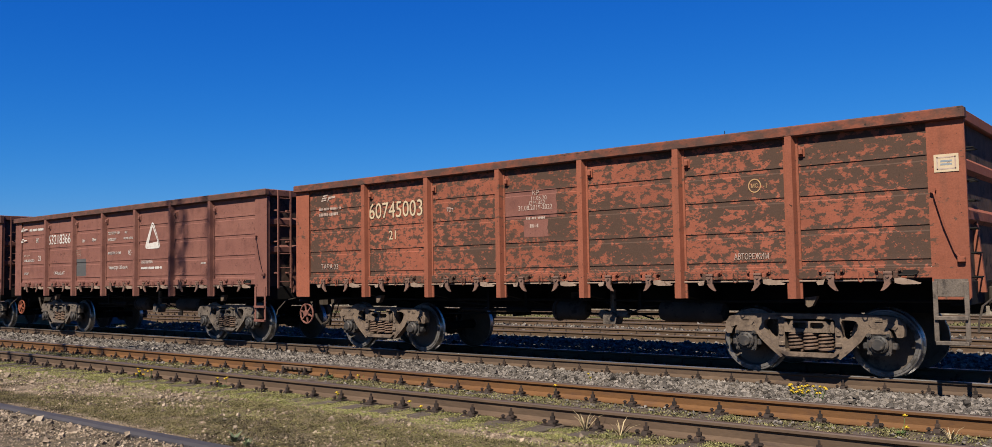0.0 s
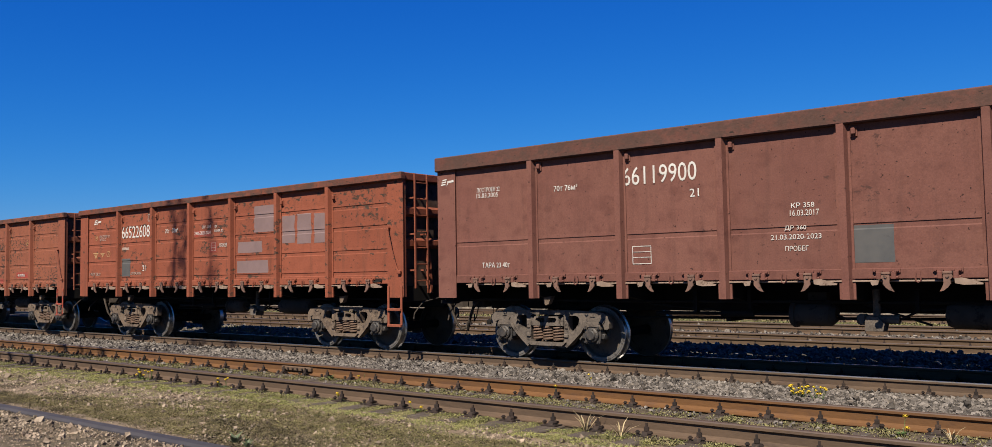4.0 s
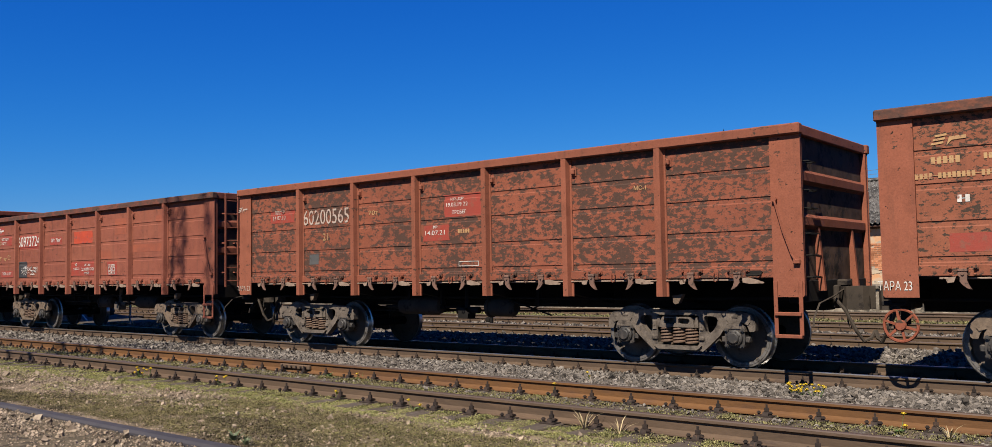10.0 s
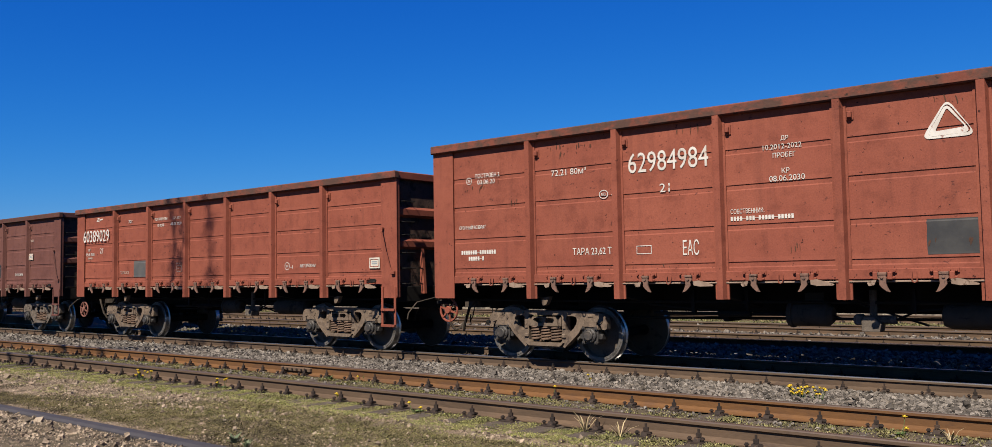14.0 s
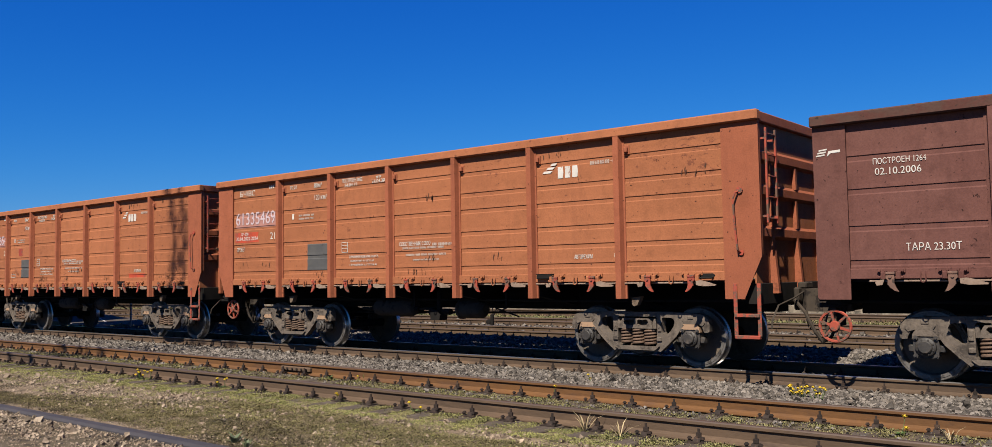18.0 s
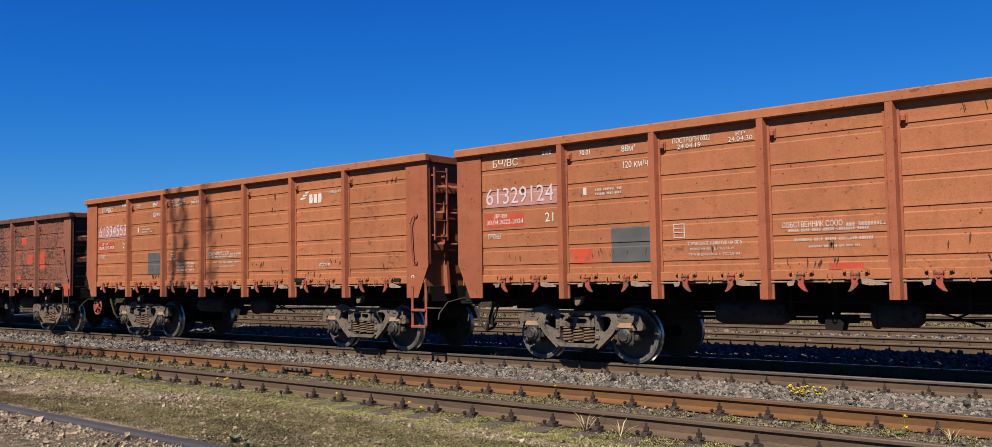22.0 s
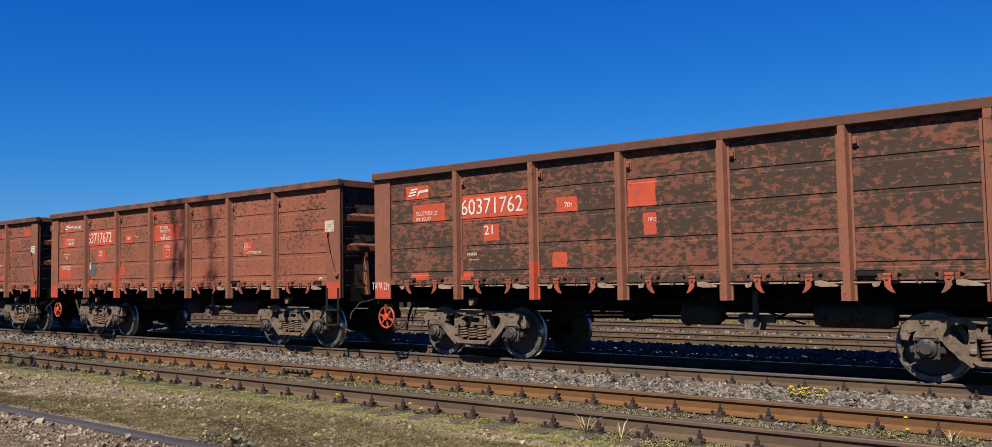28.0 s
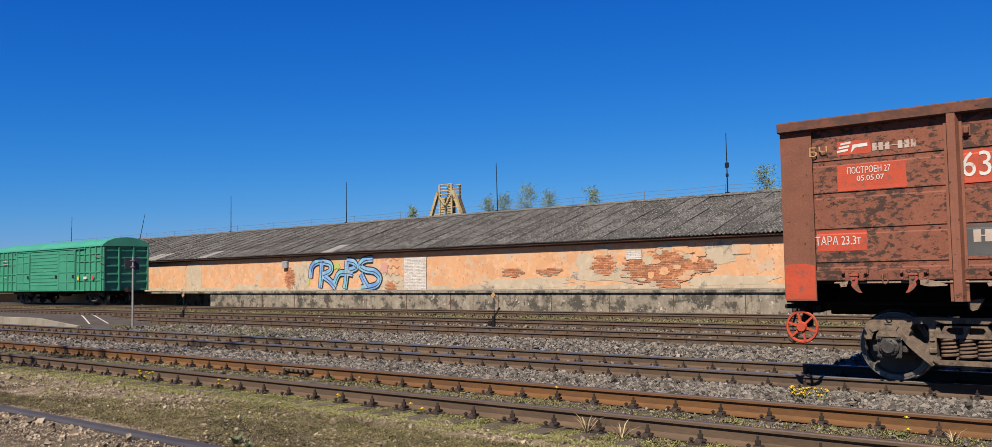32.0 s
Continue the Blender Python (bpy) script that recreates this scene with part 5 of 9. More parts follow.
patch(w, 3.79, 4.22, 2.22, 2.84, GREYPAINT)
w = WAGONS[4]
patch(w, -4.29, -2.95, 2.49, 2.96, REDBOX)
letters(w, "61803102", -4.24, 2.56, 1.28, 0.310, WHITE)
letters(w, "21", -3.53, 2.14, 0.17, 0.150, YELLOWED)
patch(w, -6.10, -4.50, 2.53, 2.93, REDBOX)
letters(w, "ПОСТРОЕН 1264", -5.69, 2.81, 0.70, 0.090, WHITE)
letters(w, "28.8.13", -5.48, 2.69, 0.38, 0.070, WHITE)
patch(w, -2.29, -1.33, 2.64, 2.91, REDBOX)
letters(w, "70т 78м³", -2.01, 2.73, 0.55, 0.100, WHITE)
patch(w, -0.74, 0.67, 2.52, 2.92, REDBOX)
letters(w, "КР", -0.55, 2.80, 0.12, 0.060, WHITE)
letters(w, "ДР 360", 0.17, 2.79, 0.32, 0.070, WHITE)
letters(w, "28.8.24", -0.66, 2.67, 0.37, 0.070, WHITE)
letters(w, "05.03.2022-2025", -0.09, 2.67, 0.75, 0.090, WHITE)
patch(w, -0.76, 0.70, 2.02, 2.42, REDBOX)
letters(w, "ПРОБЕГ", 0.21, 2.29, 0.30, 0.080, WHITE)
patch(w, 0.15, 0.72, 1.64, 1.99, REDBOX)
grid(w, 0.32, 0.68, 1.66, 1.95, WHITE)
letters(w, "3 REV", 0.36, 1.86, 0.23, 0.060, WHITE)
letters(w, "360", 0.42, 1.77, 0.14, 0.060, WHITE)
letters(w, "05.3.22", 0.35, 1.68, 0.29, 0.050, WHITE)
patch(w, -5.80, -4.92, 1.63, 1.89, REDBOX)
letters(w, "ТАРА 23.2 Т", -5.75, 1.68, 0.70, 0.100, WHITE)
patch(w, 3.17, 4.01, 1.64, 1.81, REDBOX)
letters(w, "АВТОРЕЖИМ", 3.26, 1.68, 0.52, 0.080, WHITE)
patch(w, -4.25, -3.65, 1.63, 2.13, BLACKSQ)
crest(w, -5.84, 3.04, 0.39, 0.160, YELLOWED)
ring(w, 3.86, 3.98, 2.63, 2.79, YELLOWED, "МС")
letters(w, "-1", 4.00, 2.67, 0.10, 0.070, YELLOWED)
patch(w, -0.78, 0.13, 1.49, 1.63, REDBOX)
patch(w, 1.19, 2.19, 1.48, 1.62, REDBOX)
patch(w, -3.59, -3.25, 1.56, 1.74, REDBOX)
w = WAGONS[5]
letters(w, "61784252", -4.17, 2.54, 1.39, 0.300, YELLOWED)
letters(w, "21", -3.56, 2.17, 0.17, 0.160, YELLOWED)
crest(w, -5.83, 2.96, 0.40, 0.160, YELLOWED)
bar(w, -5.84, 2.74, 0.35, 0.090, YELLOWED)
bar(w, -5.25, 2.76, 0.66, 0.070, YELLOWED)
bar(w, -6.03, 2.56, 1.34, 0.070, YELLOWED)
letters(w, "70т", -2.12, 2.64, 0.20, 0.100, PALE)
letters(w, "88м³", -1.56, 2.64, 0.24, 0.100, PALE)
patch(w, -0.70, -0.20, 2.64, 2.85, REDBOX)
letters(w, "ДР-353", -0.05, 2.77, 0.33, 0.070, WHITE)
letters(w, "13.07.2019", -0.14, 2.63, 0.51, 0.070, YELLOWED)
letters(w, "2022", 0.18, 2.54, 0.18, 0.060, YELLOWED)
letters(w, "ПРОБЕГ", -0.52, 2.53, 0.30, 0.070, WHITE)
letters(w, "КР", -0.50, 2.29, 0.12, 0.070, YELLOWED)
letters(w, "11.07.24", -0.64, 2.20, 0.39, 0.070, YELLOWED)
bar(w, -5.56, 2.25, 0.18, 0.090, WHITE)
patch(w, -5.67, -4.70, 1.64, 1.87, REDBOX)
letters(w, "ТАРА 23", -6.52, 1.17, 0.41, 0.120, WHITE)
w = WAGONS[6]
letters(w, "60200565", -4.21, 2.55, 1.44, 0.310, PALE)
letters(w, "21", -3.58, 2.21, 0.17, 0.150, YELLOWED)
crest(w, -6.50, 2.94, 0.34, 0.130, PALE)
patch(w, -5.35, -4.52, 2.64, 2.91, REDBOX)
letters(w, "ПОСТР", -5.18, 2.83, 0.33, 0.080, PALE)
letters(w, "14.07.10", -5.25, 2.71, 0.43, 0.090, PALE)
letters(w, "70т", -2.19, 2.66, 0.29, 0.090, YELLOWED)
patch(w, -0.15, 0.72, 2.51, 2.92, REDBOX)
letters(w, "КР-ДР", 0.01, 2.80, 0.31, 0.060, WHITE)
letters(w, "19.03.19 22", -0.10, 2.70, 0.52, 0.070, WHITE)
letters(w, "ПРОБЕГ", 0.04, 2.56, 0.34, 0.070, WHITE)
patch(w, -0.69, -0.04, 2.09, 2.38, REDBOX)
letters(w, "КР", -0.43, 2.32, 0.10, 0.050, WHITE)
letters(w, "14.07.21", -0.64, 2.20, 0.49, 0.080, WHITE)
bar(w, 0.18, 2.21, 0.29, 0.070, YELLOWED)
grid(w, 0.19, 0.66, 1.61, 1.70, WHITE)
letters(w, "ТАРА 23", -6.54, 1.17, 0.47, 0.110, PALE)
patch(w, -4.02, -3.72, 1.72, 1.93, SLATE)
letters(w, "МС-1", 3.84, 2.72, 0.21, 0.070, YELLOWED)
w = WAGONS[7]
patch(w, -4.27, -2.73, 2.45, 2.87, REDBOX)
letters(w, "60973724", -4.25, 2.53, 1.49, 0.310, WHITE)
letters(w, "21", -3.10, 1.76, 0.18, 0.140, WHITE)
patch(w, -5.85, -5.30, 2.96, 3.20, REDBOX)
crest(w, -5.74, 2.99, 0.39, 0.170, WHITE)
patch(w, -5.52, -4.75, 2.60, 2.90, REDBOX)
letters(w, "ПОСТРОЕН 27", -5.49, 2.77, 0.53, 0.080, WHITE)
letters(w, "11.07.12", -5.49, 2.64, 0.34, 0.080, WHITE)
ring(w, -5.73, -5.54, 2.60, 2.75, YELLOWED, "5")
patch(w, -2.09, -1.35, 2.53, 2.75, REDBOX)
letters(w, "70т 78м³", -2.02, 2.60, 0.62, 0.110, WHITE)
patch(w, -0.61, 0.49, 2.51, 2.85, VIVID)
patch(w, -0.74, 0.72, 1.60, 2.00, REDBOX)
letters(w, "КР", -0.50, 1.87, 0.12, 0.080, WHITE)
letters(w, "ДР 360", 0.05, 1.86, 0.33, 0.070, WHITE)
letters(w, "11.07.23", -0.62, 1.76, 0.36, 0.070, WHITE)
letters(w, "22.08.2021-2024", -0.12, 1.74, 0.72, 0.080, WHITE)
letters(w, "ПРОБЕГ", 0.04, 1.64, 0.31, 0.060, WHITE)
patch(w, 1.33, 1.86, 1.59, 1.96, REDBOX)
grid(w, 1.40, 1.75, 1.62, 1.88, WHITE)
letters(w, "3 REV", 1.46, 1.81, 0.24, 0.060, WHITE)
letters(w, "360", 1.51, 1.73, 0.12, 0.060, WHITE)
letters(w, "22.08.21", 1.42, 1.64, 0.29, 0.060, WHITE)
patch(w, -5.49, -4.62, 1.60, 1.80, REDBOX)
letters(w, "ТАРА 23.10 Т", -5.40, 1.67, 0.64, 0.090, WHITE)
patch(w, -4.25, -3.63, 1.57, 2.07, BLACKSQ)
scribble(w, -4.01, -2.92, 1.65, 1.94, WHITE)
wings(w, -5.78, -5.47, 2.10, 2.26, YELLOWED)
wings(w, -5.36, -5.06, 2.11, 2.22, YELLOWED)
ring(w, -5.03, -4.83, 2.15, 2.31, YELLOWED, "Т")
for a, b, z0, z1 in W7_BRUSHED:
    patch(w, a, b, z0, z1, BRUSHED)
w = WAGONS[8]
letters(w, "62984984", -2.37, 3.03, 1.35, 0.310, WHITE)
letters(w, "21", -1.83, 2.70, 0.17, 0.130, WHITE)
letters(w, "ПОСТРОЕН 2", -5.52, 3.21, 0.56, 0.080, WHITE)
letters(w, "03.06.20", -5.47, 3.10, 0.40, 0.080, WHITE)
ring(w, -5.73, -5.60, 3.11, 3.24, WHITE, "5")
letters(w, "-1", -2.69, 2.70, 0.10, 0.070, WHITE)
letters(w, "72.21 80м³", -3.85, 3.11, 0.69, 0.100, WHITE)
ring(w, -2.96, -2.71, 2.67, 2.81, WHITE, "МС")
letters(w, "ДР", 0.07, 3.28, 0.11, 0.070, WHITE)
letters(w, "10.2012-2022", -0.19, 3.17, 0.55, 0.070, WHITE)
letters(w, "ПРОБЕГ", -0.05, 3.05, 0.32, 0.070, WHITE)
letters(w, "КР", 0.07, 2.83, 0.11, 0.070, WHITE)
letters(w, "08.06.2030", -0.11, 2.72, 0.50, 0.080, WHITE)
letters(w, "СОБСТВЕННИК:", -0.70, 2.30, 0.50, 0.070, WHITE)
bar(w, -0.70, 2.20, 0.93, 0.060, WHITE)
letters(w, "ТАРА 23,62 Т", -3.45, 1.77, 0.74, 0.130, WHITE)
letters(w, "ЕАС", -1.47, 1.73, 0.26, 0.230, WHITE)
grid(w, -2.26, -2.00, 1.77, 1.90, WHITE)
letters(w, "СРОЧНЫЙ ВОЗВРАТ", -5.91, 2.31, 0.62, 0.080, WHITE)
bar(w, -5.87, 1.86, 0.81, 0.070, WHITE)
bar(w, -5.70, 1.75, 0.37, 0.070, WHITE)
blocks(w, 2.69, 3.44, 1.44, 0.200, WHITE, 14)
bar(w, 3.03, 3.26, 0.36, 0.070, WHITE)
bar(w, 3.43, 3.24, 0.29, 0.070, WHITE)
bar(w, 3.76, 3.23, 0.37, 0.070, WHITE)
plate(w, 6.09, 6.37, 3.27, 3.50, STICKER)
letters(w, "ПОЛУВАГОН МОД 12-9023-02", 4.43, 1.80, 1.04, 0.070, WHITE)
grid(w, 5.64, 5.81, 1.74, 1.92, WHITE)
patch(w, 1.89, 2.51, 1.65, 2.09, BLACKSQ)
emblem(w, 1.87, 2.50, 3.09, 3.58, WHITE)
crook(w, 6.00, 6.09, 1.49, 1.57, WHITE)
w = WAGONS[9]
letters(w, "60389029", -6.08, 2.59, 1.44, 0.320, WHITE)
letters(w, "21", -5.20, 2.27, 0.17, 0.140, WHITE)
crest(w, -5.40, 3.13, 0.34, 0.130, WHITE)
letters(w, "70т", -3.66, 3.02, 0.20, 0.080, WHITE)
letters(w, "ПОСТРОЕН 1264", -2.34, 3.02, 0.58, 0.070, WHITE)
letters(w, "ДР-353", -1.51, 3.01, 0.35, 0.070, WHITE)
letters(w, "19.02.08", -2.22, 2.86, 0.31, 0.070, WHITE)
letters(w, "05.05.2020", -1.61, 2.87, 0.50, 0.070, WHITE)
letters(w, "ДР", -5.86, 2.34, 0.14, 0.070, WHITE)
letters(w, "05.05.2020", -5.98, 2.21, 0.47, 0.080, WHITE)
bar(w, -5.88, 2.12, 0.27, 0.050, PALE)
grid(w, -1.32, -1.11, 1.71, 1.92, PALE)
letters(w, "ТАРА 23.25", -4.07, 1.68, 0.44, 0.080, PALE)
patch(w, -3.39, -2.75, 1.59, 2.02, SLATE)
ring(w, 2.97, 3.14, 1.67, 1.84, WHITE, "МС")
letters(w, "-1", 3.17, 1.70, 0.08, 0.070, WHITE)
letters(w, "АВТОРЕЖИМ", 3.49, 1.72, 0.51, 0.070, WHITE)
plate(w, 5.68, 5.97, 1.66, 1.87, STICKER)
w = WAGONS[10]
letters(w, "61983839", -2.42, 2.64, 1.36, 0.300, WHITE)
letters(w, "21", -1.31, 2.26, 0.14, 0.140, WHITE)
letters(w, "70т 76м³", -3.71, 2.74, 0.47, 0.110, WHITE)
letters(w, "ПОСТРОЕН 1264", -5.70, 2.83, 0.64, 0.080, WHITE)
letters(w, "02.10.2006", -5.68, 2.69, 0.56, 0.090, WHITE)
letters(w, "ПРОБЕГ", -0.59, 2.83, 0.28, 0.070, WHITE)
letters(w, "ТАРА 23.30Т", -5.34, 1.70, 0.64, 0.100, WHITE)
crest(w, -6.42, 2.98, 0.32, 0.120, WHITE)
w = WAGONS[10]
letters(w, "ДР-353", 0.06, 2.88, 0.45, 0.080, WHITE)
letters(w, "05.10.20", 0.07, 2.73, 0.44, 0.080, PALE)
bar(w, 0.07, 2.23, 0.39, 0.100, PALE)
patch(w, 1.65, 2.26, 1.66, 2.10, BLACKSQ)
letters(w, "АВТОРЕЖИМ", 3.34, 1.71, 0.55, 0.080, WHITE)
grid(w, -0.18, 0.14, 1.73, 2.00, PALE)
plate(w, 4.35, 4.63, 2.19, 2.38, STICKER)
bar(w, 4.43, 2.74, 0.20, 0.070, PALE)
w = WAGONS[15]
patch(w, -4.24, -2.76, 2.51, 2.92, VIVID)
letters(w, "60889813", -4.21, 2.64, 1.36, 0.270, WHITE)
patch(w, -3.65, -3.31, 2.17, 2.40, VIVID)
patch(w, -3.65, -2.77, 2.03, 2.15, VIVID)
letters(w, "21", -3.57, 2.24, 0.21, 0.150, WHITE)
letters(w, "АВТОРЕЖИМ", -3.50, 2.06, 0.54, 0.080, WHITE)
patch(w, -5.72, -5.21, 2.96, 3.20, VIVID)
crest(w, -5.67, 3.01, 0.43, 0.160, WHITE)
patch(w, -5.35, -4.51, 2.53, 2.93, VIVID)
bar(w, -5.82, 2.73, 0.34, 0.140, YELLOWED)
letters(w, "ПОСТРОЕН 1264", -5.31, 2.78, 0.60, 0.080, WHITE)
letters(w, "05.05.05", -5.28, 2.67, 0.36, 0.080, WHITE)
patch(w, -2.48, -2.10, 2.52, 2.78, VIVID)
letters(w, "70т", -2.34, 2.61, 0.19, 0.090, WHITE)
letters(w, "78", -1.99, 2.58, 0.19, 0.120, YELLOWED)
patch(w, -0.76, 0.62, 2.51, 2.99, VIVID)
letters(w, "КР-358", -0.18, 2.86, 0.36, 0.070, WHITE)
letters(w, "25.04.2022", -0.27, 2.76, 0.50, 0.070, WHITE)
letters(w, "ПР", -0.18, 2.66, 0.14, 0.070, WHITE)
letters(w, "25.04.2025", -0.28, 2.55, 0.50, 0.080, WHITE)
patch(w, -0.41, 0.07, 2.06, 2.44, VIVID)
letters(w, "ПРОБЕГ", -0.31, 2.33, 0.30, 0.060, WHITE)
grid(w, -0.24, -0.05, 2.10, 2.28, WHITE)
patch(w, -5.85, -5.13, 1.61, 1.99, VIVID)
letters(w, "ТАРА 23.4т", -5.76, 1.80, 0.57, 0.110, WHITE)
patch(w, -5.18, -4.77, 2.01, 2.32, VIVID)
patch(w, -4.24, -3.70, 1.64, 2.11, SLATE)
bar(w, -4.12, 1.85, 0.27, 0.130, PALE)
patch(w, -3.40, -2.91, 1.65, 1.77, VIVID)
patch(w, -4.27, -3.98, 1.43, 1.57, VIVID)
patch(w, -3.71, -3.33, 1.42, 1.57, VIVID)
patch(w, -2.50, -2.24, 1.62, 1.86, VIVID)
patch(w, -1.27, -1.15, 2.21, 2.42, VIVID)
bar(w, -5.80, 2.21, 0.38, 0.090, YELLOWED)
patch(w, 2.87, 3.12, 1.58, 1.70, VIVID)
patch(w, 3.15, 3.50, 2.66, 2.88, VIVID)
patch(w, 3.53, 3.95, 2.07, 2.35, VIVID)
patch(w, 4.40, 4.75, 1.90, 2.41, VIVID)
patch(w, 3.42, 3.65, 1.37, 1.48, VIVID)
patch(w, 3.95, 4.14, 1.37, 1.48, VIVID)
patch(w, 5.25, 5.42, 1.37, 1.48, VIVID)
w = WAGONS[16]
patch(w, -4.36, -2.86, 2.50, 2.94, VIVID)
letters(w, "60372661", -4.32, 2.57, 1.37, 0.300, WHITE)
patch(w, -3.82, -3.30, 2.17, 2.34, VIVID)
patch(w, -3.82, -2.83, 2.03, 2.15, VIVID)
letters(w, "21", -3.68, 2.16, 0.19, 0.160, WHITE)
letters(w, "АВТОРЕЖИМ", -3.68, 2.05, 0.72, 0.070, WHITE)
patch(w, -6.01, -5.43, 2.94, 3.19, VIVID)
crest(w, -5.94, 3.01, 0.49, 0.170, WHITE)
patch(w, -5.65, -4.95, 2.52, 2.85, VIVID)
letters(w, "ПОСТРОЕН 27", -5.54, 2.72, 0.48, 0.070, WHITE)
letters(w, "05.05.07", -5.45, 2.61, 0.35, 0.070, WHITE)
patch(w, -2.33, -1.91, 2.49, 2.77, VIVID)
letters(w, "70т", -2.23, 2.59, 0.21, 0.090, WHITE)
letters(w, "78м³", -1.86, 2.58, 0.24, 0.100, WHITE)
patch(w, -0.90, 0.23, 2.51, 2.92, VIVID)
letters(w, "КР-358", -0.45, 2.82, 0.35, 0.070, WHITE)
letters(w, "28.04.2022", -0.49, 2.72, 0.52, 0.080, WHITE)
letters(w, "ДР", -0.32, 2.63, 0.14, 0.070, WHITE)
letters(w, "28.04.2025", -0.49, 2.53, 0.54, 0.080, WHITE)
patch(w, -0.61, -0.04, 2.04, 2.36, VIVID)
letters(w, "ПРОБЕГ", -0.53, 2.29, 0.42, 0.070, WHITE)
grid(w, -0.56, -0.31, 2.07, 2.27, WHITE)
patch(w, 3.77, 4.11, 2.62, 2.84, VIVID)
patch(w, 3.18, 3.54, 2.05, 2.32, VIVID)
ring(w, 3.22, 3.39, 2.12, 2.29, WHITE, "МС")
letters(w, "-1", 3.41, 2.16, 0.10, 0.060, WHITE)
patch(w, 4.40, 4.69, 1.70, 1.95, VIVID)
patch(w, -5.81, -4.98, 1.65, 2.02, VIVID)
letters(w, "ТАРА 23т", -5.77, 1.85, 0.62, 0.120, WHITE)
plate(w, 6.05, 6.33, 2.65, 2.86, STICKER)
patch(w, -2.51, -2.22, 1.62, 1.91, VIVID)
patch(w, -3.53, -2.83, 1.61, 1.74, VIVID)
patch(w, 3.11, 3.55, 1.43, 1.56, VIVID)
patch(w, 3.82, 4.12, 1.42, 1.57, VIVID)
patch(w, 4.98, 5.11, 1.42, 1.59, VIVID)
patch(w, -4.33, -3.92, 1.69, 1.99, SLATE)
wings(w, -5.85, -5.06, 2.14, 2.38, YELLOWED)
crook(w, 6.01, 6.13, 1.50, 1.61, WHITE)
w = WAGONS[17]
patch(w, -4.22, -2.72, 2.49, 2.95, VIVID)
letters(w, "60371762", -4.21, 2.59, 1.40, 0.280, WHITE)
patch(w, -3.70, -3.33, 2.11, 2.40, VIVID)
letters(w, "21", -3.67, 2.22, 0.19, 0.160, WHITE)
patch(w, -5.62, -5.02, 2.94, 3.21, VIVID)
crest(w, -5.55, 3.00, 0.52, 0.180, WHITE)
patch(w, -5.44, -4.61, 2.51, 2.85, VIVID)
letters(w, "ПОСТРОЕН 27", -5.35, 2.64, 0.55, 0.080, WHITE)
letters(w, "04.10.07", -5.35, 2.54, 0.39, 0.070, WHITE)
patch(w, -2.10, -1.69, 2.51, 2.77, VIVID)
letters(w, "70т", -1.94, 2.59, 0.16, 0.090, WHITE)
patch(w, -0.73, -0.24, 2.51, 2.94, VIVID)
patch(w, -0.48, -0.25, 2.08, 2.42, VIVID)
letters(w, "ПРО", -0.38, 2.28, 0.13, 0.060, WHITE)
patch(w, -2.20, -1.91, 1.62, 1.86, VIVID)
letters(w, "ТАРА 23т", -6.53, 1.26, 0.47, 0.140, WHITE)
patch(w, -5.50, -5.04, 1.43, 1.57, VIVID)
patch(w, -4.24, -3.94, 1.42, 1.58, VIVID)
bar(w, -4.08, 1.86, 0.23, 0.050, PALE)
bar(w, -4.03, 1.77, 0.22, 0.030, PALE)
w = WAGONS[18]
patch(w, -4.28, -2.77, 2.49, 2.93, VIVID)
letters(w, "63717672", -4.26, 2.59, 1.31, 0.280, WHITE)
patch(w, -3.73, -3.29, 2.07, 2.40, VIVID)
letters(w, "21", -3.63, 2.22, 0.16, 0.160, WHITE)
letters(w, "БЧ", -6.52, 3.05, 0.24, 0.150, YELLOWED)
patch(w, -5.67, -5.15, 2.96, 3.19, VIVID)
crest(w, -5.64, 3.02, 0.47, 0.150, WHITE)
patch(w, -5.81, -5.00, 2.53, 2.82, VIVID)
letters(w, "ПОСТРОЕН 27", -5.56, 2.69, 0.48, 0.070, WHITE)
letters(w, "13.06.07", -5.56, 2.59, 0.48, 0.080, WHITE)
patch(w, -2.21, -1.84, 2.52, 2.77, VIVID)
letters(w, "70т", -2.12, 2.61, 0.20, 0.080, WHITE)
letters(w, "70м", -1.78, 2.64, 0.20, 0.080, YELLOWED)
patch(w, -0.80, 0.38, 2.49, 2.95, VIVID)
letters(w, "КР-358", -0.47, 2.82, 0.35, 0.080, WHITE)
letters(w, "29.04.2022", -0.49, 2.73, 0.47, 0.070, WHITE)
letters(w, "ДР", -0.32, 2.63, 0.10, 0.060, WHITE)
letters(w, "29.04.2025", -0.49, 2.54, 0.51, 0.080, WHITE)
patch(w, -0.36, 0.13, 2.06, 2.43, VIVID)
letters(w, "ПРОБЕГ", -0.26, 2.34, 0.29, 0.070, WHITE)
grid(w, -0.19, -0.01, 2.12, 2.30, WHITE)
patch(w, 3.10, 3.45, 2.07, 2.37, VIVID)
ring(w, 3.13, 3.26, 2.17, 2.33, WHITE, "МС")
letters(w, "-1", 3.28, 2.22, 0.07, 0.060, WHITE)
letters(w, "АВТОРЕЖИМ", 3.22, 2.08, 0.54, 0.060, WHITE)
patch(w, -5.95, -5.25, 1.63, 2.00, VIVID)
letters(w, "ТАРА 23.2т", -5.82, 1.87, 0.55, 0.130, WHITE)
patch(w, -4.29, -3.82, 1.71, 2.06, SLATE)
bar(w, -4.17, 1.86, 0.26, 0.180, PALE)
patch(w, -2.50, -2.24, 1.68, 1.94, VIVID)
patch(w, 1.45, 1.57, 1.63, 1.82, VIVID)
patch(w, -4.27, -3.98, 1.43, 1.59, VIVID)
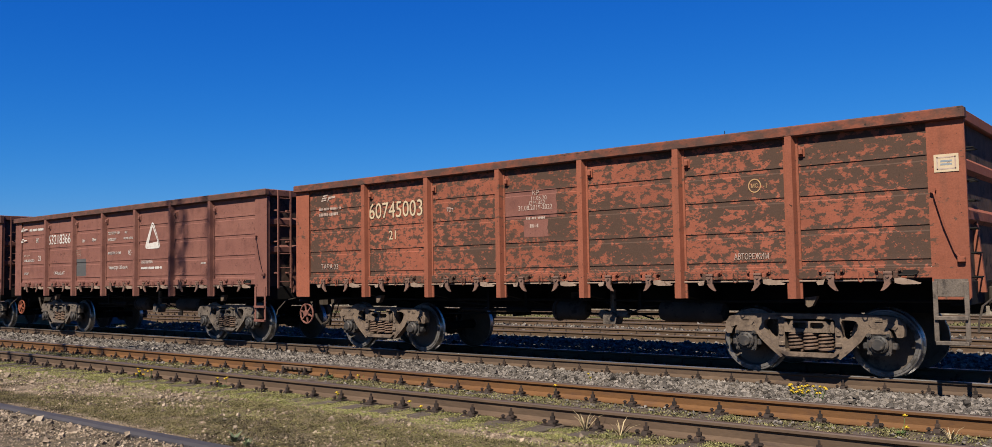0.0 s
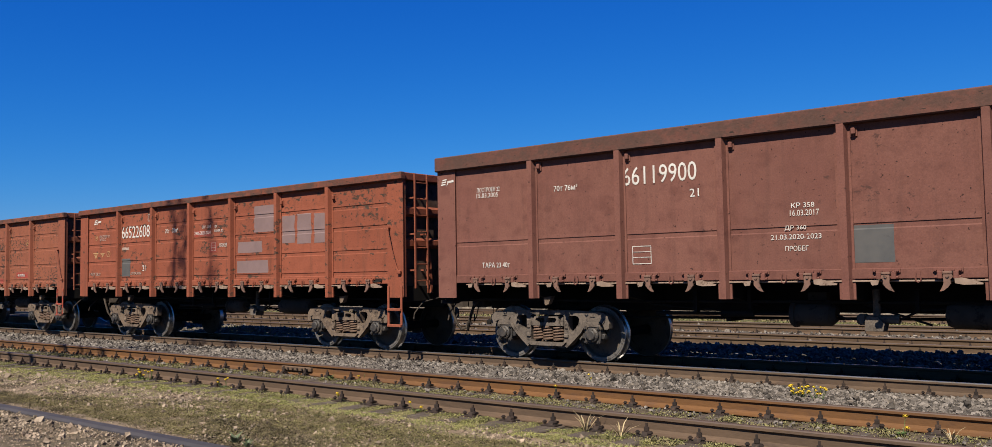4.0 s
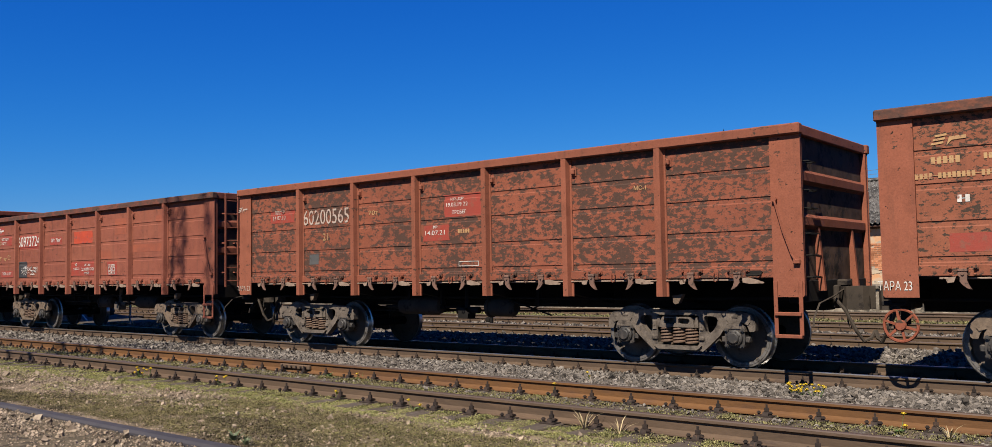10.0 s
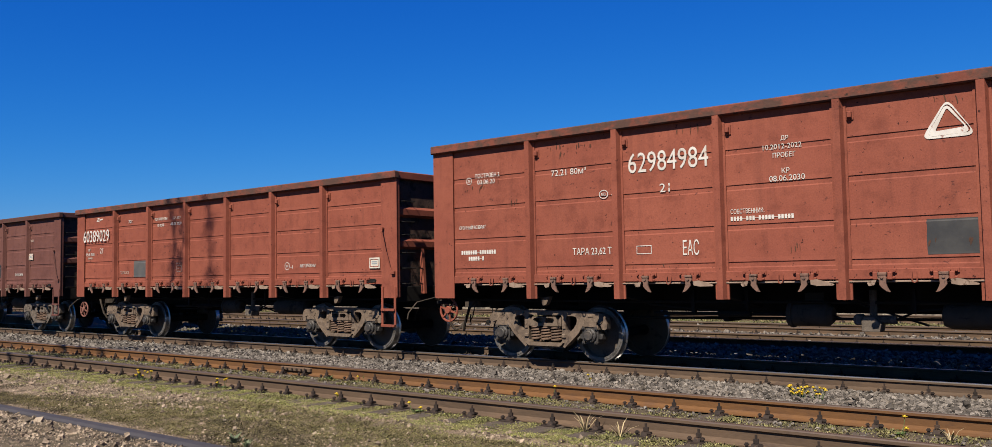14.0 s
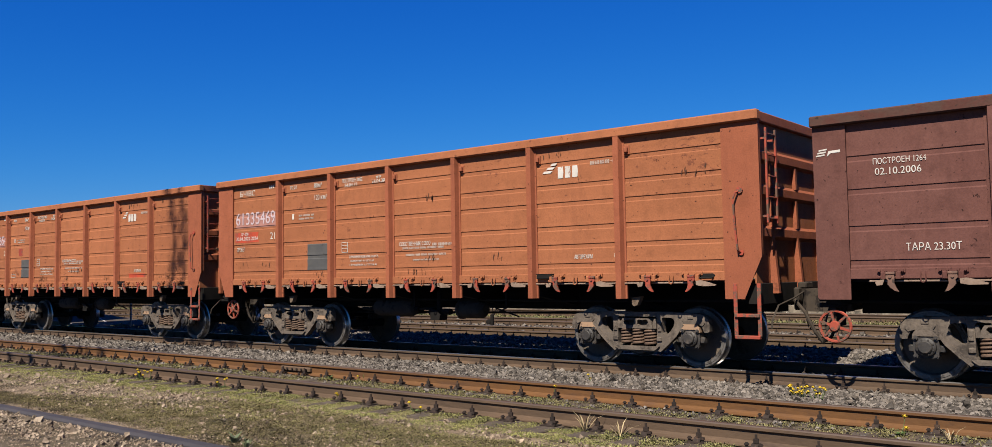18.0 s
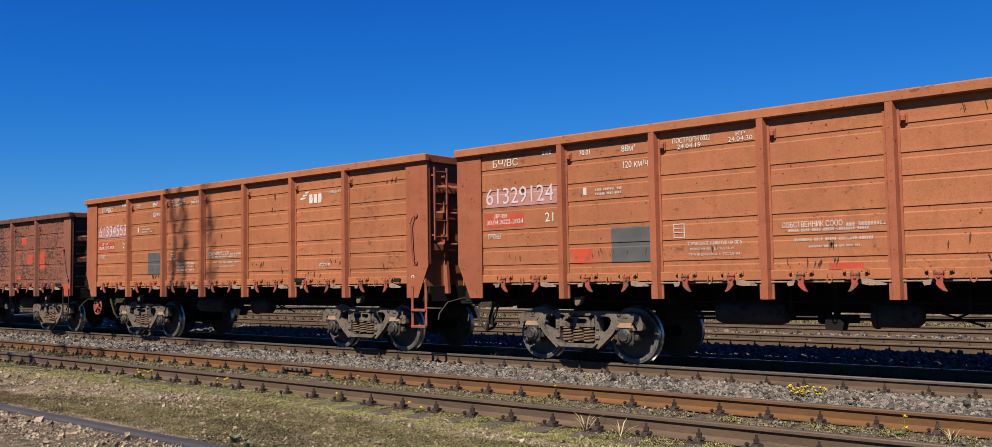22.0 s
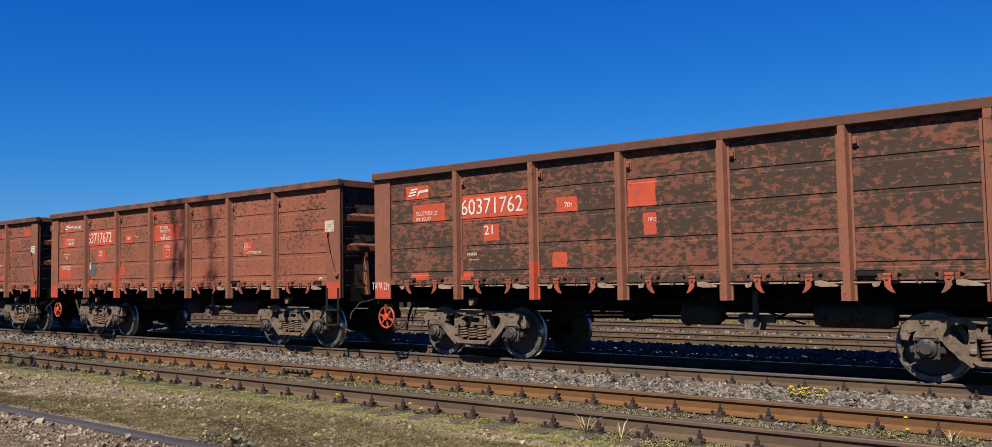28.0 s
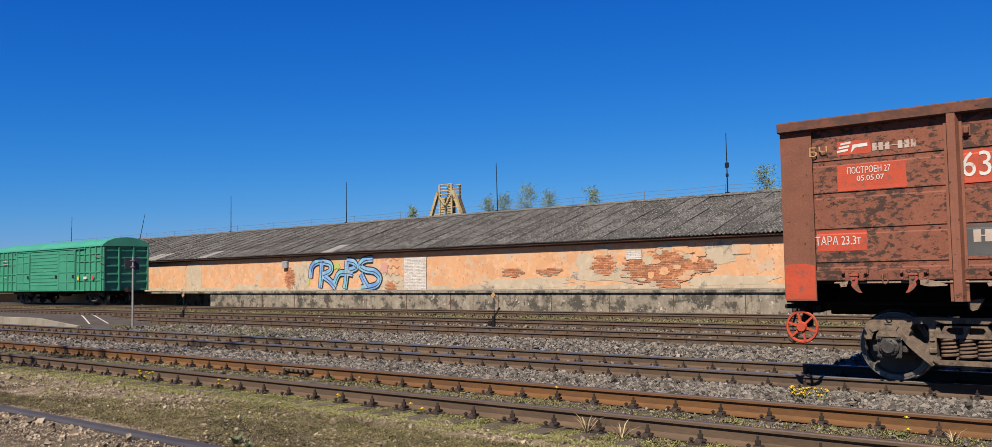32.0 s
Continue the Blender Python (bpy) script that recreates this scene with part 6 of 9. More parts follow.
patch(w, -0.80, -0.64, 3.13, 3.30, VIVID)
bar(w, -5.15, 3.03, 0.49, 0.100, PALE)
wings(w, -5.75, -5.32, 2.18, 2.34, YELLOWED)
w = WAGONS[18]
plate(w, 6.00, 6.28, 2.46, 2.69, CREAM)
crest(w, 5.98, 3.05, 0.40, 0.140, WHITE)
crook(w, 5.75, 5.88, 1.42, 1.53, WHITE)
w = WAGONS[19]
patch(w, -4.23, -2.72, 2.50, 2.93, VIVID)
letters(w, "63715205", -4.21, 2.60, 1.42, 0.300, WHITE)
patch(w, -3.71, -3.37, 2.10, 2.40, VIVID)
letters(w, "21", -3.61, 2.20, 0.19, 0.150, WHITE)
letters(w, "БЧ", -6.06, 3.02, 0.24, 0.130, YELLOWED)
patch(w, -5.70, -5.28, 3.01, 3.19, VIVID)
crest(w, -5.70, 3.03, 0.39, 0.160, WHITE)
bar(w, -5.25, 3.03, 0.55, 0.100, PALE)
patch(w, -5.71, -4.84, 2.53, 2.88, VIVID)
letters(w, "ПОСТРОЕН 27", -5.58, 2.75, 0.54, 0.090, WHITE)
letters(w, "05.05.07", -5.46, 2.65, 0.34, 0.070, WHITE)
patch(w, -2.15, -1.78, 2.55, 2.79, VIVID)
letters(w, "70т", -2.07, 2.64, 0.16, 0.080, WHITE)
letters(w, "78м³", -1.70, 2.61, 0.25, 0.090, YELLOWED)
patch(w, -0.76, 0.42, 2.37, 2.92, VIVID)
patch(w, -0.56, -0.05, 2.07, 2.36, VIVID)
letters(w, "КР-358", -0.38, 2.83, 0.35, 0.080, WHITE)
letters(w, "30.04.2022", -0.49, 2.75, 0.49, 0.070, WHITE)
letters(w, "ДР", -0.26, 2.65, 0.12, 0.060, WHITE)
letters(w, "30.04.2025", -0.43, 2.56, 0.52, 0.080, WHITE)
letters(w, "ПРОБЕГ", -0.15, 2.43, 0.28, 0.070, WHITE)
grid(w, -0.51, -0.33, 2.31, 2.50, WHITE)
patch(w, -6.10, -5.36, 1.74, 2.01, VIVID)
letters(w, "ТАРА 23.3т", -6.03, 1.82, 0.59, 0.120, WHITE)
patch(w, -4.25, -3.74, 1.64, 2.01, SLATE)
bar(w, -4.12, 1.80, 0.25, 0.150, PALE)
patch(w, 2.27, 2.47, 3.07, 3.29, VIVID)
patch(w, -2.45, -2.06, 1.63, 1.85, VIVID)
w = WAGONS[19]
patch(w, 3.23, 3.64, 2.15, 2.35, VIVID)
patch(w, 3.23, 4.01, 2.03, 2.12, VIVID)
ring(w, 3.28, 3.45, 2.16, 2.31, WHITE, "МС")
letters(w, "-1", 3.47, 2.19, 0.08, 0.060, WHITE)
letters(w, "АВТОРЕЖИМ", 3.27, 2.04, 0.52, 0.080, WHITE)
patch(w, 3.54, 4.11, 1.63, 1.76, VIVID)
patch(w, 5.42, 5.88, 2.98, 3.20, VIVID)
patch(w, 3.79, 4.12, 2.97, 3.14, VIVID)
plate(w, 6.02, 6.30, 2.42, 2.64, STICKER)
crook(w, 6.00, 6.08, 1.53, 1.60, WHITE)


def scuffs(w, seed):
    """Dark gouges and rubbed spots on the outside of the side sheets, in loose clusters."""
    rng = random.Random(seed)
    zt = SIDES[w.name][0]
    for panel in range(7):
        x0 = -5.8 + panel * 1.72
        for _ in range(rng.choice((1, 2, 3, 4))):
            cx, cz = x0 + rng.uniform(0.2, 1.2), rng.choice((1.58, 1.8, rng.uniform(1.6, zt - 0.3), zt - 0.3))
            lean, polys = rng.uniform(-0.5, 0.5), []
            for _ in range(rng.randint(2, 6)):
                x, z = cx + rng.gauss(0, 0.13), cz + rng.gauss(0, 0.025)
                h, t = rng.uniform(0.02, 0.075), rng.uniform(0.004, 0.013)
                polys.append([(x, z - h), (x + t, z - h * 0.7), (x + t * 1.4 + lean * h, z + h * 0.5), (x + lean * h * 1.3, z + h), (x - t * 0.5 + lean * h * 0.4, z + h * 0.2)])
            zs = [q[1] for o in polys for q in o]
            flat(w, "scuff", polys, SCUFFED, min(zs), max(zs), cx)


def leasing_marks(w, number):
    patch(w, -5.94, -4.40, 2.64, 2.97, LILAC)
    letters(w, number, -5.93, 2.71, 1.45, 0.280, LAVENDER)
    letters(w, "БЧ/ВС", -5.77, 3.36, 0.56, 0.130, WHITE)
    bar(w, -4.69, 3.48, 0.20, 0.070, WHITE)
    letters(w, "21", -4.66, 2.36, 0.17, 0.150, WHITE)
    patch(w, -5.97, -5.10, 2.31, 2.54, VIVID)
    letters(w, "ДР-358", -5.76, 2.46, 0.29, 0.080, WHITE)
    letters(w, "30.04.2022-2024", -5.93, 2.36, 0.81, 0.080, WHITE)
    letters(w, "ПРОБЕГ", -5.90, 2.11, 0.30, 0.090, WHITE)
    letters(w, "70.01", -3.95, 3.40, 0.21, 0.080, WHITE)
    letters(w, "88м³", -3.15, 3.38, 0.25, 0.100, WHITE)
    letters(w, "120 км/ч", -3.13, 3.12, 0.44, 0.110, WHITE)
    bar(w, -3.89, 2.75, 0.15, 0.120, WHITE)
    bar(w, -3.66, 2.80, 0.50, 0.040, PALE)
    bar(w, -3.66, 2.73, 0.49, 0.040, PALE)
    patch(w, -3.38, -2.67, 1.65, 2.20, SLATE)
    letters(w, "ПОСТРОЕН 0022", -2.26, 3.41, 0.61, 0.080, WHITE)
    letters(w, "КР", -1.25, 3.42, 0.14, 0.060, WHITE)
    letters(w, "24.04.19", -2.18, 3.32, 0.38, 0.070, WHITE)
    letters(w, "24.04.30", -1.37, 3.34, 0.37, 0.070, WHITE)
    grid(w, -2.28, -2.10, 1.99, 2.20, WHITE)
    letters(w, "ТОРМОЗНОЕ НАЖАТИЕ НА ОСЬ", -2.06, 1.87, 0.85, 0.050, WHITE)
    letters(w, "ПОРОЖНИЙ-3,5 ТС/12-19", -2.02, 1.79, 0.69, 0.050, WHITE)
    letters(w, "ГРУЖЕНЫЙ-6,3 ТС/20-34", -2.04, 1.71, 0.80, 0.050, WHITE)
    letters(w, "СОБСТВЕННИК СООО", -0.62, 2.06, 0.82, 0.080, WHITE)
    bar(w, 0.25, 2.05, 0.50, 0.050, PALE)
    bar(w, -0.53, 2.00, 1.07, 0.040, PALE)
    bar(w, -0.45, 1.87, 1.04, 0.040, PALE)
    bar(w, -0.26, 1.78, 0.68, 0.030, PALE)
    stripes(w, 2.81, 3.08, 3.16, 3.34, WHITE)
    blocks(w, 3.11, 3.06, 0.43, 0.190, WHITE, 3)
    bar(w, 3.76, 3.23, 0.47, 0.060, PALE)
    letters(w, "АВТОРЕЖИМ", 3.42, 1.72, 0.35, 0.070, WHITE)
    letters(w, "1-Т", 4.18, 1.73, 0.10, 0.070, WHITE)


leasing_marks(WAGONS[11], "61335469")
leasing_marks(WAGONS[12], "61328654")
leasing_marks(WAGONS[13], "61329124")
leasing_marks(WAGONS[14], "61334553")
patch(WAGONS[12], -3.57, -3.32, 2.32, 2.55, REDBOX)
grid(WAGONS[12], -4.06, -3.79, 1.66, 1.77, WHITE)
patch(WAGONS[12], 3.15, 3.98, 1.58, 1.68, VIVID)
patch(WAGONS[13], -4.11, -3.74, 1.63, 1.89, VIVID)
patch(WAGONS[13], 0.01, 0.46, 1.48, 1.57, VIVID)
for k in (8, 11, 12, 13, 14):
    scuffs(WAGONS[k], 40 + k)
crook(WAGONS[14], 6.16, 6.24, 1.43, 1.51, WHITE)
patch(WAGONS[14], 4.18, 4.30, 2.60, 2.71, REDBOX)
finish_writing()


# ---- ground: one sheet, stony soil in front, ballast under the tracks ----
# shade between the stones is put into this dark bed colour
GRAVEL = surface("grey_ballast_bed", ((0.04, 0.034, 0.029), (0.06, 0.052, 0.044), (0.024, 0.021, 0.018)), 6.0, 0.95, bump=1.0, bump_scale=22, spread=False)
SOIL = surface("dry_stony_soil", ((0.25, 0.185, 0.125), (0.195, 0.147, 0.098), (0.3, 0.228, 0.16)), 1.1, 0.95, grain=0.25, wear=(0.11, 0.083, 0.052), wear_scale=2.2, wear_from=0.55, wear_soft=0.06,
               bump=1.0, bump_scale=34, speck=(0.08, 0.06, 0.04), speck_scale=30.0, speck_from=0.58, spread=False)
BEDSOIL = surface("dark_track_soil", ((0.13, 0.1, 0.065), (0.1, 0.08, 0.05), (0.17, 0.13, 0.09)), 2.0, 0.95, wear=(0.06, 0.047, 0.033), wear_scale=4.0, wear_from=0.55, bump=1.0, bump_scale=34, spread=False)
FIELD = surface("grassy_yard_soil", ((0.12, 0.115, 0.045), (0.16, 0.13, 0.075)), 0.6, 0.95, wear=(0.085, 0.1, 0.03), wear_scale=1.2, wear_from=0.55, wear_soft=0.06, bump=0.8, bump_scale=18, spread=False)
PROFILE = [(-900, -0.28), (-60, -0.23), (-14, -0.12), (-8.7, -0.105), (-6.75, -0.07), (-6.45, -0.088), (-5.75, -0.09), (-4.4, -0.088), (-4.1, -0.1), (-2.6, -0.15), (-1.1, -0.205), (-0.7, -0.215), (0.7, -0.215), (1.1, -0.205),
           (2.8, -0.145), (4.5, -0.142), (4.9, -0.138), (6.4, -0.138), (7.7, -0.12), (8.9, -0.12), (10.4, -0.12), (12.1, -0.1), (13.95, -0.096), (15.6, -0.096), (17.6, -0.1), (60, -0.14), (1600, -0.3)]


def height(x, y):
    ys, zs = [p[0] for p in PROFILE], [p[1] for p in PROFILE]
    z = float(np.interp(y, ys, zs))
    if -13 < y < -5.95 and -40 < x < 8:
        z += 0.022 * noise.noise((x * 0.7, y * 0.9, 0)) + 0.012 * noise.noise((x * 2.9, y * 3.1, 4))
    elif -5.95 <= y < 17:
        z += 0.012 * noise.noise((x * 1.7, y * 1.9, 8))
    return z


def ground_sheet():
    xs = sorted({-1500, -600, -300, *range(-160, -44, 6), *[-44 + 0.5 * i for i in range(40)], *[-24 + 0.14 * i for i in range(200)], *range(5, 60, 5), 120, 300, 800, 1500})
    ys = sorted({*[p[0] for p in PROFILE], *[-12.6 + 0.14 * i for i in range(50)], *[-5.5 + 0.3 * i for i in range(60)], -20, -30, 25, 40, 120, 400})
    v = [(x, y, height(x, y)) for x in xs for y in ys]
    n = len(ys)
    f, k = [], []
    for i in range(len(xs) - 1):
        for j in range(n - 1):
            f.append((i * n + j, (i + 1) * n + j, (i + 1) * n + j + 1, i * n + j + 1))
            y = (ys[j] + ys[j + 1]) / 2
            k.append(3 if y < -8.7 else 0 if y < -5.95 else 3 if y < -4.25 else 1 if y < 11.3 else 2)
    me = bpy.data.meshes.new("ground")
    me.from_pydata(v, [], f)
    for _ in range(4):
        me.materials.append(None)
    me.polygons.foreach_set("material_index", k)
    me.polygons.foreach_set("use_smooth", [True] * len(f))
    me.update()
    return me


solid("ground", ground_sheet(), [SOIL, GRAVEL, FIELD, BEDSOIL], "stony soil, ballast and rough grass of a railway yard", "ground", kind="structure")


# ---- tracks ----
RUST_BRIGHT = surface("orange_rusted_rail", ((0.175, 0.083, 0.032), (0.145, 0.072, 0.032), (0.115, 0.06, 0.034)), 1.5, 0.8, grain=0.15, wear=(0.1, 0.055, 0.035), wear_scale=4, wear_from=0.62, wear_soft=0.06, bump=0.25, stretch=(0.25, 1, 1))
RUST_DARK = surface("brown_rusted_rail", ((0.125, 0.083, 0.055), (0.1, 0.067, 0.045), (0.15, 0.097, 0.062)), 1.5, 0.8, grain=0.15, wear=(0.075, 0.05, 0.038), wear_scale=4, wear_from=0.62, wear_soft=0.06, bump=0.25, stretch=(0.25, 1, 1))
HEAD_BRIGHT = surface("polished_rail_head", ((0.36, 0.35, 0.35), (0.28, 0.26, 0.25)), 2.0, 0.35, 0.85, bump=0.05, stretch=(0.2, 1, 1))
HEAD_DULL = surface("dull_rail_head", ((0.13, 0.085, 0.06), (0.10, 0.07, 0.055)), 2.0, 0.55, 0.4, bump=0.1, stretch=(0.2, 1, 1))
CLIP = surface("oily_rusty_clip", ((0.035, 0.027, 0.023), (0.055, 0.038, 0.03)), 8.0, 0.75, wear=(0.1, 0.062, 0.042), wear_scale=16, wear_from=0.6, grain=0.2)
WOOD = surface("tarred_wooden_sleeper", ((0.085, 0.065, 0.05), (0.12, 0.095, 0.075)), 3.0, 0.9, wear=(0.17, 0.14, 0.11), wear_scale=5, wear_from=0.62, bump=0.6, bump_scale=30, stretch=(3, 0.4, 1))


def rail_shape(x0, x1):
    half = [(0.0, 0.0), (0.026, 0.0), (0.036, -0.01), (0.036, -0.034), (0.012, -0.05), (0.009, -0.13), (0.03, -0.155), (0.075, -0.168), (0.075, -0.18)]
    out = half + [(-a, b) for a, b in reversed(half[1:])]
    s = Shape()
    n = len(out)
    cuts = [x0 + (x1 - x0) * i / 14 for i in range(15)]
    v = [(x, a, b) for x in cuts for a, b in out]
    f, k = [], []
    for i in range(14):
        for j in range(n):
            f.append((i * n + j, i * n + (j + 1) % n, (i + 1) * n + (j + 1) % n, (i + 1) * n + j))
            top = j in (0, n - 1, 1, n - 2)
            k.append(1 if top else 0)
    s.v, s.f, s.k = v, f, k
    return s


def clip_shape():
    """Tie plate with two screw spikes, a bent clamp, its long bolt and nut, on both sides of a rail."""
    s = Shape()
    for a in (-1, 1):
        lo, hi = sorted((a * 0.07, a * 0.21))
        s.box(-0.09, 0.09, lo, hi, -0.186, -0.166)
        s.prism([(a * 0.05, -0.16), (a * 0.05, -0.142), (a * 0.10, -0.128), (a * 0.145, -0.135), (a * 0.16, -0.166), (a * 0.14, -0.166), (a * 0.12, -0.15), (a * 0.09, -0.152)], "x", -0.032, 0.032)
        s.rod((0, a * 0.11, -0.14), (0, a * 0.11, -0.055), 0.012, 6)
        s.rod((0, a * 0.11, -0.128), (0, a * 0.11, -0.092), 0.027, 6)
        for x in (-0.062, 0.066):
            s.rod((x, a * 0.17, -0.17), (x, a * 0.17, -0.118), 0.014, 6).rod((x, a * 0.17, -0.14), (x, a * 0.17, -0.128), 0.024, 6)
    return s


def track(y, z, x0, x1, step, rails, heads, label, sleepers=True, singles=(-30.0, 4.0), start=0.0, clips=True):
    t = thing("railway_track", label, "track", "yard tracks", "structure", pose(0, y, z))
    xs = [x0 + start + step * i for i in range(int((x1 - x0) / step))]
    rest_s, rest_c = Shape(), Shape()
    for side, m in zip((-1, 1), rails):
        r = part("rail", shared(("rail", x0, x1), lambda: rail_shape(x0, x1), 2), [m, heads], t, at=pose(0, side * 0.795, 0))
        for x in xs:
            if not clips:
                continue
            if singles[0] < x < singles[1]:
                part("rail_clip", shared("rail_clip", clip_shape), CLIP, r, at=pose(x, 0, 0))
            elif x > -75:
                c = clip_shape()
                rest_c.add([(p[0] + x, p[1] + side * 0.795, p[2]) for p in c.v], c.f)
    for x in xs:
        if singles[0] < x < singles[1]:
            part("sleeper", shared("sleeper", lambda: Shape().box(-0.12, 0.12, -1.36, 1.36, -0.33, -0.178, 0.01)), WOOD, t, at=pose(x, 0, 0, 0, 0, ((x * 37) % 2) - 1))
        else:
            rest_s.box(x - 0.12, x + 0.12, -1.36, 1.36, -0.33, -0.178)
    tagged(part("sleepers", rest_s, WOOD, t), kind="stuff")
    if rest_c.v:
        tagged(part("rail_clips", rest_c, CLIP, t), kind="stuff")
    return t


near = track(-5.068, 0.103, -150, 30, 0.545, (RUST_DARK, RUST_BRIGHT), HEAD_DULL, "little-used track with rusty rails and overgrown sleepers", start=0.2)
main = track(0, 0, -330, 60, 0.545, (RUST_DARK, RUST_DARK), HEAD_BRIGHT, "main track with bright worn rail heads under the train", singles=(-28, 4))
track(5.65, 0.031, -150, 30, 0.545, (RUST_DARK, RUST_DARK), HEAD_DULL, "brown rusted side track on grey ballast", singles=(-21, -4))
track(9.61, 0.048, -150, 30, 0.545, (RUST_DARK, RUST_DARK), HEAD_DULL, "brown rusted side track with clipped rails", singles=(-22, -6))
track(14.78, 0.07, -150, 30, 0.545, (RUST_DARK, RUST_DARK), HEAD_DULL, "weedy track along the loading platform", singles=(0, 0))
fish = part("joint_bar", Shape().box(-12.05, -11.3, -0.03, 0.03, -0.125, -0.055, 0.01), RUST_DARK, near, "bolted joint bar", at=pose(0, 0.765, 0))
for i in range(6):
    part("bolt", shared("joint_bolt", lambda: Shape().rod((0, -0.05, -0.09), (0, -0.02, -0.09), 0.018, 6)), CLIP, fish, at=pose(-11.98 + 0.12 * i, 0, 0))

STONE = surface("crushed_grey_stone", ((0.135, 0.115, 0.097), (0.205, 0.178, 0.152), (0.07, 0.058, 0.048)), 5.0, 0.9, vary=0.75, island=True, bump=0.5, bump_scale=40, spread=False, grain=0.25)
STONE_ONE = surface("crushed_stone_piece", ((0.13, 0.108, 0.086), (0.18, 0.15, 0.122), (0.085, 0.07, 0.055)), 5.0, 0.9, vary=0.5, bump=0.3, bump_scale=40)
PEBBLE = surface("brown_pebble", ((0.27, 0.2, 0.14), (0.36, 0.285, 0.21), (0.15, 0.11, 0.08)), 5.0, 0.9, vary=0.6, island=True, bump=0.3, bump_scale=40, spread=False)
CUBE = np.array([(x, y, z) for x in (-1, 1) for y in (-1, 1) for z in (-1, 1)], dtype=np.float64) * 0.5
CUBE_F = np.array([(0, 1, 3, 2), (4, 6, 7, 5), (0, 4, 5, 1), (2, 3, 7, 6), (0, 2, 6, 4), (1, 5, 7, 3)])


def stones(name, label, spots, material, category, seed):
    """Angular stones, each a crushed block with eight uneven corners; spots: rows of x, y, z, size."""
    rng = np.random.default_rng(seed)
    n = len(spots)
    shape = CUBE[None] * (1 + rng.uniform(-0.42, 0.42, (n, 8, 3))) * rng.uniform(0.7, 1.3, (n, 1, 3))
    q = rng.normal(size=(n, 4))
    q /= np.linalg.norm(q, axis=1, keepdims=True)
    w, x, y, z = q.T
    rot = np.stack([1 - 2 * (y * y + z * z), 2 * (x * y - z * w), 2 * (x * z + y * w), 2 * (x * y + z * w), 1 - 2 * (x * x + z * z), 2 * (y * z - x * w), 2 * (x * z - y * w), 2 * (y * z + x * w), 1 - 2 * (x * x + y * y)], 1).reshape(n, 3, 3)
    v = np.einsum("nij,nkj->nki", rot, shape) * spots[:, None, 3:4] + spots[:, None, :3]
    f = (CUBE_F[None] + 8 * np.arange(n)[:, None, None]).reshape(-1, 4)
    me = bpy.data.meshes.new(name)
    me.from_pydata(v.reshape(-1, 3).tolist(), [], f.tolist())
    me.materials.append(None)
    me.update()
    return solid(name, me, material, label, category, kind="stuff")


def strewn(seed, x0, x1, y0, y1, per, size, sink=0.2):
    rng = np.random.default_rng(seed)
    n = int((x1 - x0) * (y1 - y0) * per)
    x, y = rng.uniform(x0, x1, n), rng.uniform(y0, y1, n)
    s = size * rng.lognormal(0, 0.24, n)
    z = np.interp(y, [p[0] for p in PROFILE], [p[1] for p in PROFILE]) + s * rng.uniform(-sink, 0.75, n)
    return np.stack([x, y, z, s], 1)


heap = np.concatenate([strewn(1, -16, 1, -4.1, -0.93, 1150, 0.031), strewn(10, -30, -16, -4.1, -0.93, 640, 0.038), strewn(2, -62, -30, -4.1, -0.93, 190, 0.055), strewn(3, -26, 2, 0.93, 4.72, 400, 0.04), strewn(4, -30, -26, 0.93, 4.72, 150, 0.055),
                       strewn(5, -26, 4, -0.68, 0.68, 200, 0.042), strewn(6, -26, 4, 6.5, 8.75, 60, 0.045), strewn(7, -26, 2, -5.75, -4.4, 60, 0.024), strewn(8, -26, 4, 4.9, 6.3, 50, 0.045), strewn(9, -30, 4, 8.8, 10.2, 40, 0.045)])
stones("ballast_stones", "crushed grey granite ballast between the tracks", heap, STONE, "ballast", 11)
for i, (x, y, z, s) in enumerate(strewn(21, -9.0, -3.0, -2.7, -1.6, 48, 0.034, 0.0)[:300]):
    b = solid("ballast_stone", shared(("ballast_stone", i % 9), lambda: Shape().add([tuple(c * (1 + random.uniform(-0.4, 0.4)) * k for c, k in zip(p, (1.15, 0.9, 0.8))) for p in CUBE.tolist()], [tuple(q) for q in CUBE_F.tolist()])),
              STONE_ONE, "angular grey ballast stone lying on the bed", "stone", "loose ballast stones", at=pose(x, y, z + 0.012, (i * 47) % 360, (i * 83) % 90, (i * 131) % 360) @ Matrix.Scale(s, 4))
grit = np.concatenate([strewn(31, -22, 0, -8.5, -6.4, 420, 0.012), strewn(37, -20, -2, -7.7, -6.7, 60, 0.022), strewn(32, -18, -3, -11.0, -8.6, 700, 0.011), strewn(33, -20, -2, -8.35, -6.4, 9, 0.026), strewn(34, -18, -3, -11.0, -8.8, 60, 0.024), strewn(35, -18, -3, -11.0, -8.8, 16, 0.042), strewn(36, -20, -3, -7.9, -6.6, 2.2, 0.045)])
stones("gravel", "brown pebbles and grit strewn on the soil", grit, PEBBLE, "gravel", 12)

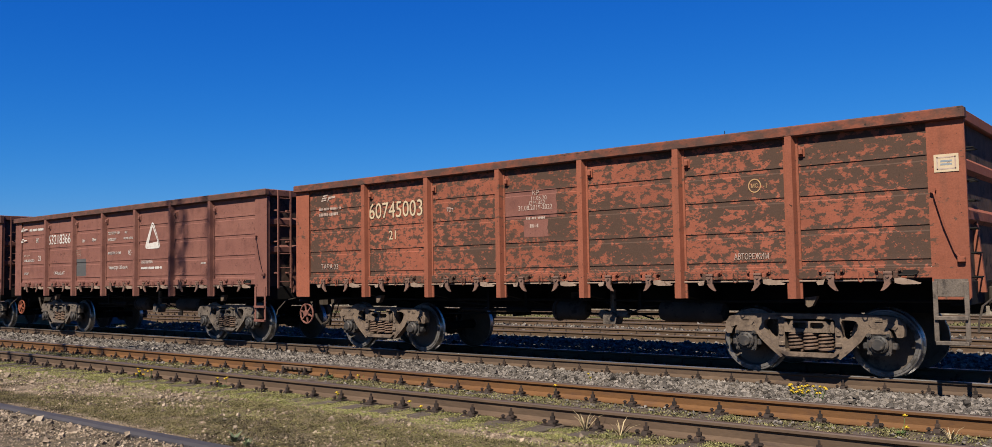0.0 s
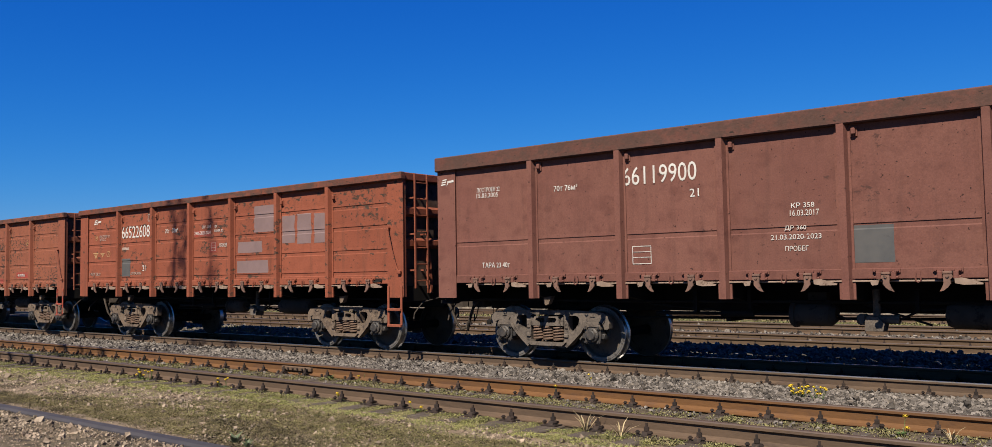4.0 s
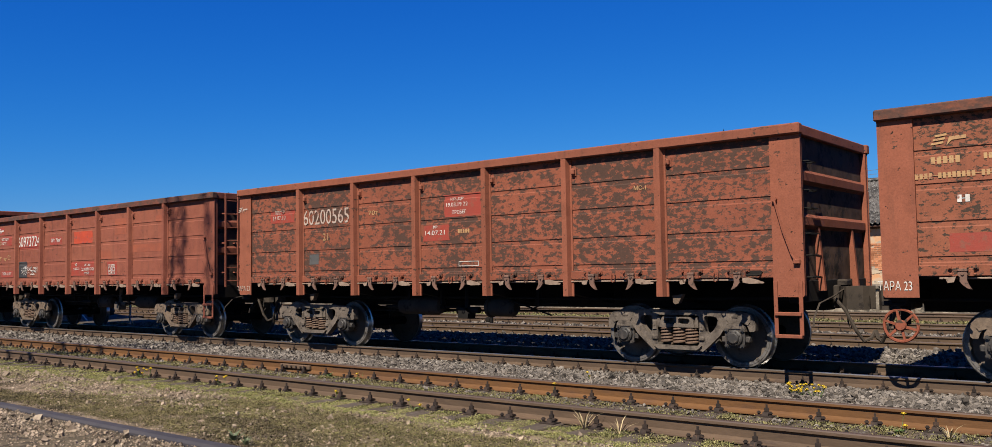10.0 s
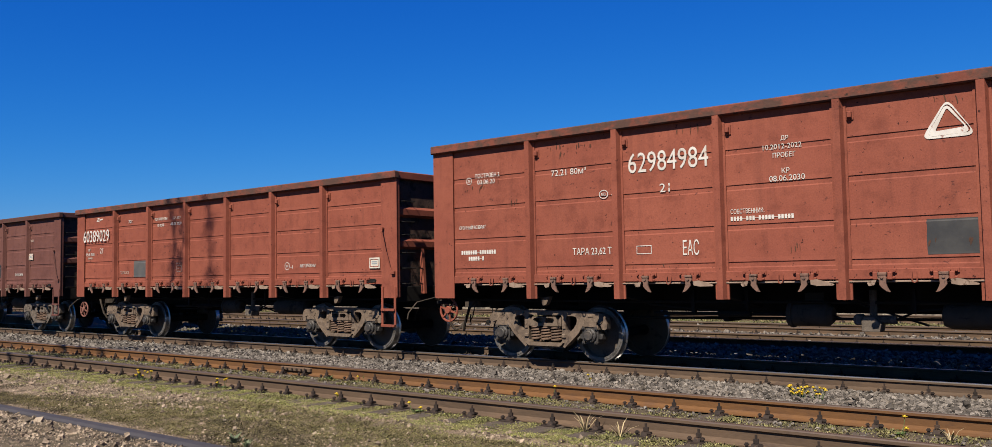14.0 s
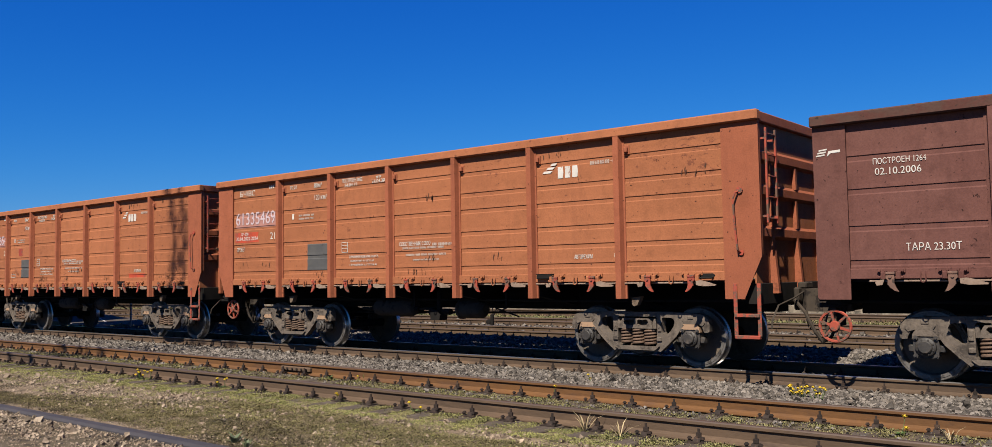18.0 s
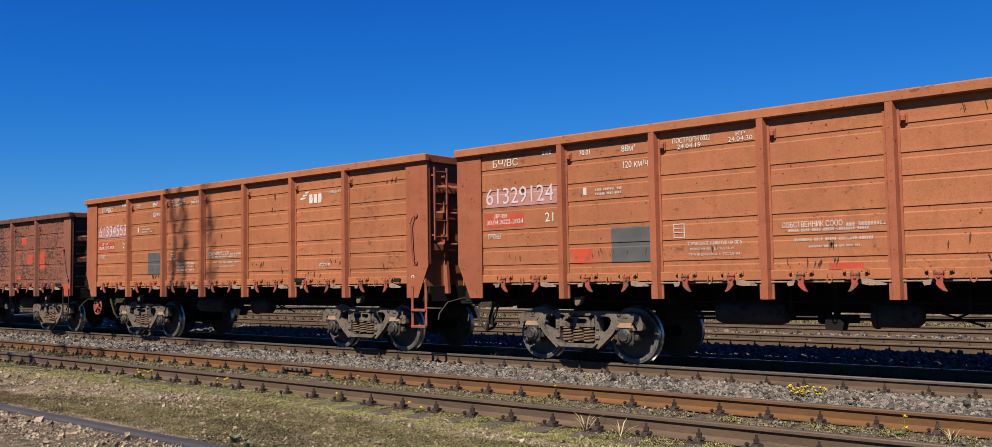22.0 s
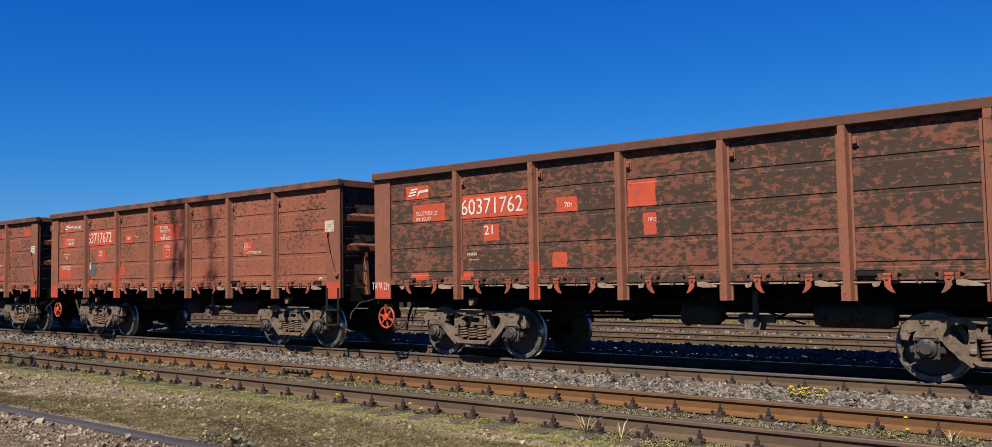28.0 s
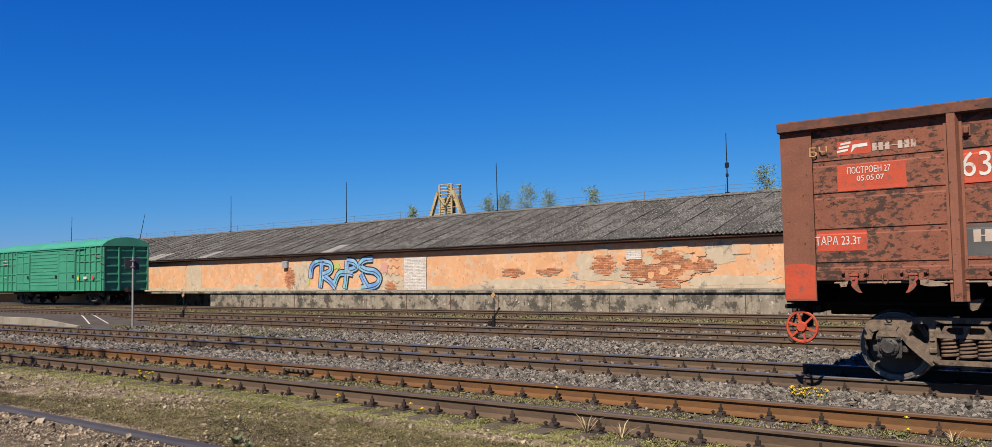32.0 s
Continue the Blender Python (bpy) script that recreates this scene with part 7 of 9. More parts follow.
# ---- plants on the ground ----
MOSS = surface("yellow_green_stonecrop", ((0.3, 0.285, 0.1), (0.18, 0.185, 0.058), (0.38, 0.33, 0.15)), 3.0, 0.8, vary=0.5, island=True, bump=0, spread=False)
DRY = surface("olive_dry_herbs", ((0.18, 0.152, 0.066), (0.105, 0.09, 0.042), (0.26, 0.21, 0.105)), 3.0, 0.85, vary=0.4, island=True, bump=0, spread=False)
HERB = surface("straw_green_herb", ((0.2, 0.175, 0.075), (0.13, 0.13, 0.045), (0.3, 0.24, 0.13)), 3.0, 0.8, vary=0.45, island=True, bump=0, spread=False)
LEAF = surface("fresh_green_leaf", ((0.07, 0.12, 0.03), (0.1, 0.15, 0.04)), 4.0, 0.6, vary=0.25, bump=0)
SAGE = surface("grey_green_leaf", ((0.14, 0.17, 0.09), (0.11, 0.14, 0.07)), 4.0, 0.6, vary=0.2, bump=0)
YELLOW = surface("yellow_petals", ((0.75, 0.52, 0.02), (0.68, 0.45, 0.02)), 6.0, 0.6, bump=0)
STRAW = surface("dry_straw", ((0.42, 0.33, 0.19), (0.34, 0.26, 0.14)), 4.0, 0.8, vary=0.3, bump=0)


def leaves(name, label, spots, size, material, seed, tilt=0.9):
    """Small pointed leaves, four corners each, strewn over the given places."""
    rng = np.random.default_rng(seed)
    n = len(spots)
    a, t = rng.uniform(0, 2 * np.pi, n), rng.uniform(0.15, tilt, n)
    ln, wd = size * rng.uniform(0.6, 1.5, n), size * rng.uniform(0.25, 0.45, n)
    d = np.stack([np.cos(a) * np.cos(t), np.sin(a) * np.cos(t), np.sin(t)], 1)
    s = np.stack([-np.sin(a), np.cos(a), np.zeros(n)], 1)
    p = spots[:, :3]
    v = np.stack([p, p + d * ln[:, None] * 0.55 + s * wd[:, None], p + d * ln[:, None], p + d * ln[:, None] * 0.5 - s * wd[:, None]], 1)
    me = bpy.data.meshes.new(name)
    me.from_pydata(v.reshape(-1, 3).tolist(), [], np.arange(n * 4).reshape(-1, 4).tolist())
    me.materials.append(None)
    me.update()
    return solid(name, me, material, label, "plants", kind="stuff")


def tufts(seed, x0, x1, y0, y1, clumps, per, spread, keep=None):
    rng = np.random.default_rng(seed)
    cx, cy = rng.uniform(x0, x1, clumps), rng.uniform(y0, y1, clumps)
    ok = np.array([keep is None or keep(a, b) for a, b in zip(cx, cy)])
    cx, cy = cx[ok], cy[ok]
    x = np.repeat(cx, per) + rng.normal(0, spread, len(cx) * per)
    y = np.repeat(cy, per) + rng.normal(0, spread * 0.7, len(cy) * per)
    z = np.array([height(a, b) for a, b in zip(x, y)]) + rng.uniform(-0.005, 0.02, len(x))
    return np.stack([x, y, z], 1)


def patchy(scale, level, seed):
    return lambda x, y: noise.noise((x * scale, y * scale * 1.6, seed)) > level


leaves("stonecrop", "low yellow-green stonecrop mats along the rails", np.concatenate([tufts(41, -30, 2, -6.75, -5.9, 5200, 50, 0.045, lambda x, y: y < -6.42 or abs(((x + 149.8) / 0.545) % 1 - 0.5) < 0.31 + 0.12 * noise.noise((x * 3, y * 4, 3))), tufts(42, -30, 2, -5.75, -4.4, 2200, 36, 0.06, patchy(1.2, -0.05, 9)),
       tufts(43, -24, 0, -7.7, -6.5, 3000, 30, 0.06, patchy(0.9, -0.08, 5)), tufts(46, -60, -30, -7.0, -4.4, 500, 50, 0.16)]), 0.013, MOSS, 51)
leaves("dry_herbs", "olive dry herbs creeping over the soil", np.concatenate([tufts(44, -16, -3, -8.42, -6.5, 5200, 44, 0.07, lambda x, y: y < -6.6 - 0.42 * abs(x + 9.2) ** 0.9 * (1 if x < -9.2 else 0.35) + 0.3 * noise.noise((x * 1.3, y * 1.3, 14))), tufts(54, -26, 0, -8.3, -6.3, 1900, 26, 0.07, patchy(0.8, 0.1, 19)), tufts(55, -26, 0, -5.75, -4.4, 1200, 30, 0.07, patchy(0.9, -0.1, 6)), tufts(45, -40, -26, -9.2, -6.4, 700, 40, 0.15)]), 0.016, DRY, 52, 0.8)
leaves("yard_grass", "thin grass between the far tracks", np.concatenate([tufts(47, -70, 4, 11.2, 13.6, 1500, 14, 0.1), tufts(48, -70, 4, 15.6, 17.3, 1300, 14, 0.1), tufts(49, -36, -20, 1.2, 4.4, 900, 40, 0.12, patchy(0.5, -0.1, 2)), tufts(50, -70, 4, 13.9, 15.4, 1500, 14, 0.1)]), 0.06, HERB, 53, 1.35)

leaves("track_herbs", "straw-green herbs filling the gaps between sleepers", np.concatenate([tufts(56, -24, 1, -5.72, -4.42, 1700, 60, 0.055, lambda x, y: abs(((x + 0.07) / 0.545) % 1 - 0.5) < 0.33), tufts(57, -24, 1, -6.3, -5.92, 500, 40, 0.05, patchy(1.4, 0.0, 31))]), 0.02, HERB, 58, 1.2)

MAT = surface("brown_herb_mat", ((0.1, 0.078, 0.046), (0.065, 0.053, 0.034), (0.15, 0.118, 0.07)), 3.0, 0.85, vary=0.45, island=True, bump=0, spread=False)
leaves("herb_mat", "dark brown mat of withered herbs on the soil", np.concatenate([tufts(61, -17, -2.5, -8.58, -7.5, 2600, 40, 0.07, lambda x, y: noise.noise((x * 0.45, y * 0.9, 41)) + 0.25 * noise.noise((x * 2.1, y * 2.4, 7)) > 0.35 * (y + 8.2)), tufts(62, -30, -14, -8.5, -7.2, 1500, 40, 0.09, patchy(0.5, 0.02, 17))]), 0.017, MAT, 63, 0.8)


def flower_clump(x, y, heads, z=None, tall=0.14):
    z = height(x, y) if z is None else z
    rng = random.Random(int(x * 100))
    t = thing("wildflower", "small yellow wildflower clump growing beside a rail", "flower", "yellow wildflowers", at=pose(x, y, z))
    s, g = Shape(), Shape()
    for i in range(heads):
        a, b, h = rng.uniform(-0.12, 0.12), rng.uniform(-0.07, 0.07), tall * rng.uniform(0.45, 1.25)
        g.tube([(a * 0.3, b * 0.3, -0.01), (a * 0.8, b * 0.8, h * 0.6), (a, b, h)], 0.003, 4)
        s2 = Shape()
        for k in range(9):
            q = 2 * math.pi * k / 9
            r, up = (0.024, 0.012) if k % 2 else (0.017, 0.022)
            s2.add([(a, b, h - 0.004), (a + r * math.cos(q - 0.4), b + r * math.sin(q - 0.4), h + up * 0.7), (a + 1.2 * r * math.cos(q), b + 1.2 * r * math.sin(q), h + up), (a + r * math.cos(q + 0.4), b + r * math.sin(q + 0.4), h + up * 0.7)], [(0, 1, 2, 3)])
        s2.lathe([(0.006, -0.006), (0.016, 0.006), (0.012, 0.016), (0.004, 0.022)], 8, (a, b, h), "z")
        part("blossom", s2, YELLOW, t)
    for i in range(14):
        q, r = rng.uniform(0, 6.28), rng.uniform(0.04, 0.1)
        g.add([(0, 0, 0), (r * 0.5 * math.cos(q - 0.25), r * 0.5 * math.sin(q - 0.25), 0.03), (r * math.cos(q), r * math.sin(q), 0.035), (r * 0.5 * math.cos(q + 0.25), r * 0.5 * math.sin(q + 0.25), 0.03)], [(0, 1, 2, 3)])
    part("foliage", g, LEAF, t)


for x, y, n in ((-4.19, -2.28, 20), (-3.94, -2.33, 10), (-7.17, -2.43, 2), (-11.15, -6.01, 4), (-8.64, -6.01, 2), (-13.36, -6.05, 6), (-13.07, -6.07, 4), (-7.24, -6.05, 2), (-2.37, -4.62, 2), (-6.53, -4.38, 1), (-10.09, -4.33, 2)):
    flower_clump(x, y, n)


def blade_plant(x, y, n, ln, m, label, name, wide=0.09):
    z = height(x, y)
    rng = random.Random(int(x * 91))
    t = thing(name, label, "plant", at=pose(x, y, z))
    for i in range(n):
        a, up, k = 2 * math.pi * i / n + rng.uniform(-0.3, 0.3), rng.uniform(0.5, 1.25), ln * rng.uniform(0.6, 1.1)
        c, s, w = math.cos(a), math.sin(a), ln * wide
        pts = [(0.0, 0.0, w * 0.7), (0.5, 0.62, w), (1.0, 0.85, 0.0)]
        v = []
        for r, h, ww in pts:
            rr, hh = k * r * math.cos(up), k * h * math.sin(up)
            v += [(rr * c - ww * s, rr * s + ww * c, hh), (rr * c, rr * s, hh - ww * 0.35), (rr * c + ww * s, rr * s - ww * c, hh)]
        part("leaf", Shape().add(v, [(0, 1, 4, 3), (1, 2, 5, 4), (3, 4, 7, 6), (4, 5, 8, 7)]), m, t)


blade_plant(-7.39, -8.39, 16, 0.16, SAGE, "grey-green rosette weed on the bare soil", "weed")
blade_plant(-7.10, -8.46, 11, 0.12, SAGE, "grey-green rosette weed on the bare soil", "weed")
blade_plant(-4.90, -6.09, 15, 0.3, STRAW, "dry straw-coloured grass tuft beside the rail", "grass_tuft", 0.022)
blade_plant(-4.49, -6.11, 12, 0.26, STRAW, "dry straw-coloured grass tuft beside the rail", "grass_tuft", 0.022)
blade_plant(-10.56, -4.53, 10, 0.14, LEAF, "green weed tuft between the rusty rails", "weed")
blade_plant(-1.93, -4.67, 14, 0.2, STRAW, "dry straw-coloured grass tuft beside the rail", "grass_tuft", 0.022)
EDGE = surface("dark_blue_steel_edge", ((0.05, 0.047, 0.055), (0.07, 0.064, 0.07)), 2.0, 0.75, wear=(0.13, 0.1, 0.075), wear_scale=3, wear_from=0.66, bump=0.2)
solid("steel_edging", Shape().box(-60, -6.6, -8.76, -8.60, -0.3, -0.062, 0.025), EDGE, "dark blue-black steel edging strip sunk in soil", "edging", kind="structure")

# ---- asphalt crossing, post and point indicators ----
ASPHALT = surface("worn_asphalt", ((0.08, 0.066, 0.053), (0.105, 0.086, 0.068), (0.055, 0.047, 0.038)), 0.7, 0.9, bump=0.5, bump_scale=60, spread=False)
KERB = surface("pale_kerb_concrete", ((0.33, 0.285, 0.22), (0.25, 0.215, 0.165)), 1.0, 0.9, wear=(0.22, 0.19, 0.15), wear_scale=2.0, wear_from=0.6, bump=0.3, streak=0.2)
CROSS = [(-90, -0.3), (-90, 0.15), (-34.8, 0.15), (-30.4, -0.12), (-29.6, -0.17), (-29.6, -0.3)]
walkway = solid("pavement", Shape().prism(CROSS, "y", 1.95, 4.55), ASPHALT, "worn asphalt platform ramp with a concrete kerb", "pavement", kind="structure", at=pose(-1.0, 0.03, 0.02))
for i in range(14):
    x = -34.6 - 3.0 * i
    part("kerb_slab", shared("kerb_slab", lambda: Shape().box(-1.49, 1.49, 1.80, 1.945, -0.3, 0.16, 0.01)), KERB, walkway, at=pose(x - 1.5, 0, 0))
part("kerb_slab", Shape().prism([(-34.58, -0.3), (-34.58, 0.155), (-31.2, -0.08), (-31.2, -0.3)], "y", 1.80, 1.945), KERB, walkway)
for x0, y0, x1, y1 in ((-35.5, 4.0, -31.6, 2.45), (-35.7, 4.5, -31.5, 3.1)):
    k = (-34.8 - x0) / (x1 - x0)
    pts = [(x0, y0, 0.154), (-34.8, y0 + (y1 - y0) * k, 0.154), (x1, y1, 0.154 - 0.0614 * (x1 + 34.8))]
    part("white_line", Shape().add([(x, y + d, z) for x, y, z in pts for d in (-0.03, 0.03)], [(0, 2, 3, 1), (2, 4, 5, 3)]), STICKER, walkway, "worn white painted line")
GALV = surface("grey_galvanised_steel", ((0.4, 0.38, 0.36), (0.33, 0.31, 0.29)), 3.0, 0.55, 0.4, bump=0.1)
BOARD = surface("dark_board_back", ((0.04, 0.042, 0.05), (0.055, 0.055, 0.062)), 3.0, 0.6, bump=0.1)
post = thing("sign_post", "grey steel post with the back of a dark sign board", "sign", at=pose(-29.93, 2.71, -0.13))
part("pole", Shape().rod((0, 0, -0.2), (0, 0, 2.52), 0.036, 10).box(-0.12, 0.12, -0.12, 0.12, -0.1, 0.02, 0.01), GALV, post)
board = part("board", Shape().box(-0.085, -0.06, -0.27, 0.27, 2.08, 2.5, 0.01), BOARD, post)
part("bracket", Shape().box(-0.062, 0.05, -0.06, 0.06, 2.16, 2.19).box(-0.062, 0.05, -0.06, 0.06, 2.38, 2.41), GALV, board)
for x, y, lamp in ((-34.47, 7.43, True), (-17.39, 7.63, True)):
    p = thing("point_lever", "small black point lever stand between two tracks", "point lever", "point levers", at=pose(x, y, -0.13))
    part("stand", Shape().box(-0.2, 0.2, -0.12, 0.12, -0.05, 0.06, 0.02).box(-0.05, 0.05, -0.05, 0.05, 0.06, 0.42, 0.02), UNDER, p)
    part("lever_arm", Shape().rod((0, 0, 0.3), (0.16, 0.05, 0.62), 0.02).rod((0.15, 0.05, 0.6), (0.2, 0.06, 0.66), 0.035), UNDER, p)
    part("weight", Shape().lathe([(0.02, -0.05), (0.08, -0.04), (0.08, 0.04), (0.02, 0.05)], 12, (-0.14, 0, 0.18)), UNDER, p)
    if lamp:
        part("indicator", Shape().prism([(0, 0.95), (0.09, 1.04), (0, 1.13), (-0.09, 1.04)], "y", -0.02, 0.02), YELLOWED, p, "small yellow diamond indicator")
        part("indicator_rod", Shape().rod((0, 0.03, 0.4), (0, 0.03, 1.0), 0.014), UNDER, p)

# ---- loading platform and warehouse ----
PLASTER = surface("peach_lime_plaster", ((0.67, 0.36, 0.185), (0.58, 0.305, 0.16), (0.72, 0.44, 0.265)), 0.8, 0.95, wear=(0.54, 0.4, 0.28), wear_scale=1.3, wear_from=0.575, wear_soft=0.05, bump=0.4, bump_scale=9, spread=False,
                  speck=(0.46, 0.23, 0.135), speck_scale=5.0, speck_from=0.62, streak=0.22)
CEMENT = surface("bare_cement_render", ((0.52, 0.41, 0.29), (0.45, 0.36, 0.255), (0.58, 0.48, 0.35)), 0.6, 0.95, wear=(0.27, 0.23, 0.19), wear_scale=1.3, wear_from=0.6, bump=0.4, bump_scale=9, spread=False)
OLDWALL = surface("weathered_platform_concrete", ((0.3, 0.245, 0.185), (0.2, 0.165, 0.125), (0.4, 0.34, 0.265)), 1.0, 0.95, wear=(0.085, 0.075, 0.062), wear_scale=1.7, wear_from=0.53, wear_soft=0.05, bump=0.7, bump_scale=10, spread=False,
                  speck=(0.5, 0.45, 0.38), speck_scale=4.0, speck_from=0.64, streak=0.55)
ETERNIT = surface("weathered_grey_corrugated_sheet", ((0.12, 0.108, 0.098), (0.085, 0.077, 0.07), (0.17, 0.155, 0.14)), 1.6, 0.95, wear=(0.05, 0.047, 0.045), wear_scale=2.6, wear_from=0.55, wear_soft=0.05, bump=0.5, bump_scale=20, vary=0.3,
                  speck=(0.27, 0.26, 0.24), speck_scale=11.0, speck_from=0.565)
ETERNIT_PALE = surface("newer_pale_sheet", ((0.33, 0.3, 0.27), (0.27, 0.25, 0.23)), 1.5, 0.9, bump=0.2)
FASCIA = surface("dark_eaves_board", ((0.1, 0.05, 0.035), (0.13, 0.065, 0.045)), 0.8, 0.9, bump=0.3, spread=False)
BRICK_RED = surface("red_clay_brick", ((0.48, 0.2, 0.1), (0.4, 0.155, 0.075), (0.58, 0.3, 0.17)), 3.0, 0.95, vary=0.3, bump=0.3, bump_scale=20)
BRICK_REST = surface("red_clay_bricks", ((0.48, 0.2, 0.1), (0.4, 0.155, 0.075), (0.58, 0.3, 0.17)), 3.0, 0.95, vary=0.3, island=True, bump=0.3, bump_scale=20, spread=False)
BRICK_WHITE = surface("white_silicate_brick", ((0.66, 0.6, 0.54), (0.58, 0.52, 0.46)), 3.0, 0.9, vary=0.12, bump=0.2, bump_scale=20)
MORTAR = surface("grey_mortar", ((0.48, 0.37, 0.27), (0.4, 0.31, 0.23)), 3.0, 0.95, bump=0.3, spread=False)
WX0, WX1, WALL = -96.0, 9.0, 20.5

dock = thing("loading_platform", "long weathered concrete loading platform before the warehouse", "platform", kind="structure", at=pose(-1.93, 0.25, 0.06))
part("retaining_wall", Shape().box(-46.6, WX1, 17.55, WALL, -0.35, 0.68), OLDWALL, dock)
part("platform_slab", Shape().box(-54.6, WX1, 17.46, WALL - 0.01, 0.685, 0.8, 0.015), OLDWALL, dock)
part("platform_slab", Shape().box(WX0, -54.62, 19.0, WALL - 0.01, 0.685, 0.8, 0.015), OLDWALL, dock)
part("recess_wall", Shape().box(-54.6, -46.6, 20.0, WALL, -0.35, 0.68), OLDWALL, dock)
for i in range(1):
    part("pier", shared("dock_pier", lambda: Shape().box(-0.25, 0.25, 17.6, 18.1, -0.35, 0.68, 0.02)), OLDWALL, dock, at=pose(-57.6, 0, 0))
for i in range(18):
    part("wall_joint", shared("dock_joint", lambda: Shape().box(-0.012, 0.012, 17.535, 17.555, -0.3, 0.66)), FASCIA, dock, at=pose(-44.2 + 2.95 * i, 0, 0))

house = thing("warehouse", "long low warehouse with peeling peach plaster and grey corrugated roof", "building", at=pose(-2.09, 0.28, 0.06))
part("front_wall", Shape().box(WX0, WX1, WALL, WALL + 0.4, -0.3, 3.12), PLASTER, house)
part("back_wall", Shape().box(WX0, WX1, 34.2, 34.6, -0.3, 3.12), PLASTER, house)
for x in (WX0, WX1 - 0.4):
    part("gable", Shape().prism([(WALL + 0.4, -0.3), (34.2, -0.3), (34.2, 3.12), (27.5, 5.2), (WALL + 0.4, 3.12)], "x", x, x + 0.4), PLASTER, house)
part("eaves_board", Shape().box(WX0 - 0.2, WX1 + 0.2, WALL - 0.06, WALL - 0.005, 2.84, 3.1), FASCIA, house)
part("roof_deck", Shape().prism([(20.2, 2.96), (27.5, 5.22), (35.0, 2.90), (35.0, 2.86), (27.5, 5.17), (20.2, 2.91)], "x", WX0 - 0.3, WX1 + 0.3), FASCIA, house)


def ragged(cx, cz, rx, rz, seed, n=26, rough=0.28):
    """An uneven outline of peeled plaster."""
    rng = random.Random(seed)
    out = []
    for i in range(n):
        a = 2 * math.pi * i / n
        k = 1 + rng.uniform(-rough, rough)
        sq = max(abs(math.cos(a)), abs(math.sin(a))) ** -0.55
        out.append((cx + rx * k * sq * math.cos(a), min(max(cz + rz * k * sq * math.sin(a), 0.80), 2.83)))
    return out


def wall_patch(name, outline, m, d, label=""):
    return part(name, Shape().prism(outline, "y", WALL - d, WALL + 0.02), m, house, label)


# render band at the wall's foot, peeled areas of bare cement, and brick where the plaster fell off
rng = random.Random(12)
foot = [(WX0, 0.80)] + [(WX1, 0.80)]
foot += [(WX1 - 0.45 * i, 0.98 + 0.16 * noise.noise((i * 0.33, 0, 2)) + 0.05 * rng.uniform(-1, 1)) for i in range(int((WX1 - WX0) / 0.45))]
wall_patch("foot_render", foot, CEMENT, 0.006, "grey cement band at the wall's foot")
for i, (x, z, a, b) in enumerate(((-53.1, 1.75, 0.95, 0.98), (-41.4, 1.7, 0.9, 0.85), (-13.9, 2.3, 0.75, 0.5), (-17.9, 1.4, 1.6, 0.34), (-20.0, 1.45, 1.3, 0.28), (-24.2, 1.12, 2.6, 0.22), (-20.6, 2.05, 0.5, 0.4), (-13.6, 1.12, 2.0, 0.2), (-46.8, 1.02, 1.4, 0.2), (-33.6, 1.3, 1.1, 0.4), (-16.2, 2.5, 0.6, 0.3), (-9, 1.4, 1.5, 0.3), (-4, 1.9, 1.0, 0.6), (-61, 1.5, 1.3, 0.5))):
    wall_patch("bare_render", ragged(x, z, a, b, 100 + i, rough=0.2 if i else 0.02), CEMENT, 0.008 + 0.0007 * i, "bare cement where plaster has fallen")
BRICKED = ((-16.9, 1.75, 1.7, 0.72), (-19.6, 1.9, 0.62, 0.42), (-24.9, 1.66, 0.62, 0.22), (-22.7, 1.62, 0.7, 0.16), (-42.4, 1.55, 0.42, 0.62), (-33.5, 1.0, 0.36, 0.22), (-14.9, 1.75, 0.7, 0.3), (-16.3, 0.95, 0.5, 0.14), (-7.0, 1.8, 1.2, 0.5))
singles = 0
loose = Shape()
for i, (x, z, a, b) in enumerate(BRICKED):
    bed = wall_patch("mortar_bed", ragged(x, z, a, b, 300 + i), MORTAR, 0.017 + 0.0007 * i, "bare mortar and brick where plaster has fallen")
    rng = random.Random(500 + i)
    row = 0
    zz = z - b * 1.15
    while zz < z + b * 1.15:
        xx = x - a * 1.25 + (0.13 if row % 2 else 0)
        while xx < x + a * 1.25:
            k = ((xx + 0.125 - x) / a) ** 2 + ((zz + 0.035 - z) / b) ** 2
            if k < 1.05 + rng.uniform(-0.3, 0.35) and 0.81 < zz < 2.74:
                if singles < 290 and i in (0, 1):
                    part("brick", shared("brick", lambda: Shape().box(0, 0.248, -0.03, 0.02, 0, 0.066)), BRICK_RED, bed, at=pose(xx, WALL - 0.006 * rng.random(), zz))
                    singles += 1
                else:
                    loose.box(xx, xx + 0.248, WALL - 0.03 - 0.006 * rng.random(), WALL + 0.02, zz, zz + 0.066)
            xx += 0.26
        zz += 0.077
        row += 1
tagged(part("bricks", loose, BRICK_REST, house), kind="stuff")
rng = random.Random(91)
for i in range(16):
    x, z = rng.uniform(-18.8, -14.6), rng.uniform(1.15, 2.45)
    part("plaster_remnant", Shape().prism(ragged(x, z, rng.uniform(0.1, 0.34), rng.uniform(0.06, 0.16), 700 + i), "y", WALL - 0.042 - 0.0007 * i, WALL), PLASTER if i % 3 else CEMENT, house)
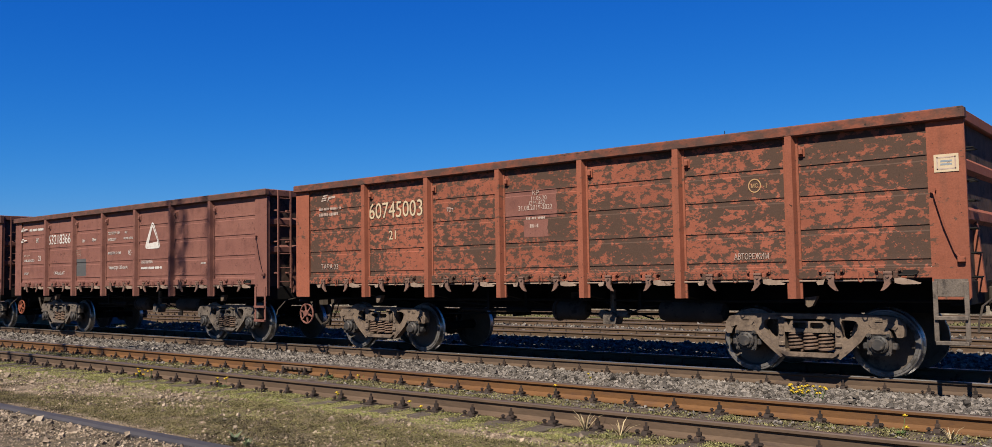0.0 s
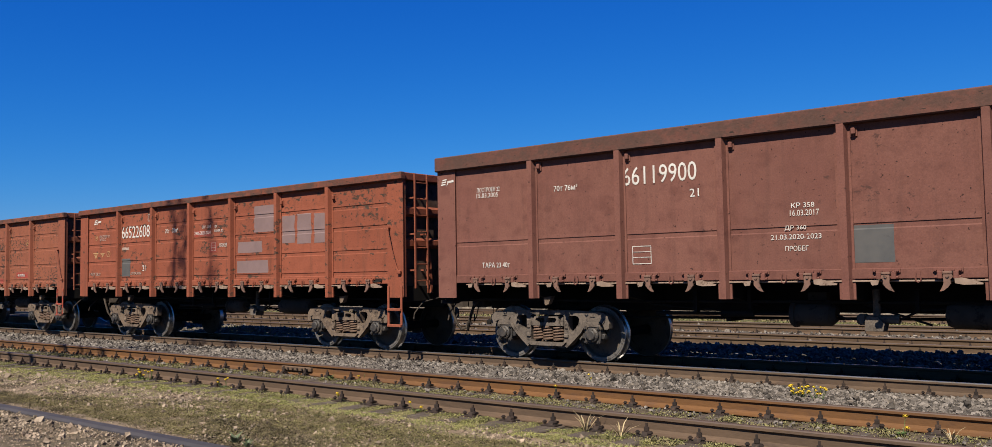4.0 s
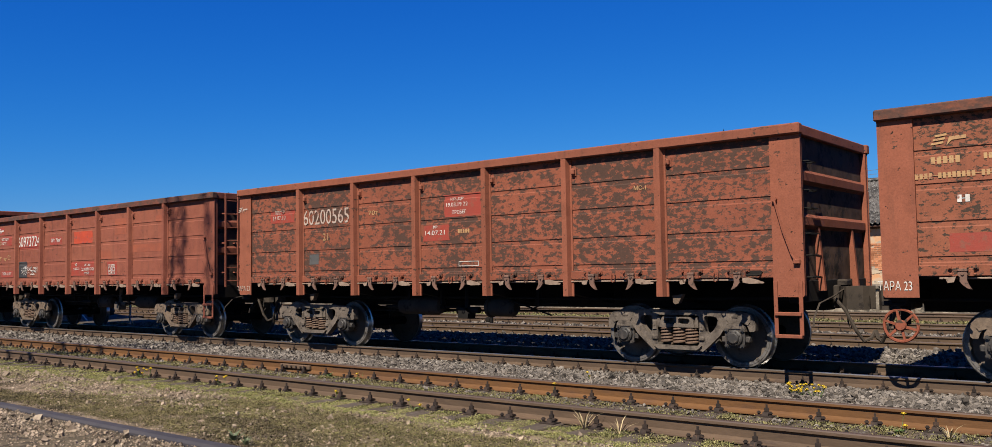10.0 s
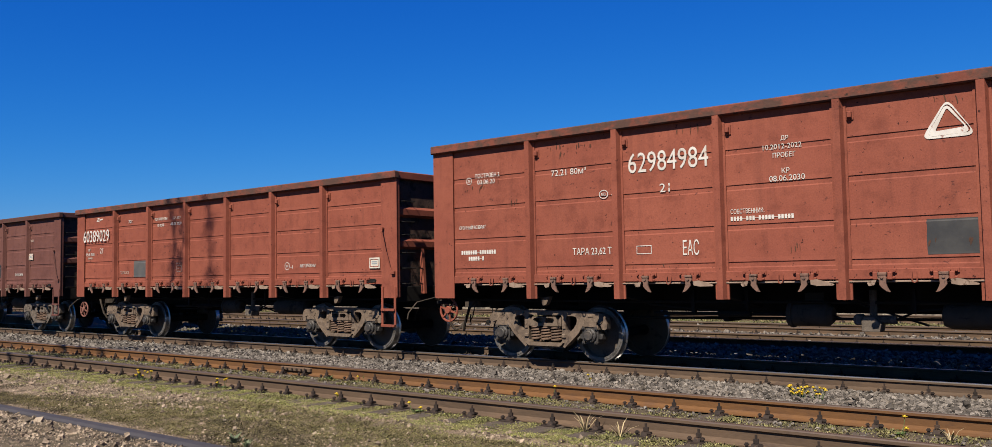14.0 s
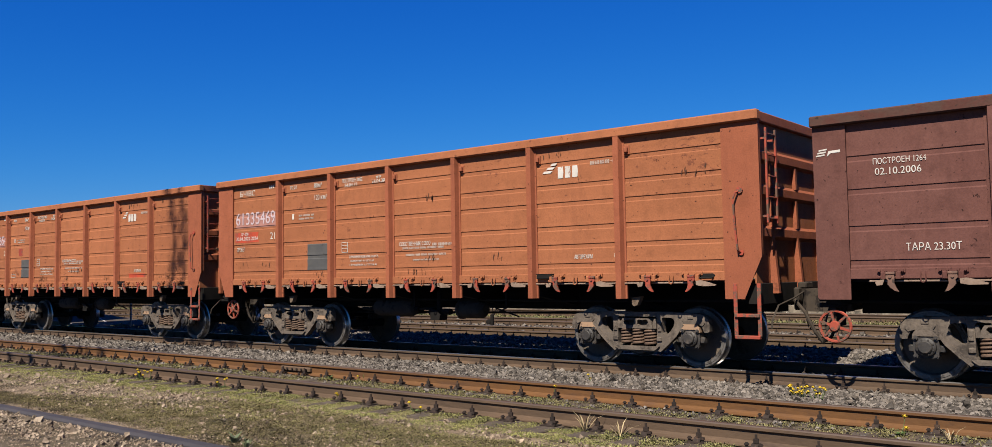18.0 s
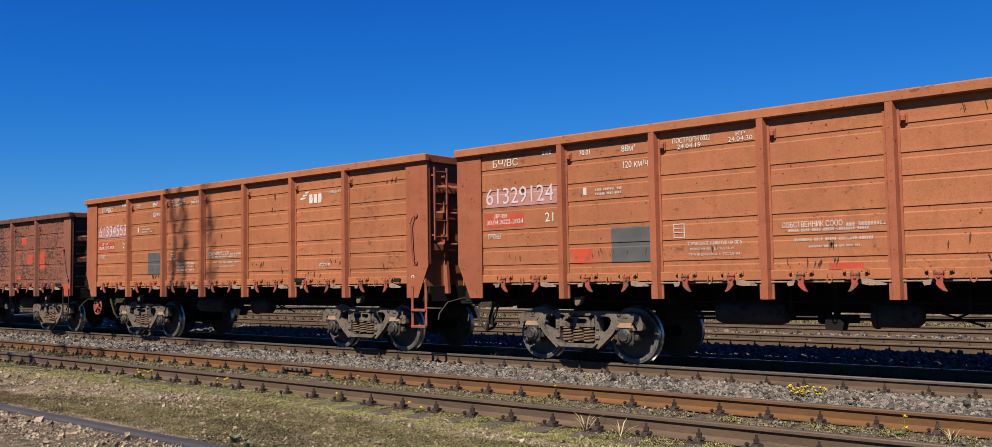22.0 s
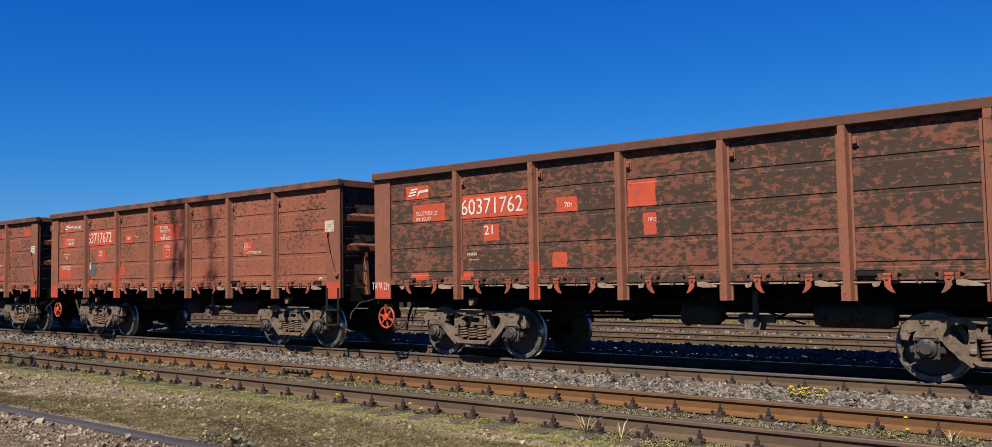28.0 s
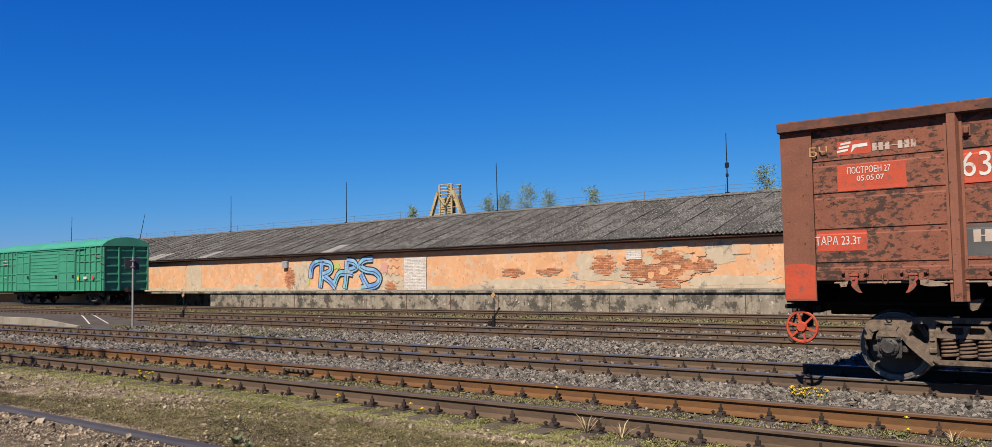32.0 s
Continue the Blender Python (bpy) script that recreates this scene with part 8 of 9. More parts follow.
# two openings walled up with white brick
for x0, x1, z0, z1 in ((-32.4, -30.74, 0.81, 2.56), (-18.42, -17.62, 2.1, 2.56)):
    bed = part("walled_opening", Shape().box(x0, x1, WALL - 0.035, WALL + 0.02, z0, z1), MORTAR, house, "opening walled up with white brick")
    row = 0
    z = z0
    while z + 0.07 < z1:
        x = x0 - (0.13 if row % 2 else 0)
        while x < x1 - 0.03:
            a, b = max(x, x0), min(x + 0.25, x1)
            if b - a > 0.05:
                ln = round(b - a, 2)
                part("white_brick", shared(("white_brick", ln), lambda: Shape().box(0, ln, -0.05, 0.0, 0, 0.068)), BRICK_WHITE, bed, at=pose(a, WALL - 0.0, z))
            x += 0.26
        z += 0.079
        row += 1
# recessed shaded niches of the old windows
for x in (-19.75, -15.75, -13.0):
    wall_patch("window_infill", [(x - 0.38, 2.2), (x + 0.38, 2.2), (x + 0.38, 2.68), (x - 0.38, 2.68)], PLASTER, 0.03, "plastered-up window")
box_m = surface("grey_electric_box", ((0.3, 0.31, 0.33), (0.26, 0.27, 0.29)), 3.0, 0.5, bump=0.05)
ebox = thing("junction_box", "grey metal junction box on the plaster wall", "junction box", at=pose(-44.84, WALL + 0.28, 2.46))
part("case", Shape().box(-0.22, 0.22, -0.2, 0.0, -0.22, 0.22, 0.02), box_m, ebox)
part("cable", Shape().tube([(-0.1, -0.06, 0.2), (-0.5, -0.05, 0.42), (-1.4, -0.04, 0.5)], 0.012, 5), UNDER, ebox)
part("cable", Shape().tube([(0.1, -0.06, 0.2), (0.5, -0.05, 0.36), (1.3, -0.04, 0.42)], 0.012, 5), UNDER, ebox)

# wall painting: broad looped strokes, black under pale blue
SPRAY_BLACK = surface("black_spray_paint", ((0.02, 0.02, 0.025), (0.035, 0.033, 0.036)), 2.0, 0.8, bump=0.1)
SPRAY_BLUE = surface("pale_blue_spray_paint", ((0.13, 0.26, 0.52), (0.3, 0.46, 0.68)), 1.2, 0.8, wear=(0.22, 0.5, 0.5), wear_scale=0.8, wear_from=0.56, wear_soft=0.08, bump=0.1, speck=(0.55, 0.42, 0.36), speck_scale=2.5, speck_from=0.6)
SPRAY_PINK = surface("pink_spray_paint", ((0.6, 0.28, 0.25), (0.55, 0.32, 0.24)), 2.0, 0.8, bump=0.1)
SPRAY_LIME = surface("lime_spray_paint", ((0.36, 0.48, 0.1), (0.42, 0.46, 0.14)), 2.0, 0.8, bump=0.1)


SCRAWL = surface("faded_red_scrawl", ((0.42, 0.16, 0.12), (0.5, 0.24, 0.17)), 2.0, 0.9, bump=0)


def stroke(pts, width):
    """A band of even width along a bent line, rounded at its bends."""
    p = [Vector((x, z)) for x, z in pts]
    left, right = [], []
    for i, q in enumerate(p):
        d = (p[min(i + 1, len(p) - 1)] - p[max(i - 1, 0)]).normalized()
        nrm = Vector((-d.y, d.x)) * width / 2
        left.append(q + nrm)
        right.append(q - nrm)
    s = [(a.x, WALL, a.y) for a in left] + [(a.x, WALL, a.y) for a in right]
    n = len(p)
    return s, [(i, i + 1, n + i + 1, n + i) for i in range(n - 1)]


def curve(pts, n=5):
    out = []
    for i in range(len(pts) - 1):
        a, b, c, d = pts[max(i - 1, 0)], pts[i], pts[i + 1], pts[min(i + 2, len(pts) - 1)]
        for k in range(n):
            t = k / n
            out.append(tuple(0.5 * (2 * b[j] + (c[j] - a[j]) * t + (2 * a[j] - 5 * b[j] + 4 * c[j] - d[j]) * t * t + (3 * b[j] - a[j] - 3 * c[j] + d[j]) * t**3) for j in (0, 1)))
    return out + [pts[-1]]


LOOPS = [curve([(-40.4, 1.55), (-40.3, 2.15), (-39.9, 2.45), (-39.2, 2.55)]), curve([(-39.5, 0.95), (-39.4, 1.7), (-39.35, 2.5)]), curve([(-39.35, 2.5), (-38.6, 2.35), (-38.55, 1.95), (-39.3, 1.7)]),
         curve([(-39.2, 1.65), (-38.6, 1.35), (-38.1, 0.95)]), curve([(-38.2, 1.2), (-37.8, 1.75), (-37.2, 1.8), (-36.6, 1.75)]), curve([(-37.3, 0.9), (-37.15, 1.6), (-37.1, 2.5)]), curve([(-37.1, 2.5), (-36.5, 2.4), (-36.3, 2.1), (-36.9, 1.95)]),
         curve([(-34.9, 2.55), (-35.6, 2.5), (-36.0, 2.2), (-35.5, 1.95), (-34.8, 1.85), (-34.35, 1.5), (-34.6, 1.1), (-35.3, 0.95), (-35.9, 0.9)]), curve([(-35.9, 1.75), (-35.6, 1.3), (-35.3, 0.95)])]
art = thing("wall_painting", "sprayed looping strokes in pale blue and black", "graffiti", at=pose(-2.09, 0.28, 0.06))
for i, pts in enumerate(LOOPS):
    for name, m, wd, d in (("outline", SPRAY_BLACK, 0.46, 0.028), ("stroke", SPRAY_BLUE, 0.33, 0.045)):
        v, f = stroke(pts, wd)
        part(name, Shape().add([(a, b - d - 0.0012 * i, c) for a, b, c in v], f), m, art)
    v, f = stroke([(a + 0.05, c - 0.04) for a, c in pts], 0.035)
    part("inner_line", Shape().add([(a, b - 0.058 - 0.0012 * i, c) for a, b, c in v], f), SPRAY_BLACK, art)
for name, m, o, d in (("splash", SPRAY_PINK, ragged(-38.4, 1.0, 0.3, 0.18, 71), 0.026), ("splash", SPRAY_PINK, ragged(-34.0, 2.0, 0.3, 0.3, 72), 0.026), ("splash", SPRAY_LIME, ragged(-38.0, 2.25, 0.25, 0.2, 73), 0.027), ("splash", SPRAY_LIME, ragged(-40.6, 1.3, 0.12, 0.16, 74), 0.026)):
    part(name, Shape().prism(o, "y", WALL - d, WALL - d + 0.003), m, art)
for i in range(4):
    v, f = stroke(curve([(-33.9 + 0.1 * (i % 2), 2.45 - 0.42 * i), (-33.7, 2.6 - 0.42 * i), (-33.5, 2.4 - 0.42 * i), (-33.3, 2.58 - 0.42 * i), (-33.0, 2.42 - 0.42 * i), (-32.8, 2.55 - 0.42 * i)], 4), 0.03)
    part("scrawl", Shape().add([(a, b - 0.03, c) for a, b, c in v], f), SCRAWL, art)

# roof of corrugated sheets, one by one
SLOPE_RUN, SLOPE_RISE = 7.4, 2.31
SHEET_W, ROWS = 1.08, 5


def sheet_shape(d):
    n = 24
    v = []
    for j in (0, 1):
        for i in range(n + 1):
            v.append((SHEET_W * 1.03 * i / n, d * j, 0.042 * math.cos(2 * math.pi * 6 * i / n)))
    f = [(i, i + 1, n + 2 + i, n + 1 + i) for i in range(n)]
    return Shape().add(v, f)


tilt = math.degrees(math.atan2(SLOPE_RISE, SLOPE_RUN))
deep = math.hypot(SLOPE_RUN, SLOPE_RISE) / ROWS
pale = {(17, 3), (18, 3), (28, 4), (41, 0), (34, 0), (35, 0), (53, 0)}
rest = Shape()
rng = random.Random(77)
cols = int((WX1 - WX0 + 0.6) / SHEET_W)
for c in range(cols):
    for r in range(ROWS):
        x = WX0 - 0.3 + c * SHEET_W
        k = r * deep
        m = pose(x, 20.12 + k * math.cos(radians(tilt)), 3.02 + k * math.sin(radians(tilt)) + 0.02 * rng.random(), tilt + rng.uniform(-0.7, 0.4), rng.uniform(-0.3, 0.3), 0)
        if -66 < x < -3.5:
            part("roof_sheet", shared("roof_sheet", lambda: sheet_shape(deep + 0.14)), ETERNIT_PALE if (c, r) in pale else ETERNIT, house, at=m)
        else:
            q = sheet_shape(deep + 0.14)
            rest.add([tuple(m @ Vector(p)) for p in q.v], q.f)
tagged(part("roof_sheets", rest, ETERNIT, house), kind="stuff")
part("back_roof", Shape().prism([(27.4, 5.33), (35.1, 2.93), (35.1, 2.96), (27.4, 5.37)], "x", WX0 - 0.3, WX1 + 0.3), ETERNIT, house)
part("ridge_cap", Shape().prism([(27.15, 5.30), (27.5, 5.42), (27.85, 5.30), (27.85, 5.27), (27.5, 5.38), (27.15, 5.27)], "x", WX0 - 0.3, WX1 + 0.3), ETERNIT, house)
WIRE = surface("dull_wire", ((0.16, 0.15, 0.15), (0.12, 0.115, 0.11)), 3.0, 0.6, bump=0)
fence = thing("ridge_wire", "thin wire on short stakes along the roof ridge", "wire fence", at=pose(-2.5, 0.3, 0.04))
for i in range(21):
    part("stake", shared("ridge_stake", lambda: Shape().rod((0, 0, 0), (0, 0, 0.5), 0.018, 5)), WIRE, fence, at=pose(-90 + 4.6 * i, 27.5, 5.38))
part("wire", Shape().tube([(-90 + 2.3 * i, 27.5, 5.83 - (0.05 if i % 2 else 0)) for i in range(41)], 0.012, 4), WIRE, fence)
part("wire", Shape().tube([(-90 + 2.3 * i, 27.5, 5.64 - (0.05 if i % 2 else 0)) for i in range(41)], 0.010, 4), WIRE, fence)
for x, lean, top in ((-86.0, 2, 8.1), (-72.8, 21, 7.8), (-58.7, 0, 8.3), (-44.8, 0, 8.3), (-31.1, -1, 8.35), (-16.3, 0, 8.45)):
    a = thing("lightning_rod", "thin dark steel lightning rod on the roof ridge", "lightning rod", "roof rods", at=pose(x - 2.5, 27.8, 5.39, 0, lean, 0))
    part("mast", Shape().rod((0, 0, 0), (0, 0, top - 5.35), 0.035, 6, 0.018), UNDER, a)
    part("foot", Shape().box(-0.1, 0.1, -0.1, 0.1, -0.05, 0.12, 0.01), UNDER, a)
    if x > -20:
        part("fitting", Shape().box(-0.09, 0.09, -0.05, 0.05, 1.35, 1.6, 0.01).box(-0.06, 0.06, -0.05, 0.05, 0.9, 1.05, 0.01), UNDER, a)

# ---- green box wagon on the platform track ----
GREEN = surface("fresh_green_wagon_paint", ((0.05, 0.28, 0.165), (0.042, 0.235, 0.14)), 0.8, 0.6, wear=(0.04, 0.16, 0.1), wear_scale=2.0, wear_from=0.68, bump=0.1, bump_scale=10)
GREEN_DARK = surface("green_roof_paint", ((0.06, 0.33, 0.2), (0.05, 0.28, 0.17)), 0.8, 0.5, bump=0.1)
BX0, BX1, BY = -73.6, -56.15, 17.24
siding = track(15.93, 0.085, -150, -54.6, 0.545, (RUST_DARK, RUST_DARK), HEAD_DULL, "stub siding that ends at the loading platform", singles=(0, 0))
car = thing("box_wagon", "closed green box wagon with sliding doors on the stub siding", "freight wagon", at=Matrix.Translation((-2.014, -0.453, 0.085)) @ Matrix.Scale(0.95, 4))
TOP, LOW, NEAR = 4.0, 0.96, BY - 1.62
part("body", Shape().box(BX0, BX1, BY - 1.62, BY + 1.62, LOW, TOP, 0.02), GREEN, car)
arch = [(-1.70, 0), (-1.68, 0.1), (-1.35, 0.35), (-0.9, 0.52), (-0.4, 0.6), (0, 0.62), (0.4, 0.6), (0.9, 0.52), (1.35, 0.35), (1.68, 0.1), (1.70, 0)]
part("roof", Shape().prism([(BY + a, TOP + b) for a, b in arch], "x", BX0 - 0.1, BX1 + 0.12), GREEN_DARK, car)
DOORS = ((-69.4, -67.1), (-67.0, -62.5), (-62.4, -59.9))
for i in range(23):
    x = BX0 + 0.1 + i * (BX1 - BX0 - 0.2) / 22
    if -69.5 < x < -59.8:
        continue
    part("side_rib", shared("box_rib", lambda: Shape().box(-0.05, 0.05, NEAR - 0.09, NEAR, LOW + 0.02, TOP - 0.02, 0.012)), GREEN, car, at=pose(x, 0, 0))
for a, b in ((BX0 + 0.1, -69.5), (-59.8, BX1 - 0.1)):
    for z in (1.7, 2.25, 3.0, 3.5):
        part("side_bar", Shape().box(a, b, NEAR - 0.05, NEAR, z - 0.04, z + 0.04, 0.01), GREEN, car)
for k, (a, b) in enumerate(DOORS):
    door = part("sliding_door", Shape().box(a, b, NEAR - 0.1, NEAR - 0.02, LOW + 0.08, TOP - 0.18, 0.015), GREEN, car)
    if k == 1:
        for i in range(10):
            part("door_groove", Shape().box(a + 0.1, b - 0.1, NEAR - 0.125, NEAR - 0.1, 1.38 + 0.25 * i, 1.48 + 0.25 * i, 0.012), GREEN, door)
    else:
        for x in (a + 0.05, (a + b) / 2, b - 0.05):
            part("door_rib", Shape().box(x - 0.04, x + 0.04, NEAR - 0.14, NEAR - 0.1, LOW + 0.1, TOP - 0.2, 0.01), GREEN, door)
        for z in (1.6, 2.3, 3.1, 3.6):
            part("door_rib", Shape().box(a + 0.1, b - 0.1, NEAR - 0.13, NEAR - 0.1, z - 0.04, z + 0.04, 0.01), GREEN, door)
    part("door_lock", Shape().box(b - 0.35, b - 0.1, NEAR - 0.17, NEAR - 0.1, 1.9, 2.1, 0.02), UNDER, door)
part("door_rail", Shape().box(-70, -58.5, NEAR - 0.14, NEAR - 0.04, LOW, LOW + 0.07, 0.01), GREEN, car)
part("door_rail", Shape().box(-70, -58.5, NEAR - 0.12, NEAR - 0.02, TOP - 0.14, TOP - 0.08, 0.01), GREEN, car)
for y in (-1.57, -0.52, 0.52, 1.57):
    part("end_rib", shared("box_end_rib", lambda: Shape().box(BX1, BX1 + 0.11, -0.06, 0.06, LOW, TOP - 0.02, 0.015)), GREEN, car, at=pose(0, BY + y, 0))
for z in (1.55, 2.1, 2.65, 3.2, 3.7):
    part("end_bar", shared("box_end_bar", lambda: Shape().box(BX1, BX1 + 0.08, BY - 1.5, BY + 1.5, -0.06, 0.06, 0.015)), GREEN, car, at=pose(0, 0, z))
part("underframe", Shape().box(BX0 + 0.1, BX1 - 0.1, BY - 1.45, BY + 1.45, 0.86, 0.965).box(BX0, BX1, BY - 0.2, BY + 0.2, 0.72, 0.9), UNDER, car)
for c in (-58.4, -69.6):
    for side in (-1, 1):
        flip = (lambda f: f) if side < 0 else (lambda f: (lambda: f().mirror_y()))
        fr = part("side_frame", shared(("side_frame", side), flip(frame_shape)), CAST_GREY, car, at=pose(c, BY, 0))
        for x in (-0.925, 0.925):
            part("axle_box", shared(("axle_box", side), flip(axle_box_shape), smooth=True), UNDER, fr, at=pose(x, 0, 0))
    for x in (-0.925, 0.925):
        ax = part("axle", shared("axle", axle_shape, smooth=True), UNDER, car, at=pose(c + x, BY, 0.462))
        for side in (-1, 1):
            part("wheel", shared(("wheel", side), lambda: wheel_shape(side), 3, True), [WHEEL, TREAD, RIM], ax)
part("coupler", Shape().box(BX1 - 0.2, BX1 + 0.5, BY - 0.12, BY + 0.12, 0.93, 1.15, 0.03).prism([(BX1 + 0.45, BY - 0.24), (BX1 + 0.75, BY - 0.22), (BX1 + 0.82, BY), (BX1 + 0.75, BY + 0.22), (BX1 + 0.45, BY + 0.2)], "z", 0.88, 1.2), UNDER, car)
part("tank", Shape().lathe([(0.05, -0.6), (0.2, -0.55), (0.2, 0.55), (0.05, 0.6)], 14, (-63.0, BY - 0.9, 0.78), "x").box(-66.2, -65.4, BY - 1.2, BY - 0.5, 0.55, 0.95, 0.03), UNDER, car)
for x, z, m, r in ((-59.4, 1.85, YELLOW, 0.13), (-57.3, 1.88, VIVID, 0.14)):
    part("warning_sign", Shape().prism([(x - r, z - r), (x + r, z - r), (x + r, z + r), (x - r, z + r)], "y", NEAR - 0.13, NEAR - 0.122), m, car)
part("warning_sign", Shape().box(-58.6, -58.15, NEAR - 0.13, NEAR - 0.122, 1.78, 1.96), STICKER, car)
for x, z, a in ((-71.8, 3.3, 0.9), (-71.8, 3.05, 0.9), (-64.7, 2.4, 0.3), (-57.0, 3.3, 1.0), (-56.4, 2.85, 0.4), (-56.4, 2.35, 0.4), (-71.6, 2.05, 0.5), (-56.2, 1.85, 0.3)):
    part("writing_bar", Shape().box(x, x + a, NEAR - 0.13, NEAR - 0.125, z, z + 0.05), GREYPAINT if x > -58 else PALE, car)

# ---- timber headframe and trees beyond the warehouse ----
TIMBER = surface("weathered_yellow_timber", ((0.5, 0.38, 0.2), (0.42, 0.32, 0.17)), 0.8, 0.9, wear=(0.2, 0.14, 0.09), wear_scale=1.0, wear_from=0.58, bump=0.3)
# darker copy of the timber: shade of slot and rear members as colour
TIMBER_SHADE = surface("dark_gap_boards", ((0.13, 0.09, 0.06), (0.09, 0.065, 0.05)), 0.8, 0.9, bump=0.3)
tower = thing("hoist_tower", "yellowish timber hoist tower with slanted legs behind the warehouse", "tower", at=pose(-67.53, 60.9, 0.0))
part("shaft", Shape().box(-0.28, 0.28, -0.5, 0.6, 0, 10.6), TIMBER_SHADE, tower)
for i in range(12):
    z = 7.3 + 0.28 * i
    part("board", Shape().box(-0.9 + 0.02 * (i % 3), -0.2, -0.72, -0.64, z, z + 0.2, 0.01), TIMBER, tower)
    part("board", Shape().box(0.2, 0.9 - 0.02 * (i % 2), -0.72, -0.64, z + 0.05, z + 0.24, 0.01), TIMBER, tower)
for x in (-0.92, 0.92):
    for y in (-0.75, 0.65):
        part("corner_post", Shape().box(x - 0.1, x + 0.1, y - 0.1, y + 0.1, 0, 12.0, 0.02), TIMBER if y < 0 else TIMBER_SHADE, tower)
for a in (-1, 1):
    part("leg", Shape().prism([(a * 5.75, 0), (a * 6.2, 0), (a * 1.3, 11.3), (a * 0.95, 11.3)], "y", -0.9, -0.55), TIMBER, tower)
    part("leg", Shape().prism([(a * 5.2, 0), (a * 5.5, 0), (a * 1.1, 10.7), (a * 0.9, 10.7)], "y", 0.3, 0.6), TIMBER_SHADE, tower)
    for k in range(4):
        z = 7.8 + 0.8 * k
        x = 6.0 - 4.9 * z / 11.3
        part("brace", Shape().prism([(a * 0.95, z), (a * (x + 0.1), z + 0.1), (a * (x + 0.1), z + 0.22), (a * 0.95, z + 0.12)], "y", -0.6, -0.5), TIMBER, tower)
for z in (10.9, 11.3, 11.65, 12.0):
    part("head_beam", Shape().box(-1.05, 1.05, -0.82, -0.68, z, z + 0.12, 0.02), TIMBER, tower)
    part("head_beam", Shape().box(-1.05, 1.05, 0.62, 0.76, z, z + 0.12, 0.02), TIMBER, tower)
part("brace", Shape().prism([(-0.9, 10.7), (-0.7, 10.7), (0.1, 9.6), (-0.05, 9.6)], "y", -0.95, -0.85), TIMBER, tower)
part("brace", Shape().prism([(0.9, 10.7), (0.7, 10.7), (-0.1, 9.6), (0.05, 9.6)], "y", -0.95, -0.85), TIMBER, tower)

BARK = surface("grey_birch_bark", ((0.32, 0.29, 0.25), (0.24, 0.215, 0.185)), 2.0, 0.9, wear=(0.06, 0.05, 0.045), wear_scale=5, wear_from=0.6, bump=0.4)
SPRING_LEAF = surface("young_spring_leaves", ((0.2, 0.24, 0.06), (0.16, 0.2, 0.05), (0.26, 0.27, 0.09)), 2.0, 0.7, vary=0.3, island=True, bump=0)


